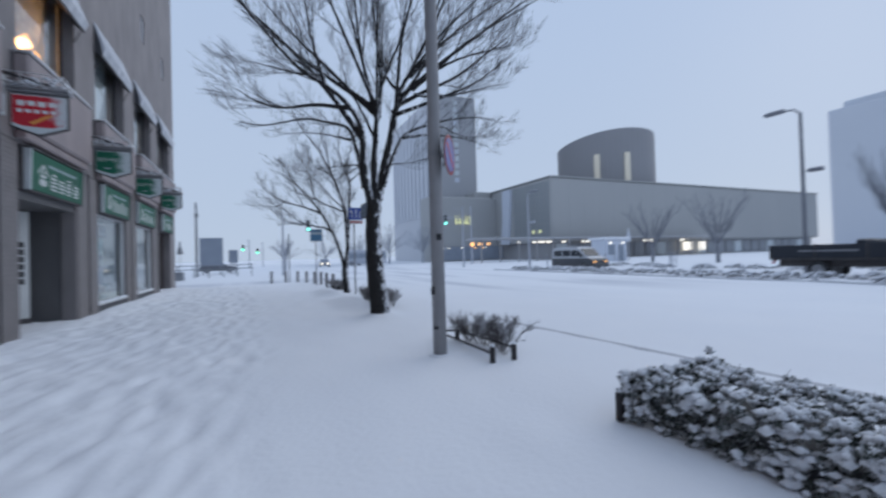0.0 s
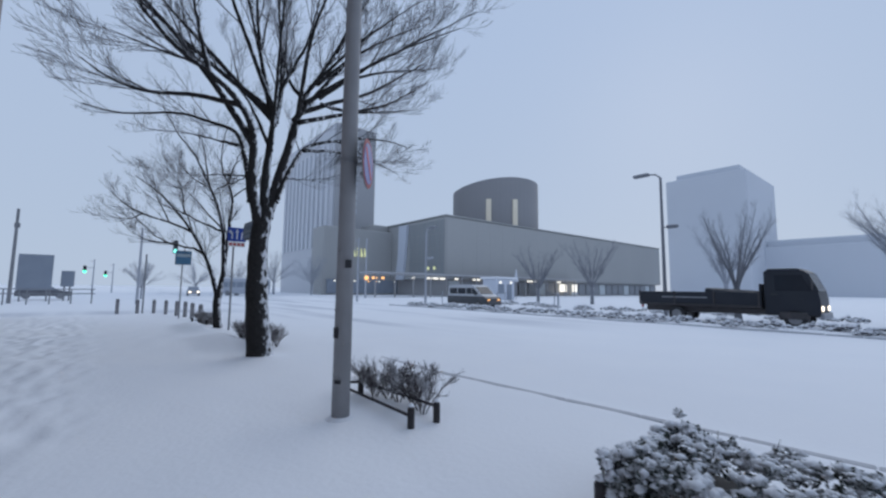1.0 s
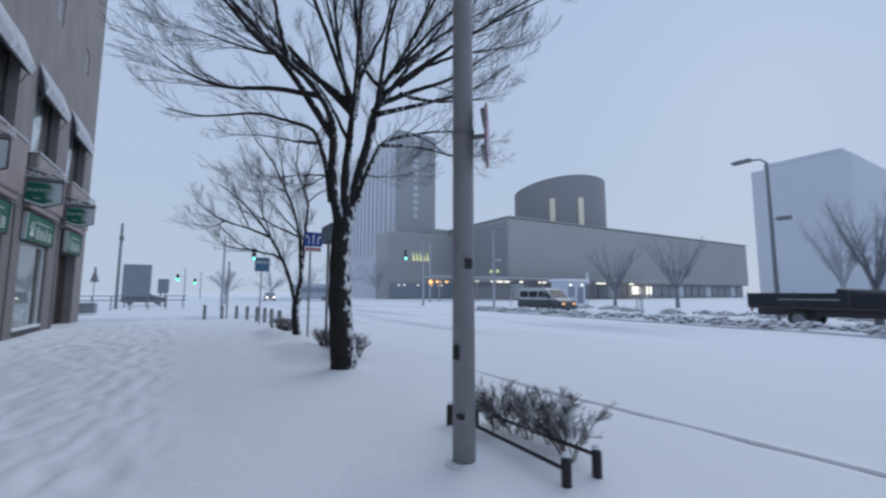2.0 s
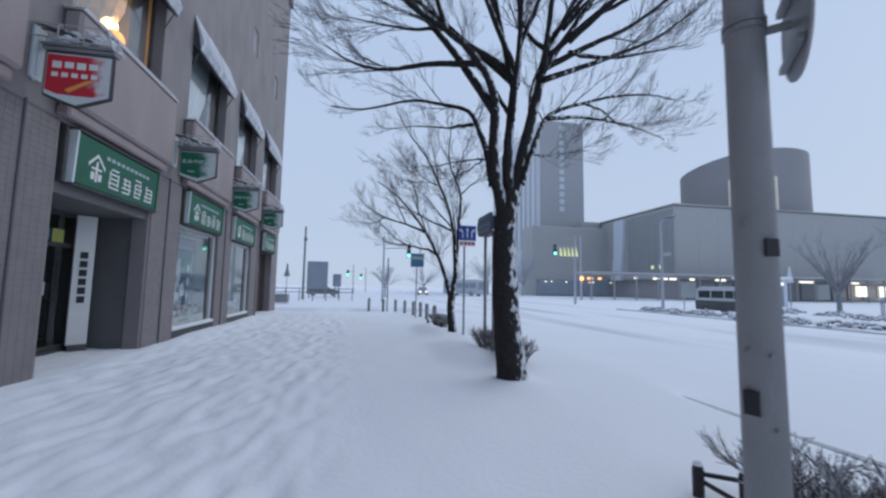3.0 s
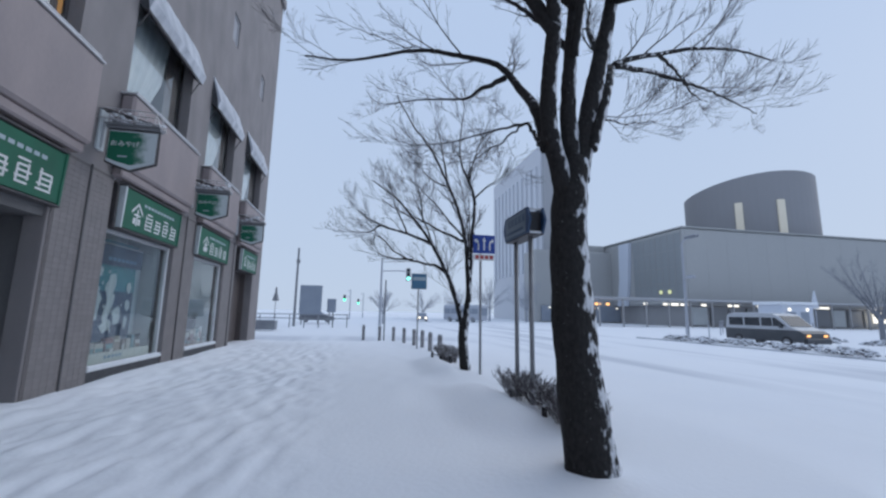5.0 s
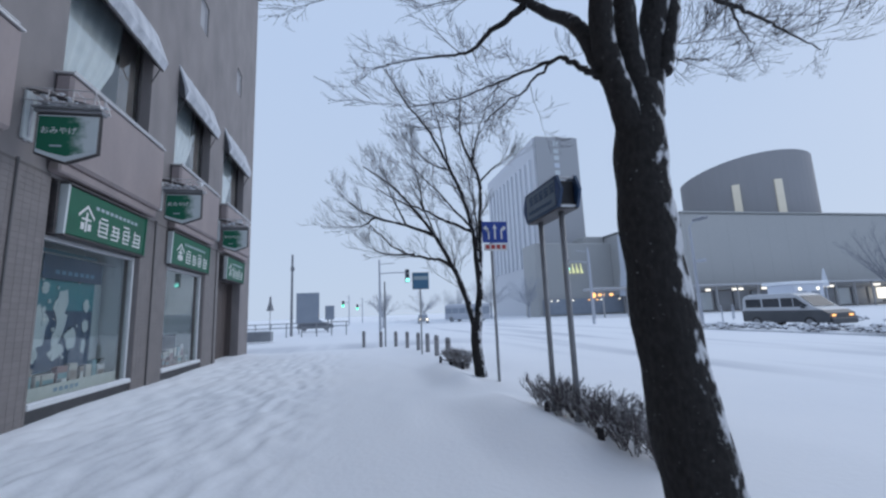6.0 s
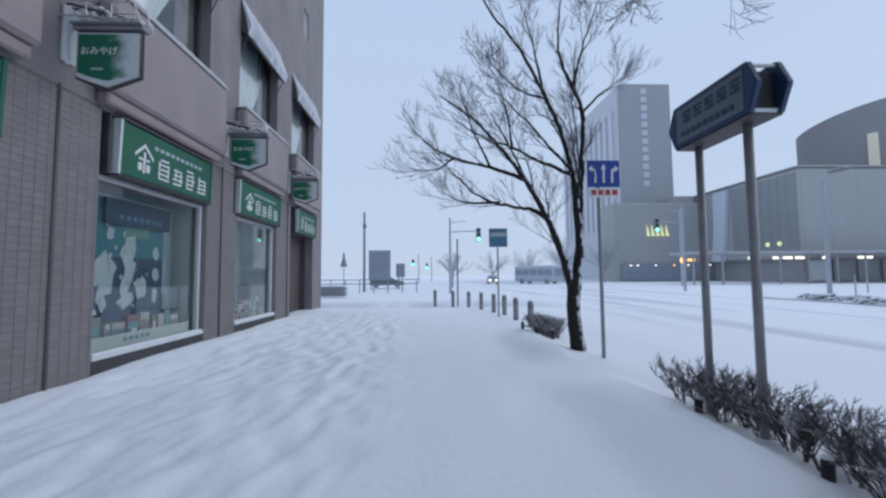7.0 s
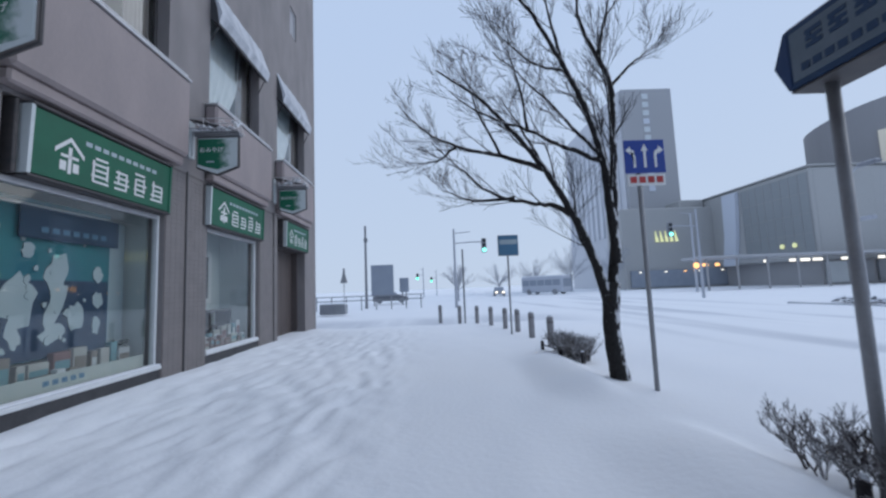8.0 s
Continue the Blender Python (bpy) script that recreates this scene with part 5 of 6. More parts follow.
street_tree("street_tree", (3.25, 17.06, 0), "slender bare street tree forked low, leaning over the pavement",
            [(3.40, 17.06, -0.15), (3.31, 17.06, 0.3), (3.27, 17.06, 0.9), (3.33, 17.08, 1.5)], [0.17, 0.13, 0.125, 0.13],
            [(0.085, [(3.33, 17.08, 1.35), (3.45, 17.08, 2.4), (3.51, 17.06, 3.56), (3.55, 17.06, 4.68), (3.22, 17.1, 5.56), (3.15, 17.2, 6.2), (3.3, 17.3, 7.3)]),
             (0.085, [(3.40, 17.0, 1.8), (3.38, 17.0, 2.6), (3.30, 17.0, 3.47), (3.07, 17.0, 4.32), (2.83, 17.0, 4.89), (2.34, 17.0, 5.87), (1.8, 16.9, 6.5), (1.3, 16.8, 7.3)]),
             (0.085, [(3.25, 17.05, 1.2), (3.03, 17.0, 1.95), (2.77, 17.0, 2.6), (2.37, 17.0, 3.3), (1.87, 17.0, 3.98), (1.35, 16.95, 4.5), (0.75, 16.9, 4.9)]),
             (0.05, [(2.80, 17.0, 2.55), (2.5, 17.1, 2.74), (2.15, 17.1, 2.8), (1.55, 17.2, 3.0), (1.05, 17.2, 3.45), (0.65, 17.2, 3.85)]),
             (0.035, [(1.9, 17.1, 2.88), (1.3, 17.5, 2.95), (0.8, 17.7, 3.2)]),
             (0.03, [(3.55, 17.06, 4.65), (3.95, 17.1, 5.05), (4.15, 17.1, 5.2), (4.41, 17.2, 5.65)]),
             (0.04, [(3.28, 17.0, 3.5), (2.85, 16.9, 3.9), (2.26, 16.8, 4.5), (1.6, 16.6, 5.0)]),
             (0.04, [(2.78, 17.0, 4.98), (2.65, 17.1, 5.9), (2.4, 17.2, 7.0)]),
             (0.035, [(3.4, 17.06, 5.2), (3.7, 17.2, 6.2), (4.1, 17.3, 7.2)]),
             (0.035, [(2.45, 17.0, 3.2), (2.2, 17.5, 4.1), (1.9, 18.0, 5.0)]),
             (0.035, [(3.46, 17.1, 3.0), (3.6, 17.7, 4.1), (3.7, 18.3, 5.3)]),
             (0.03, [(3.4, 17.0, 2.9), (3.2, 16.4, 3.7), (2.9, 15.9, 4.6)]),
             (0.03, [(3.1, 17.0, 1.85), (2.9, 17.2, 2.3), (3.0, 17.5, 3.2)]),
             (0.045, [(2.37, 17.0, 3.3), (1.74, 17.1, 3.56), (1.03, 17.2, 3.78), (0.55, 17.2, 4.05), (0.2, 17.1, 4.35)]),
             (0.045, [(3.3, 17.0, 3.4), (2.7, 16.9, 3.6), (2.1, 16.8, 3.86), (1.4, 16.7, 4.1), (0.95, 16.6, 4.4)]),
             (0.03, [(1.74, 17.1, 3.56), (1.4, 17.1, 4.3), (1.2, 17.2, 5.1)]), (0.03, [(2.1, 16.8, 3.86), (2.0, 16.7, 4.5), (1.75, 16.6, 5.2)]),
             (0.028, [(1.03, 17.2, 3.78), (0.7, 17.4, 3.6), (0.2, 17.5, 3.65)]), (0.03, [(2.83, 17.0, 4.89), (2.3, 17.2, 5.2), (1.7, 17.3, 5.9)])],
            34, [(9, 0.8), (6, 0.42), (4, 0.21)], begin=(0.4, 0.26))


def vase_tree(name, at, label, h, r, seed, bark, twig, kids, trunk=0.3, n=11, stout=1.0):
    """A bare tree with a vase of limbs, for the middle distance."""
    rnd = random.Random(seed)
    x, y, z = at
    limbs = []
    for i in range(n):
        a = 2 * math.pi * i / n + rnd.uniform(-0.25, 0.25)
        q = rnd.uniform(0.55, 1.0) * r
        if stout < 1:   # a rounded crown
            up2 = rnd.uniform(-0.25, 1.45)
            q, top = 0.9 * r * math.cos(up2), z + h * (0.58 + 0.38 * math.sin(up2))
            limbs.append((0.06 * stout * h / 5, [(x, y, z + h * trunk * rnd.uniform(0.8, 1.2)), (x + 0.4 * q * math.cos(a), y + 0.4 * q * math.sin(a), z + 0.5 * (h * trunk + top - z)), (x + q * math.cos(a), y + q * math.sin(a), top)]))
            continue
        limbs.append((0.06 * stout * h / 5, [(x, y, z + h * trunk * rnd.uniform(0.8, 1)), (x + 0.25 * q * math.cos(a), y + 0.25 * q * math.sin(a), z + h * (trunk + 0.16)),
                                    (x + 0.62 * q * math.cos(a), y + 0.62 * q * math.sin(a), z + h * rnd.uniform(0.66, 0.74)),
                                    (x + q * math.cos(a), y + q * math.sin(a), z + h * rnd.uniform(0.84, 1.0))]))
    return street_tree(name, at, label, [(x, y, z - 0.2), (x, y, z + h * trunk * 0.5), (x, y, z + h * trunk)], [0.035 * h, 0.027 * h, 0.026 * h], limbs, seed, kids, bark, twig)


vase_tree("street_tree", (27.3, 8.4, 0.0), "bare vase-shaped tree in the snowy square, coloured grey for the haze", 5.9, 2.5, 5, FARTWIG, FARTWIG, [(16, 0.8), (8, 0.38)])
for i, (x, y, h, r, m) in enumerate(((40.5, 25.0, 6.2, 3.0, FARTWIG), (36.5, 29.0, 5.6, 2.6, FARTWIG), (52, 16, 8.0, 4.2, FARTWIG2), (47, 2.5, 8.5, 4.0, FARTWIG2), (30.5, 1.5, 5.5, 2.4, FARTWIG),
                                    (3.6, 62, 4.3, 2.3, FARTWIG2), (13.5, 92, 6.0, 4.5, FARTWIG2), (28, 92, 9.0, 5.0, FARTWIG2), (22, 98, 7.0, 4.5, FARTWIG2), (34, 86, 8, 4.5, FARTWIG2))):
    vase_tree("street_tree", (x, y, 0.05 if i < 5 else -0.1), "bare rounded tree with twigs coloured pale for the snowfall haze" if m is FARTWIG2 else "bare young tree in the snowy square, coloured grey for the haze",
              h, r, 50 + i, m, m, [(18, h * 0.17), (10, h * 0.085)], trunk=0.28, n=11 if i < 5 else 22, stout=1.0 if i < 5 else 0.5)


# ---- shrubs ----
def twig_bush(name, label, x0, x1, y0, y1, h, stems, seed, at_z=0.0, kids=((8, 0.17), (4, 0.09)), mt=SHRUB, stout=1.0, spread=0.34):
    """A low leafless shrub bed: many stems that fork into thin tangled twigs, flat-topped."""
    rnd = random.Random(seed)
    b = thing(name, ((x0 + x1) / 2, (y0 + y1) / 2, at_z), label, "shrub", "bare shrubs")
    st, out = Mesh(), [Mesh(), Mesh(), Mesh()]
    for i in range(stems):
        x, y = rnd.uniform(x0 + 0.15, x1 - 0.15), y0 + 0.15 + (y1 - y0 - 0.3) * (i + rnd.random()) / stems
        for j in range(4):
            a, q = rnd.uniform(0, 6.28), rnd.uniform(0.3, 1.0) * spread
            top = (x + q * math.cos(a), y + q * math.sin(a), at_z + h * rnd.uniform(0.7, 1.0))
            pts = curve([(x, y, at_z - 0.05), (x + 0.3 * q * math.cos(a), y + 0.3 * q * math.sin(a), at_z + h * 0.35), top], 4)
            rr = [0.011 * stout * (1 - 0.6 * k / 8) for k in range(len(pts))]
            st.tube(pts, rr, 5, caps=False)
            fork(out, pts, rr, 1, 0, rnd, 0.02, kids, 0.35)
    tagged(part("stem", st, mt, b), kind="stuff")
    tagged(part("twig", out[1], mt, b), kind="stuff")
    if out[2].v:
        tagged(part("twig_tip", out[2], mt, b), kind="stuff")
    return b


twig_bush("planter_shrub", "bare twiggy shrub beside the grey pole, dusted with snow", 2.95, 3.65, 4.85, 6.5, 0.42, 10, 71, kids=((11, 0.2), (6, 0.11)), stout=1.0, spread=0.5)
twig_bush("planter_shrub", "bare twiggy shrub bed under the street sign", 3.12, 3.72, 11.1, 14.1, 0.43, 34, 72, 0.02, kids=((9, 0.17), (5, 0.09)), stout=0.75)
twig_bush("planter_shrub", "dense brown shrub beside the slender tree", 3.05, 3.6, 18.2, 20.4, 0.36, 44, 73, 0.04, mt=SHRUBPALE)


def hedge(x0, x1, y0, y1, h):
    """A clipped evergreen hedge: leaf tufts over twigs, with wet snow packed on them."""
    rnd = random.Random(90)
    b = thing("clipped_hedge", ((x0 + x1) / 2, (y0 + y1) / 2, 0), "clipped evergreen hedge with wet snow packed on its leaves", "hedge")
    core, leaf, cap, tw = Mesh(), Mesh(), Mesh(), Mesh()
    # near-black block that fills the inside with painted shade
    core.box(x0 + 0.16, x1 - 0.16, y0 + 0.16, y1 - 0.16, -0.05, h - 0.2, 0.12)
    part("core", core, DARK, b, "solid dark core painting the shade inside the hedge")

    def tuft(c, nrm, size):
        """A rosette of small curled leaves."""
        for _ in range(9):
            d = (Vector(nrm) * 0.5 + Vector((rnd.uniform(-1, 1), rnd.uniform(-1, 1), rnd.uniform(-0.7, 1)))).normalized()
            s = d.cross(Vector((rnd.uniform(-1, 1), rnd.uniform(-1, 1), rnd.uniform(-1, 1)))).normalized() * size * 0.3
            q = Vector(c) + Vector((rnd.uniform(-1, 1), rnd.uniform(-1, 1), rnd.uniform(-1, 1))) * 0.02
            tip, up2 = q + d * size, d.cross(s).normalized() * size * 0.18
            mid = q + d * size * 0.5
            k = len(leaf.v)
            leaf.v += [tuple(q), tuple(mid + s + up2), tuple(tip), tuple(mid - s + up2), tuple(mid)]
            leaf.f += [(k, k + 1, k + 4), (k + 1, k + 2, k + 4), (k + 2, k + 3, k + 4), (k + 3, k, k + 4)]
    n = int(230 * ((x1 - x0) * (y1 - y0) + h * (y1 - y0) * 2 + 2 * h * (x1 - x0)))
    for i in range(n):
        f = rnd.random()
        yy, xx, zz = rnd.uniform(y0, y1), rnd.uniform(x0, x1), rnd.uniform(0.03, h)
        bulge = 0.13 * noise.noise((xx * 2.3, yy * 2.3, zz * 2.3)) + 0.06 * noise.noise((xx * 6, yy * 6, zz * 6))
        if f < 0.42:
            c, nr = (xx, yy, h - 0.03 + bulge), (0, 0, 1)
        elif f < 0.76:
            c, nr = (x0 + 0.05 - bulge + 0.1 * (zz / h) ** 2, yy, zz), (-1, 0, 0.2)
        elif f < 0.88:
            c, nr = (x1 - 0.05 + bulge, yy, zz), (1, 0, 0.2)
        else:
            c, nr = (xx, y1 - 0.05 + bulge, zz), (0, 1, 0.2)
        tuft(c, nr, rnd.uniform(0.035, 0.065))
        load = noise.noise((xx * 3 + 9, yy * 3, zz * 3))
        if rnd.random() < (0.75 + 0.5 * load if nr[2] == 1 else 0.50 + 0.6 * load):
            for _ in range(3):
                cap.lump((c[0] + nr[0] * 0.035 + rnd.uniform(-0.03, 0.03), c[1] + nr[1] * 0.035 + rnd.uniform(-0.03, 0.03), c[2] + 0.02 + rnd.uniform(-0.01, 0.02)),
                         rnd.choice((0.016, 0.023, 0.032, 0.042)) * rnd.uniform(0.8, 1.2) * (1 + 0.35 * max(0, load)), rnd, 0.75, 0.45)
    tagged(part("leaf", leaf, LEAF, b), kind="stuff")
    tagged(part("snow_lump", cap, SNOW_CAP, b, "lumps of wet snow", smooth=True), kind="stuff")
    for i in range(70):
        p = Vector((rnd.uniform(x0, x1), rnd.uniform(y0, y1), h - 0.05))
        tw.tube([p, p + Vector((rnd.uniform(-0.05, 0.05), rnd.uniform(-0.05, 0.05), rnd.uniform(0.06, 0.13)))], [0.005, 0.002], 3)
    tagged(part("shoot", tw, TWIG, b), kind="stuff")


hedge(2.85, 4.0, -2.2, 2.6, 0.39)


# ---- low fences round the planting ----
def low_fence(label, posts, rails, h=0.42):
    f = thing("low_fence", (*posts[0], 0), label, "fence", "planting fences")
    for x, y in posts:
        z = snow_height(x, y)
        p = part("post", Mesh().tube([(x, y, z - 0.1), (x, y, z + h - 0.03), (x, y, z + h)], [0.04, 0.04, 0.03], 10), RUST, f)
        part("snow_cap", Mesh().tube([(x, y, z + h + 0.002), (x, y, z + h + 0.03)], [0.04, 0.02], 8), SNOW_CAP, p)
    for a, b, zz in rails:
        (xa, ya), (xb, yb) = posts[a], posts[b]
        part("rail", Mesh().tube([(xa, ya, snow_height(xa, ya) + zz), (xb, yb, snow_height(xb, yb) + zz)], 0.018, 6), RUST, f)


low_fence("near-black knee-high fence round the shrub by the pole", [(2.87, 4.8), (3.2, 4.78), (2.86, 6.48), (3.08, 6.3)],
          [(0, 2, 0.12), (1, 3, 0.17), (2, 3, 0.16)], 0.22)
low_fence("short near-black fence posts among the shrubs under the street sign", [(3.24, 13.46), (3.22, 12.1)], [], 0.14)
low_fence("near-black low rail by the slender tree", [(3.05, 20.4), (3.1, 19.2), (3.2, 18.2)], [(0, 1, 0.12), (1, 2, 0.12)], 0.2)
low_fence("single dark fence posts at the hedge end", [(2.83, 2.62), (4.25, 2.62)], [(0, 1, 0.2)], 0.25)

# ---- street furniture on the near pavement ----
PX, PY = 2.43, 5.56
pole = thing("utility_pole", (PX, PY, 0), "thick grey concrete pole rising from the snow", "pole")
part("shaft", Mesh().tube([(PX, PY, -0.2), (PX, PY, 3.0), (PX, PY, 9.5)], [0.102, 0.096, 0.082], 20), CONCRETE, pole, smooth=True)
for z in (3.02, 2.98):
    part("band", Mesh().tube([(PX, PY, z - 0.015), (PX, PY, z + 0.015)], 0.106, 20), STEEL, pole)
for a, z, h in ((172, 1.72, 0.09), (105, 0.92, 0.12), (130, 0.42, 0.04)):
    part("sticker", Mesh().box(-0.035, 0.035, -0.112, -0.098, z, z + h, turn=pose(PX, PY, 0, 0, 0, a - 180)), BLACK, pole, "small dark sticker")
for a, z in ((190, 1.24), (245, 1.22), (250, 0.86), (235, 0.5), (200, 1.9)):
    u = Vector((math.cos(radians(a)), math.sin(radians(a)), 0))
    part("bolt", Mesh().tube([Vector((PX, PY, z)) + u * 0.09, Vector((PX, PY, z)) + u * 0.122], 0.011, 6), STEEL, pole)
part("snow_collar", Mesh().tube([(PX, PY, -0.05), (PX, PY, 0.03), (PX, PY, 0.05)], [0.26, 0.16, 0.108], 16), SNOW_CAP, pole, "snow banked round the foot")

# round sign on a bracket, its face turned to the road
sd = thing("round_sign", (PX + 0.2, PY - 0.14, 2.7), "round road sign on a bracket, red rim and blue field", "road sign")
face = Matrix.Translation((PX + 0.175, PY - 0.15, 2.97)) @ Matrix.Rotation(math.atan2(-0.65, 0.76), 4, "Z") @ Matrix.Rotation(radians(90), 4, "Y")


def disc(m, r, z0, z1, n=28):
    k = len(m.v)
    for z in (z0, z1):
        for i in range(n):
            a = 2 * math.pi * i / n
            m.v.append(tuple(face @ Vector((r * math.cos(a), r * math.sin(a), z))))
    m.f += [tuple(k + i for i in reversed(range(n))), tuple(k + n + i for i in range(n))] + [(k + i, k + (i + 1) % n, k + n + (i + 1) % n, k + n + i) for i in range(n)]
    return m


part("plate", disc(Mesh(), 0.30, -0.012, 0.0), STEEL, sd)
part("rim", disc(Mesh(), 0.295, 0.001, 0.004), mat("faded_red_rim", (0.26, 0.02, 0.04), None, 4, 0.6), sd, "red rim")
part("field", disc(Mesh(), 0.245, 0.005, 0.008), BLUE, sd, "blue field")
part("slash", Mesh().box(-0.22, 0.22, -0.03, 0.03, 0.009, 0.011, turn=face @ Matrix.Rotation(radians(45), 4, "Z")), REDTEXT, sd, "red slash")
for z in (-0.17, 0.17):
    part("stiffener", Mesh().box(z - 0.02, z + 0.02, -0.2, 0.2, -0.05, -0.013, 0.004, turn=face), STEEL, sd)
part("bracket", Mesh().tube([(PX + 0.05, PY - 0.03, 2.97), tuple(face @ Vector((0, 0, -0.02)))], 0.025, 8), STEEL, sd)

# street name sign: two long six-sided plates with a hollow between them, on two posts
gs = thing("street_name_sign", (3.33, 13.1, 0), "navy street name sign of two six-sided plates on grey posts", "sign")
for y in (13.40, 12.75):
    part("post", Mesh().tube([(3.33, y, -0.2), (3.33, y, 2.84)], 0.038, 12), STEEL, gs, smooth=True)
    part("foot_snow", Mesh().tube([(3.33, y, 0.0), (3.33, y, 0.09), (3.33, y, 0.11)], [0.14, 0.07, 0.042], 10), SNOW_CAP, gs)
GY0, GY1, GZ = 12.44, 13.66, 3.03


def long_hexagon(i):
    """Outline of a plate in y and z, i inside its rim."""
    h, tip = 0.215 - i, 0.10
    return [(GY0 + i * 1.15, GZ), (GY0 + tip + i * 0.5, GZ + h), (GY1 - tip - i * 0.5, GZ + h), (GY1 - i * 1.15, GZ), (GY1 - tip - i * 0.5, GZ - h), (GY0 + tip + i * 0.5, GZ - h)]


DEEPBLUE = mat("deep_blue_sign", (0.012, 0.048, 0.15), (0.012, 0.04, 0.12), 3, 0.45)
SIGNFACE = mat("grey_blue_sign_face", (0.15, 0.19, 0.235), (0.11, 0.15, 0.19), 3, 0.5)
for x, out in ((3.20, -1), (3.46, 1)):
    plate = part("plate", Mesh().extrude(long_hexagon(0), 0, x - 0.02, x + 0.02), NAVY, gs, "navy plate")
    part("face", Mesh().extrude([(GY0 + 0.15, GZ - 0.175), (GY1 - 0.15, GZ - 0.175), (GY1 - 0.15, GZ + 0.175), (GY0 + 0.15, GZ + 0.175)], 0, x + out * 0.021, x + out * 0.025), SIGNFACE, plate, "grey-blue lettered face")
    for y0, y1 in ((GY0, GY0 + 0.13), (GY1, GY1 - 0.13)):
        part("chevron", Mesh().extrude([(y0 + (y1 - y0) * 0.12, GZ), (y0 + (y1 - y0) * 0.8, GZ + 0.195), (y1, GZ + 0.195), (y1, GZ - 0.195), (y0 + (y1 - y0) * 0.8, GZ - 0.195)], 0, x + out * 0.021, x + out * 0.024), DEEPBLUE, plate, "deep blue pointed end")
# black filling in place of the shade between the two plates
part("hollow_shade", Mesh().box(3.222, 3.438, GY0 + 0.13, GY1 - 0.13, GZ - 0.16, GZ + 0.15, 0.01), BLACK, gs, "solid black box painting the shade of the hollow")
part("bottom_tray", Mesh().box(3.19, 3.47, GY0 + 0.1, GY1 - 0.1, GZ - 0.236, GZ - 0.216, 0.006), IRON, gs)
for y in (GY0 + 0.12, GY1 - 0.12):
    for z in (GZ + 0.19, GZ - 0.185):
        part("tie_bar", Mesh().tube([(3.222, y, z), (3.438, y, z)], 0.016, 8), ALU, gs)
part("tray_snow", Mesh().box(3.23, 3.43, GY0 + 0.105, GY0 + 0.128, GZ - 0.215, GZ - 0.185, 0.008), SNOW_CAP, gs)
for x in (3.20, 3.46):
    part("top_snow", Mesh().box(x - 0.018, x + 0.018, GY0 + 0.12, GY1 - 0.12, GZ + 0.216, GZ + 0.228, 0.004), SNOW_CAP, gs)


def gs_ink(a, b, z0, z1):
    return part("letter_bar", Mesh().box(3.170, 3.1745, a, b, z0, z1), NAVY, gs)


# worn lettering: five large characters and a small line under them, as bars
for i in range(5):
    c = 13.40 - i * 0.165
    for z0, z1 in ((0.005, 0.035), (0.055, 0.08), (0.10, 0.13)):
        gs_ink(c - 0.125, c - 0.01, GZ + z0, GZ + z1)
    gs_ink(c - 0.085, c - 0.055, GZ + 0.0352, GZ + 0.0548)
    gs_ink(c - 0.05, c - 0.02, GZ + 0.0802, GZ + 0.0998)
for i in range(9):
    gs_ink(12.70 + i * 0.085, 12.76 + i * 0.085, GZ - 0.125, GZ - 0.075)

# lane-direction sign
LX, LY = 3.55, 16.42
ls = thing("lane_sign", (LX, LY, 0), "blue lane-direction sign with white arrows on a grey post", "road sign")
part("post", Mesh().tube([(LX, LY, -0.2), (LX, LY, 3.5)], 0.032, 10), STEEL, ls, smooth=True)
part("plate", Mesh().box(LX - 0.21, LX + 0.37, LY - 0.05, LY - 0.035, 3.02, 3.50, 0.005), BLUE, ls)
part("lower_plate", Mesh().box(LX - 0.19, LX + 0.35, LY - 0.05, LY - 0.035, 2.84, 3.0, 0.004), WHITE, ls, "white plate with red lettering bars")
for i in range(4):
    part("letter_bar", Mesh().box(LX - 0.15 + i * 0.125, LX - 0.06 + i * 0.125, LY - 0.055, LY - 0.0505, 2.88, 2.97), REDTEXT, ls)
for cx2, bend in ((LX - 0.1, -1), (LX + 0.08, 0), (LX + 0.26, 1)):
    a = Mesh()
    if bend == 0:
        a.extrude([(cx2 - 0.018, 3.1), (cx2 + 0.018, 3.1), (cx2 + 0.018, 3.34), (cx2 + 0.05, 3.34), (cx2, 3.44), (cx2 - 0.05, 3.34), (cx2 - 0.018, 3.34)], 1, LY - 0.054, LY - 0.0505)
    else:
        s = bend
        b0 = cx2 - s * 0.03
        a.extrude([(b0 - 0.018, 3.1), (b0 + 0.018, 3.1), (b0 + 0.018, 3.27), (b0 + s * 0.05, 3.33), (b0 + s * 0.05, 3.37), (b0 - s * 0.005, 3.34), (b0 - 0.018, 3.28)], 1, LY - 0.054, LY - 0.0505)
        a.extrude([(b0 + s * 0.05, 3.29), (b0 + s * 0.12, 3.35), (b0 + s * 0.05, 3.41)], 1, LY - 0.054, LY - 0.0505)
    part("arrow", a, WHITE, ls, "white arrow")
for z in (3.12, 3.4):
    part("clamp", Mesh().box(LX - 0.05, LX + 0.05, LY - 0.036, LY + 0.04, z, z + 0.03, 0.004), STEEL, ls)

# stop sign board on a thin post, farther on
bs = thing("bus_stop_sign", (3.0, 23.9, 0), "faded blue-green square sign board on a thin post", "sign")
part("post", Mesh().tube([(3.0, 23.9, -0.2), (3.0, 23.9, 3.1)], 0.03, 8), STEEL, bs)
part("board", Mesh().box(2.71, 3.33, 23.83, 23.86, 2.5, 3.13, 0.006), PALEBLUE, bs)
part("upper_band", Mesh().box(2.74, 3.30, 23.824, 23.829, 2.85, 3.0), PALE, bs, "pale band")
part("frame", Mesh().box(2.69, 3.35, 23.861, 23.875, 2.48, 3.15, 0.004), STEEL, bs)


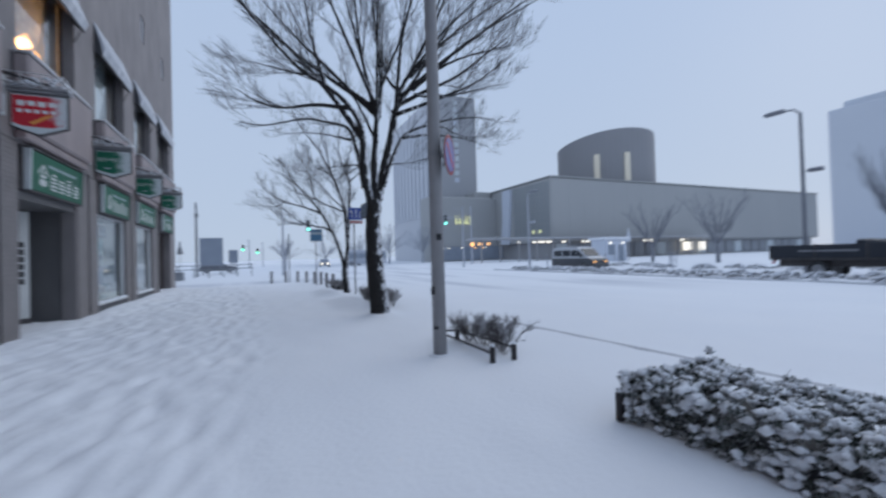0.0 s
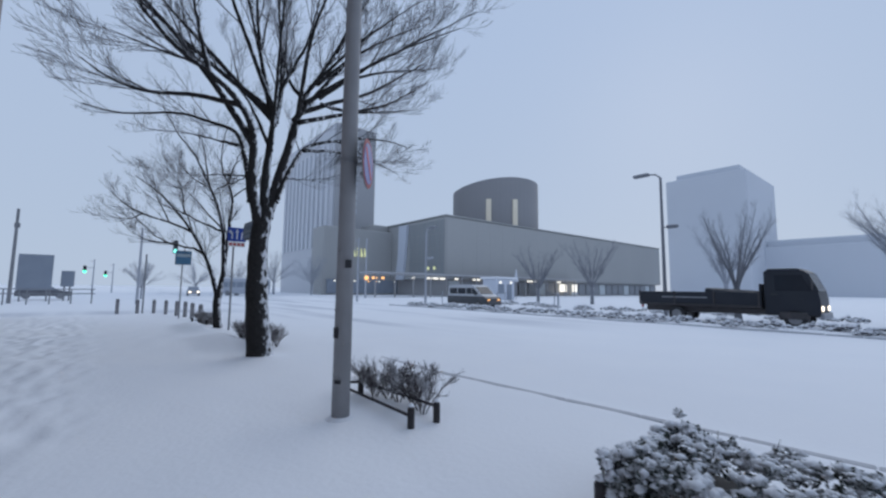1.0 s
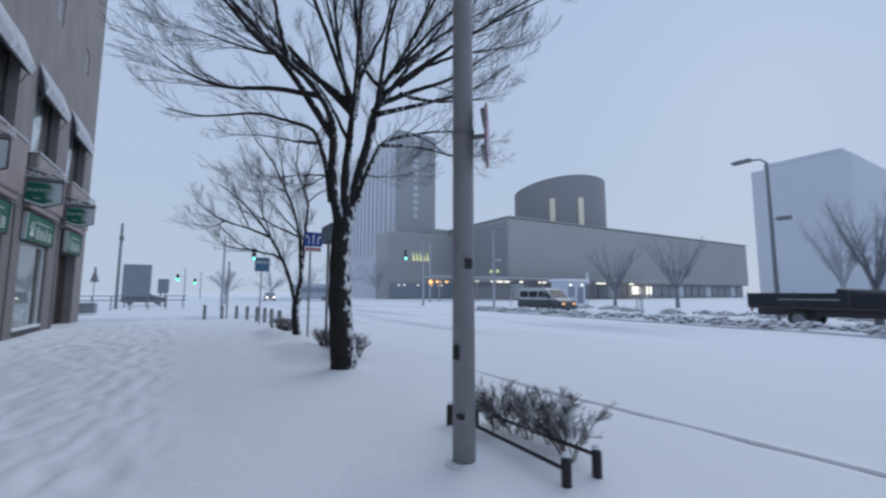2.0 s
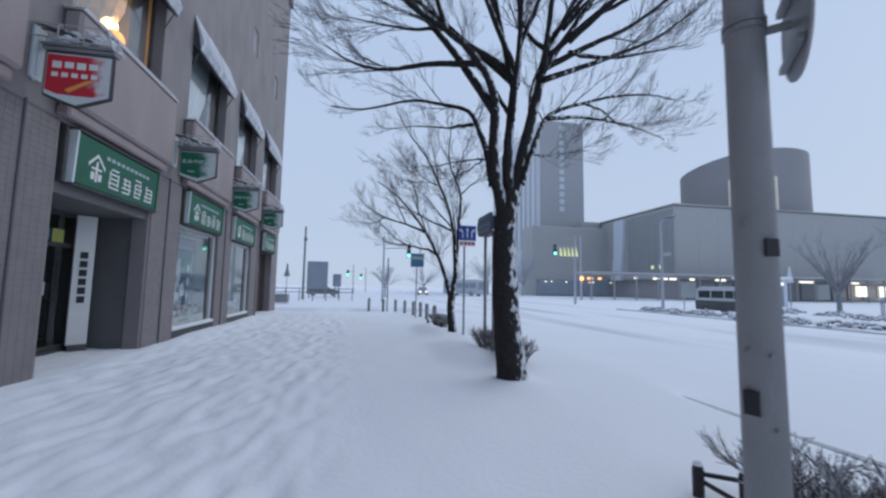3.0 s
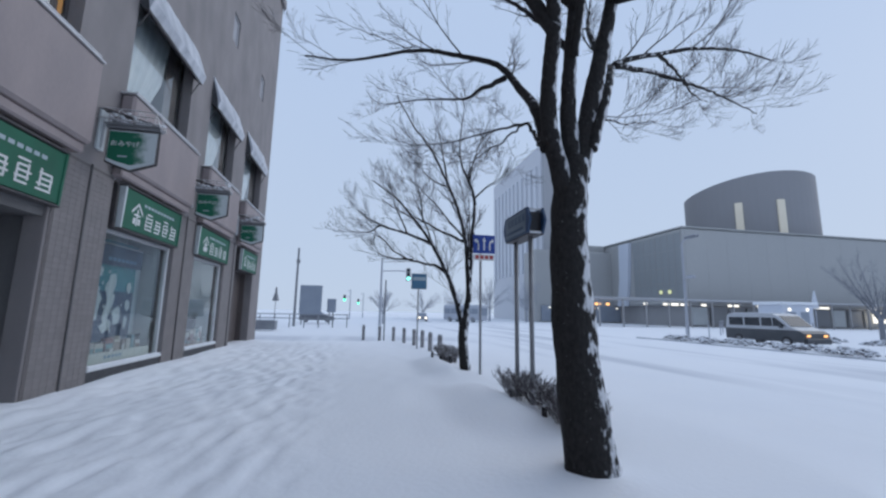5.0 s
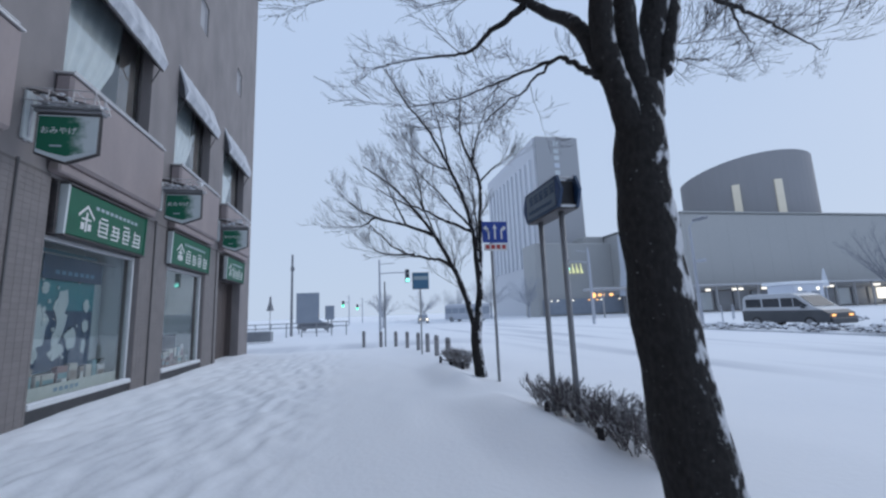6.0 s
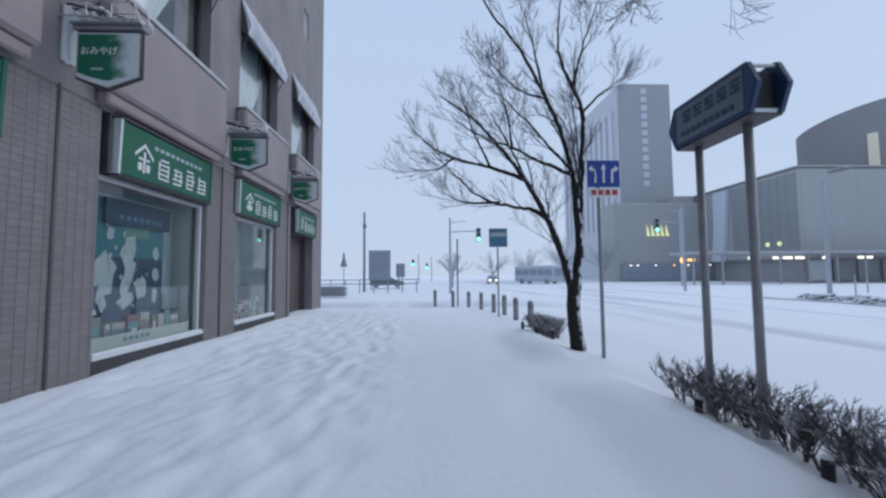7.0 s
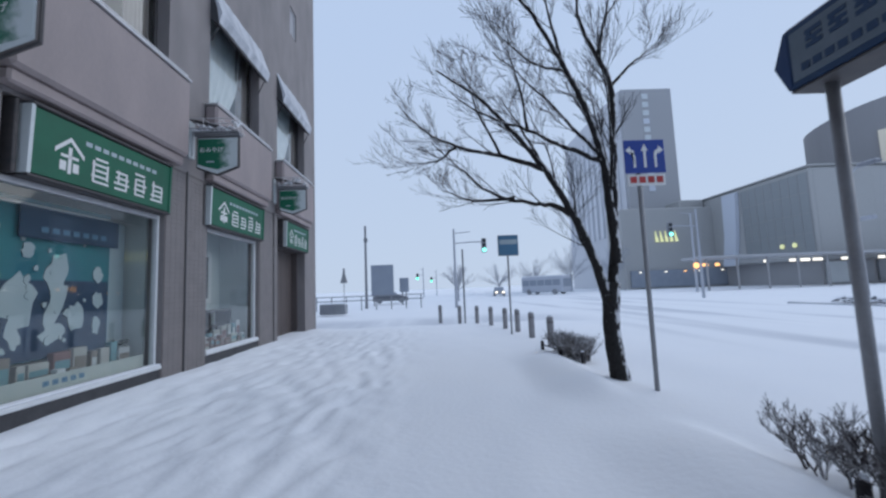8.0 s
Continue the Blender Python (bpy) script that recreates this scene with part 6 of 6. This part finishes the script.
def bollard(x, y):
    b = thing("bollard", (x, y, 0), "short grey stone bollard with a snow cap", "bollard", "bollards at the corner")
    part("shaft", Mesh().tube([(x, y, -0.2), (x, y, 0.68), (x, y, 0.72)], [0.085, 0.085, 0.07], 14), BOLLARD, b, smooth=False)
    part("groove", Mesh().tube([(x, y, 0.58), (x, y, 0.60)], 0.089, 14), IRON, b)
    part("snow_cap", Mesh().tube([(x, y, 0.722), (x, y, 0.755), (x, y, 0.77)], [0.075, 0.06, 0.02], 12), SNOW_CAP, b)
    return b


b0 = bollard(3.42, 20.98)
for x, y in ((3.37, 22.75), (3.33, 24.57), (3.1, 25.64), (2.78, 27.03), (2.35, 28.18), (1.68, 29.14), (0.84, 30.42)):
    copy_thing(b0, pose(x, y, 0))
tp = thing("thin_post", (1.88, 28.6, 0), "thin dark post among the bollards", "post")
part("shaft", Mesh().tube([(1.88, 28.6, -0.2), (1.88, 28.6, 3.15)], 0.04, 8), FARPOLE, tp)
part("cap", Mesh().tube([(1.88, 28.6, 3.152), (1.88, 28.6, 3.19)], [0.05, 0.03], 8), FARPOLE, tp)


# ---- signals and lamps ----
def signal_mast(at, h, arm, head_z, label, mt, light):
    x, y = at
    s = thing("traffic_signal", (x, y, -0.1), label, "traffic light", "traffic signals")
    part("mast", Mesh().tube([(x, y, -0.3), (x, y, h)], [0.13, 0.08], 10), mt, s)
    part("arm", Mesh().tube([(x, y, head_z + 0.25), (x + arm * 0.6, y, head_z + 0.32), (x + arm, y, head_z + 0.3)], 0.05, 7), mt, s)
    part("upper_arm", Mesh().tube([(x, y, h - 0.4), (x + arm * 0.55, y, h - 0.3)], 0.035, 6), mt, s)
    hd = part("head", Mesh().box(x + arm - 0.2, x + arm + 0.2, y - 0.2, y + 0.1, head_z - 0.6, head_z + 0.6, 0.06), FARPOLE, s)
    for i, z in enumerate((0.4, 0.0, -0.4)):
        part("lens", Mesh().tube([(x + arm, y - 0.21, head_z + z), (x + arm, y - 0.28, head_z + z)], 0.15 if y < 60 else 0.26, 12), light if i == 2 else CARGLASS, hd)
    return s


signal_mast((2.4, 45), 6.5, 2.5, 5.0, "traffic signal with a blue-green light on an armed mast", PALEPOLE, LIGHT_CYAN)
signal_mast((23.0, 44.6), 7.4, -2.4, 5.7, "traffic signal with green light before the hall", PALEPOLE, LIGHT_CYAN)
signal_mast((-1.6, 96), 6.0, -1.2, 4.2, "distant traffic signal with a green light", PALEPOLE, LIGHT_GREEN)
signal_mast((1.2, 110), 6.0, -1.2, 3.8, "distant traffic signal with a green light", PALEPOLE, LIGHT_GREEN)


def street_lamp(at, h, reach, label, mt=STEEL):
    x, y = at
    s = thing("street_lamp", (x, y, 0), label, "street lamp", "street lamps")
    part("pole", Mesh().tube([(x, y, -0.3), (x, y, h * 0.5), (x, y, h)], [0.13, 0.1, 0.08], 10), mt, s)
    part("arm", Mesh().tube([(x, y, h), (x - 0.2, y + reach * 0.3, h + 0.22), (x - 0.2, y + reach, h + 0.3)], 0.05, 8), mt, s)
    part("lamp_head", Mesh().box(x - 0.42, x + 0.02, y + reach - 0.1, y + reach + 0.95, h + 0.22, h + 0.42, 0.08), FARTWIG, s, "shallow lamp head")
    part("side_box", Mesh().box(x - 0.1, x + 0.2, y - 0.9, y - 0.25, h * 0.62, h * 0.62 + 0.22, 0.04), mt, s)
    part("side_arm", Mesh().tube([(x, y, h * 0.63), (x, y - 0.6, h * 0.63)], 0.03, 6), mt, s)


street_lamp((27.6, 12.3), 8.8, 0.7, "tall grey street lamp in the snowy square", FARTWIG)
street_lamp((23.8, 32.4), 6.9, -1.6, "pale street lamp at the end of the median", PALEPOLE)

# far left: pole, board, guard rail, parked car
fp = thing("utility_pole", (-5.85, 50, 0), "tall dark pole at the far corner", "pole")
part("shaft", Mesh().tube([(-5.85, 50, -0.3), (-5.85, 50, 7.8)], [0.14, 0.1], 10), FARPOLE, fp)
part("fitting", Mesh().box(-6.0, -5.65, 49.9, 50.1, 6.2, 6.6, 0.03), FARPOLE, fp)
for x0, x1, z0, z1, y, lab in ((-6.15, -3.75, 0.95, 4.3, 55, "large blank blue-grey board on posts"), (-3.2, -2.2, 1.3, 2.85, 56, "small blue-grey board on posts")):
    b = thing("billboard", ((x0 + x1) / 2, y, 0), lab, "billboard", "far boards")
    part("board", Mesh().box(x0, x1, y, y + 0.25, z0, z1, 0.04), FARBOARD, b)
    for xx in (x0 + 0.3, x1 - 0.3):
        part("leg", Mesh().tube([(xx, y + 0.12, -0.3), (xx, y + 0.12, z0)], 0.07, 6), FARPOLE, b)
gr = thing("guard_rail", (-6, 46, 0), "grey two-bar guard rail along the far pavement", "rail")
for i in range(9):
    part("post", Mesh().tube([(-11 + i * 1.3, 47, -0.2), (-11 + i * 1.3, 47, 1.15)], 0.05, 6), FARPOLE, gr)
for z in (0.75, 1.12):
    part("bar", Mesh().tube([(-11.2, 47, z), (-0.4, 47, z)], 0.04, 6), FARPOLE, gr)
pb = thing("planter_box", (-6.3, 40, 0), "low grey slatted planter box beside the corner", "planter")
for i in range(9):
    part("slat", Mesh().box(-7.4 + i * 0.2, -7.24 + i * 0.2, 39.6, 39.66, 0.05, 0.68, 0.01), FARCAR, pb)
part("body", Mesh().box(-7.42, -5.62, 39.67, 40.4, 0.0, 0.66, 0.03), FARCAR, pb)
part("snow_top", Mesh().box(-7.42, -5.62, 39.62, 40.4, 0.664, 0.78, 0.05), SNOW_CAP, pb)
mk = thing("marker_post", (-6.1, 41.5, 0), "slim post with a dark conical marker", "post")
part("post", Mesh().tube([(-6.1, 41.5, -0.2), (-6.1, 41.5, 3.3)], 0.03, 6), FARPOLE, mk)
part("cone", Mesh().tube([(-6.1, 41.5, 2.2), (-6.1, 41.5, 2.3), (-6.1, 41.5, 2.85), (-6.1, 41.5, 3.3)], [0.26, 0.26, 0.1, 0.06], 8), FARPOLE, mk)


# ---- vehicles ----
def wheel(parent, x, y, z, r, w):
    t = part("tyre", Mesh().tube([(x - w / 2, y, z), (x - w / 2 + 0.03, y, z), (x + w / 2 - 0.03, y, z), (x + w / 2, y, z)], [r - 0.03, r, r, r - 0.03], 18), TYRE, parent)
    part("rim", Mesh().tube([(x - w / 2 - 0.012, y, z), (x + w / 2 + 0.012, y, z)], r * 0.58, 12), STEEL, t)


def flat_truck(x, y, z):
    """A flat-bed lorry whose cab points to -y; x: the side that the camera sees."""
    t = thing("flatbed_truck", (x + 1.1, y, z), "dark flatbed truck with drop sides, dusted with snow", "truck")
    part("chassis", Mesh().box(x + 0.35, x + 1.85, y - 7.6, y - 0.2, z + 0.55, z + 0.85, 0.03), IRON, t)
    for i in range(3):
        part("drop_side", Mesh().box(x, x + 0.06, y - 5.5 + i * 1.85, y - 3.72 + i * 1.85, z + 0.98, z + 1.6, 0.02), TRUCK, t)
        part("drop_side", Mesh().box(x + 2.16, x + 2.22, y - 5.5 + i * 1.85, y - 3.72 + i * 1.85, z + 0.98, z + 1.6, 0.02), TRUCK, t)
    for i in range(4):
        part("stake", Mesh().box(x - 0.012, x + 0.07, y - 5.56 + i * 1.85, y - 5.5 + i * 1.85, z + 0.9, z + 1.64, 0.01), IRON, t)
    part("tail_board", Mesh().box(x + 0.07, x + 2.15, y - 0.05, y + 0.01, z + 0.98, z + 1.6, 0.02), TRUCK, t)
    part("head_board", Mesh().box(x + 0.07, x + 2.15, y - 5.62, y - 5.54, z + 0.98, z + 2.0, 0.02), TRUCK, t)
    part("bed", Mesh().box(x + 0.02, x + 2.2, y - 5.6, y, z + 0.86, z + 0.975, 0.02), IRON, t)
    part("bed_snow", Mesh().box(x + 0.09, x + 2.13, y - 5.5, y - 0.08, z + 0.98, z + 1.25, 0.08), SNOW_CAP, t, "snow lying in the bed")
    part("side_stripe", Mesh().box(x - 0.006, x - 0.002, y - 3.4, y - 1.2, z + 1.28, z + 1.34), FARCAR, t, "pale marking")
    for i in range(3):
        part("load", Mesh().tube([(x + 0.5 + i * 0.5, y - 5.2, z + 1.4 + 0.06 * i), (x + 0.5 + i * 0.5, y - 3.2, z + 1.66)], 0.16, 8), TRUCK, t)
    cab = part("cab", Mesh().extrude([(y - 5.75, z + 0.62), (y - 5.75, z + 2.55), (y - 5.95, z + 2.68), (y - 7.05, z + 2.66), (y - 7.3, z + 2.5), (y - 7.62, z + 1.65), (y - 7.68, z + 1.3), (y - 7.68, z + 0.62)], 0, x + 0.06, x + 2.14), TRUCK, t)
    part("side_window", Mesh().extrude([(y - 6.15, z + 1.68), (y - 6.15, z + 2.4), (y - 7.12, z + 2.4), (y - 7.42, z + 1.68)], 0, x + 0.05, x + 0.0565), CARGLASS, cab)
    part("windscreen", Mesh().quad((x + 0.16, y - 7.645, z + 1.68), (x + 2.04, y - 7.645, z + 1.68), (x + 2.04, y - 7.33, z + 2.48), (x + 0.16, y - 7.33, z + 2.48)), CARGLASS, cab)
    part("door_handle", Mesh().box(x + 0.03, x + 0.056, y - 6.2, y - 6.0, z + 1.5, z + 1.54), IRON, cab)
    part("roof_snow", Mesh().box(x + 0.15, x + 2.05, y - 6.95, y - 5.9, z + 2.685, z + 2.73, 0.02), SNOW_CAP, cab)
    part("bumper", Mesh().box(x + 0.02, x + 2.18, y - 7.78, y - 7.66, z + 0.45, z + 0.72, 0.03), FARCAR, t)
    for xx in (x + 0.35, x + 1.85):
        part("headlight", Mesh().tube([(xx, y - 7.68, z + 0.92), (xx, y - 7.73, z + 0.92)], 0.11, 10), HEADLIGHT, t)
        part("tail_light", Mesh().box(xx - 0.12, xx + 0.12, y + 0.012, y + 0.04, z + 0.7, z + 0.85), RED, t)
    part("mirror", Mesh().box(x - 0.22, x - 0.08, y - 7.5, y - 7.44, z + 1.75, z + 2.15, 0.02), IRON, t)
    part("mirror_arm", Mesh().tube([(x + 0.08, y - 7.45, z + 2.1), (x - 0.12, y - 7.47, z + 2.05)], 0.015, 5), IRON, t)
    part("front_guard", Mesh().box(x + 0.02, x + 0.3, y - 7.3, y - 6.2, z + 0.35, z + 0.8, 0.1), IRON, t)
    for yy in (-6.8, -1.9):
        for xx in (x + 0.2, x + 2.0):
            wheel(t, xx, y + yy, z + 0.42, 0.42, 0.28)
    return t


flat_truck(24.0, 12.2, -0.12)


def minivan(x, y, z):
    """A tall van, two-tone; it points to -y."""
    v = thing("minivan", (x + 0.9, y, z), "two-tone van, silver above and dark below, with snow on it", "van")
    low = [(y, z + 0.35), (y + 0.02, z + 1.0), (y - 4.6, z + 1.0), (y - 4.85, z + 0.85), (y - 4.88, z + 0.35)]
    up = [(y + 0.02, z + 1.004), (y - 0.1, z + 1.8), (y - 0.3, z + 1.92), (y - 3.1, z + 1.92), (y - 3.4, z + 1.82), (y - 4.15, z + 1.18), (y - 4.6, z + 1.004)]
    part("lower_body", Mesh().extrude(low, 0, x, x + 1.75), VAND, v)
    body = part("upper_body", Mesh().extrude(up, 0, x + 0.05, x + 1.7), VANW, v, "silver upper body")
    for a, b in ((-0.25, -1.25), (-1.35, -2.35), (-2.45, -3.1)):
        part("side_window", Mesh().box(x + 0.042, x + 0.048, y + b, y + a, z + 1.2, z + 1.7), CARGLASS, body)
    part("quarter_window", Mesh().extrude([(y - 3.15, z + 1.2), (y - 3.15, z + 1.7), (y - 3.3, z + 1.7), (y - 3.9, z + 1.22)], 0, x + 0.042, x + 0.048), CARGLASS, body)
    part("windscreen", Mesh().quad((x + 0.15, y - 4.14, z + 1.22), (x + 1.6, y - 4.14, z + 1.22), (x + 1.6, y - 3.46, z + 1.80), (x + 0.15, y - 3.46, z + 1.80)), CARGLASS, body)
    part("rear_window", Mesh().box(x + 0.2, x + 1.55, y - 0.02, y + 0.012, z + 1.15, z + 1.65), CARGLASS, body)
    part("roof_snow", Mesh().box(x + 0.15, x + 1.6, y - 3.0, y - 0.35, z + 1.924, z + 1.98, 0.025), SNOW_CAP, body)
    for xx in (x + 0.3, x + 1.45):
        part("headlight", Mesh().box(xx - 0.12, xx + 0.12, y - 4.9, y - 4.86, z + 0.68, z + 0.78, 0.01), LIGHT_AMBER, v)
        part("tail_light", Mesh().box(xx - 0.1, xx + 0.1, y + 0.022, y + 0.05, z + 0.8, z + 0.99, 0.01), RED, v)
    part("bumper", Mesh().box(x + 0.03, x + 1.72, y - 4.98, y - 4.885, z + 0.3, z + 0.6, 0.04), VAND, v)
    for yy in (-0.9, -3.9):
        for xx in (x + 0.1, x + 1.65):
            wheel(v, xx, y + yy, z + 0.34, 0.34, 0.22)
    part("mirror", Mesh().box(x - 0.16, x + 0.02, y - 3.75, y - 3.6, z + 1.12, z + 1.3, 0.03), VAND, v)


minivan(24.2, 29.6, -0.12)


def far_car(x, y, z, turn, label, lights=False, long=4.4, paint=FARCAR):
    c = thing("car", (x, y, z), label, "car", "far cars")
    m = pose(x, y, z, 0, 0, turn)

    def ex(outline, a, b):
        e = Mesh().extrude(outline, 1, a, b)
        e.v = [tuple(m @ Vector(p)) for p in e.v]
        return e
    h = long / 2
    part("body", ex([(-h, 0.3), (-h, 0.8), (-h * 0.9, 0.92), (h * 0.55, 0.9), (h * 0.97, 0.75), (h, 0.3)], -0.85, 0.85), paint, c)
    part("cabin", ex([(-h * 0.85, 0.921), (-h * 0.65, 1.45), (h * 0.15, 1.45), (h * 0.5, 0.905)], -0.72, 0.72), FARBOARD, c)
    part("roof_snow", Mesh().box(-h * 0.6, h * 0.1, -0.65, 0.65, 1.454, 1.54, 0.04, turn=m), SNOW_CAP, c)
    for a in (-h * 0.62, h * 0.62):
        for b in (-0.78, 0.78):
            part("wheel", Mesh().tube([tuple(m @ Vector((a, b - 0.1, 0.31))), tuple(m @ Vector((a, b + 0.1, 0.31)))], 0.31, 12), FARPOLE, c)
    if lights:
        for b in (-0.55, 0.55):
            part("headlight", Mesh().box(h, h + 0.05, b - 0.16, b + 0.16, 0.55, 0.75, 0.02, turn=m), HEADLIGHT, c)


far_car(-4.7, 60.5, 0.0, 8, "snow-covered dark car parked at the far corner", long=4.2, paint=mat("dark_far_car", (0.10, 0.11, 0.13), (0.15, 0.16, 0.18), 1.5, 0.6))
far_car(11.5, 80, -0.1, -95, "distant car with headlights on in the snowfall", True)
bus = thing("bus", (19.2, 79, -0.1), "pale bus waiting in the blowing snow", "bus")
bt = pose(19.2, 79, -0.1, 0, 0, -52)
# bus paint paled to stand for the haze in front of it
part("body", Mesh().box(-4.2, 4.2, -1.2, 1.2, 0.35, 2.95, 0.15, turn=bt), mat("haze_pale_bus_paint", (0.46, 0.49, 0.55), (0.42, 0.45, 0.51), 0.5, 0.6), bus)
for i in range(5):
    part("window", Mesh().box(-3.9 + i * 1.55, -2.5 + i * 1.55, -1.212, -1.204, 1.45, 2.4, turn=bt), FARBOARD, bus)
part("windscreen", Mesh().box(4.204, 4.212, -1.05, 1.05, 1.2, 2.5, turn=bt), FARBOARD, bus)
part("roof_snow", Mesh().box(-4.1, 4.1, -1.1, 1.1, 2.955, 3.06, 0.05, turn=bt), SNOW_CAP, bus)
for a in (-2.6, 2.6):
    for b in (-1.1, 1.1):
        part("wheel", Mesh().tube([tuple(bt @ Vector((a, b - 0.15, 0.45))), tuple(bt @ Vector((a, b + 0.15, 0.45)))], 0.45, 12), FARPOLE, bus)

# ---- median and square ----
rnd = random.Random(7)
med = thing("median_kerb", (21.0, 10, -0.1), "snowy stone kerb of the road median", "kerb", kind="structure")
for i in range(46):
    y = -12 + i * 1.0
    part("kerb_stone", Mesh().box(20.75, 20.9, y + 0.01, y + 0.99, -0.25, 0.0 + rnd.uniform(-0.015, 0.01), 0.02), KERB, med)
protos = []
for i in range(4):
    s = thing("median_shrub", (0, 0, 0), "low rounded shrub buried in snow on the median", "shrub", "median shrubs")
    lm, sn = Mesh(), Mesh()
    for j in range(46):
        a, q = rnd.uniform(0, 6.28), math.sqrt(rnd.random())
        x, y = q * 0.62 * math.cos(a), q * 0.78 * math.sin(a)
        z = 0.20 * (1 - q * q) + rnd.uniform(0, 0.08)
        lm.lump((x, y, z), rnd.uniform(0.07, 0.13), rnd, 0.8, 0.4)
        if rnd.random() < 0.3:
            sn.lump((x, y, z + 0.06), rnd.uniform(0.06, 0.12), rnd, 0.45, 0.3)
    tagged(part("leaf", lm, MEDSHRUB, s), kind="stuff")
    tagged(part("snow_lump", sn, SNOW_CAP, s), kind="stuff")
    protos.append(s)
places = [(21.7 + rnd.uniform(-0.3, 0.5), -10 + i * 1.12 + rnd.uniform(-0.3, 0.3)) for i in range(38)]
places += [(29.5 + rnd.uniform(-0.8, 3.0), 4 + i * 1.5 + rnd.uniform(-0.4, 0.4)) for i in range(14)]
places += [(31 + rnd.uniform(-0.8, 3.5), 26 + i * 1.2) for i in range(7)]
for i, (x, y) in enumerate(places):
    m = pose(x, y, snow_height(x, y) - 0.02, 0, 0, rnd.uniform(0, 360))
    if i < 4:
        protos[i].matrix_basis = m
    else:
        copy_thing(protos[i % 4], m)
kiosk = thing("kiosk", (43.5, 41, 0), "small pale lit kiosk on the square", "kiosk")
part("wall", Mesh().box(41.6, 45.4, 40, 42.6, -0.2, 2.9, 0.06), PALEWALL, kiosk)
part("roof", Mesh().box(41.3, 45.7, 39.7, 42.9, 2.904, 3.2, 0.08), SNOW_CAP, kiosk)
part("window", Mesh().box(42.0, 43.2, 39.97, 39.995, 0.9, 2.2), FARBOARD, kiosk)
part("door", Mesh().box(43.8, 44.8, 39.97, 39.995, 0.0, 2.2), FARBOARD, kiosk)
for x in (42.4, 44.6):
    part("lamp", Mesh().tube([(x, 39.9, 2.45), (x, 39.96, 2.45)], 0.16, 10), LIGHT_WHITE, kiosk)
part("sail_sign", Mesh().extrude([(45.6, 2.6), (46.5, 2.6), (46.1, 4.4)], 1, 40.2, 40.35), PALERWALL, kiosk, "white triangular sign")
part("sign_post", Mesh().tube([(46.05, 40.28, -0.2), (46.05, 40.28, 2.6)], 0.06, 6), PALEPOLE, kiosk)
for i in range(9):
    x, y = 27.2 + (i % 3) * 3.4 + rnd.uniform(-0.5, 0.5), 20 + i * 2.4
    p = thing("marker_stake", (x, y, 0), "thin pale snow stake on the square", "post", "snow stakes")
    part("stake", Mesh().tube([(x, y, -0.1), (x, y, 1.25)], 0.05, 6), PALEPOLE, p)
    part("band", Mesh().tube([(x, y, 1.0), (x, y, 1.12)], 0.054, 6), FARPOLE, p)
amb = thing("warning_lamp", (32.5, 60, 0), "amber lamp on a pale pole before the hall", "lamp")
part("pole", Mesh().tube([(32.5, 60, -0.2), (32.5, 60, 9.5)], [0.16, 0.11], 8), PALEPOLE, amb)
part("lamp", Mesh().tube([(32.5, 59.7, 3.1), (32.5, 59.8, 3.1)], 0.35, 10), LIGHT_AMBER, amb)
part("bracket", Mesh().tube([(32.5, 60, 3.1), (32.5, 59.78, 3.1)], 0.06, 6), PALEPOLE, amb)

# ---- pilaster tiles ----
TW, TH = 0.155, 0.096


def tile_mesh():
    t = Mesh().box(0, 0.007, 0.002, TW - 0.002, 0.002, TH - 0.002, 0.002)
    me = bpy.data.meshes.new("tile")
    me.from_pydata(t.v, [], t.f)
    me.materials.append(TILE)
    return me


tile_me = tile_mesh()
for k in (-1, 0, 1, 2):
    a, b = opening(k)[1] + 0.01, opening(k + 1)[0] - 0.01
    pil = thing("pilaster_%d" % (k + 2), (FX, (a + b) / 2, 0), "tiled mauve-grey pilaster between shop bays", "pilaster", kind="structure")
    part("backing", Mesh().box(FX + 0.001, FX + 0.006, a, b, 0.0, 4.08), GROUT, pil, "recessed joints")
    rest = Mesh()
    n = int((b - a) / TW)
    for r in range(int(4.05 / TH)):
        for c in range(n + 1):
            y = a + (b - a - n * TW) / 2 + c * TW
            lo, hi = max(a, y), min(b, y + TW)
            if hi - lo < 0.05:
                continue
            if k == 0 and hi - lo > TW - 0.001 and 0.15 <= r * TH < 3.0:
                o = new("tile", tile_me)
                o.parent = pil
                o.location = Vector((FX + 0.006, y, r * TH)) - Vector(pil.location)
            else:
                rest.box(FX + 0.006, FX + 0.013, lo + 0.002, hi - 0.002, r * TH + 0.002, (r + 1) * TH - 0.002)
    tagged(part("tiles", rest, TILE, pil), kind="stuff")
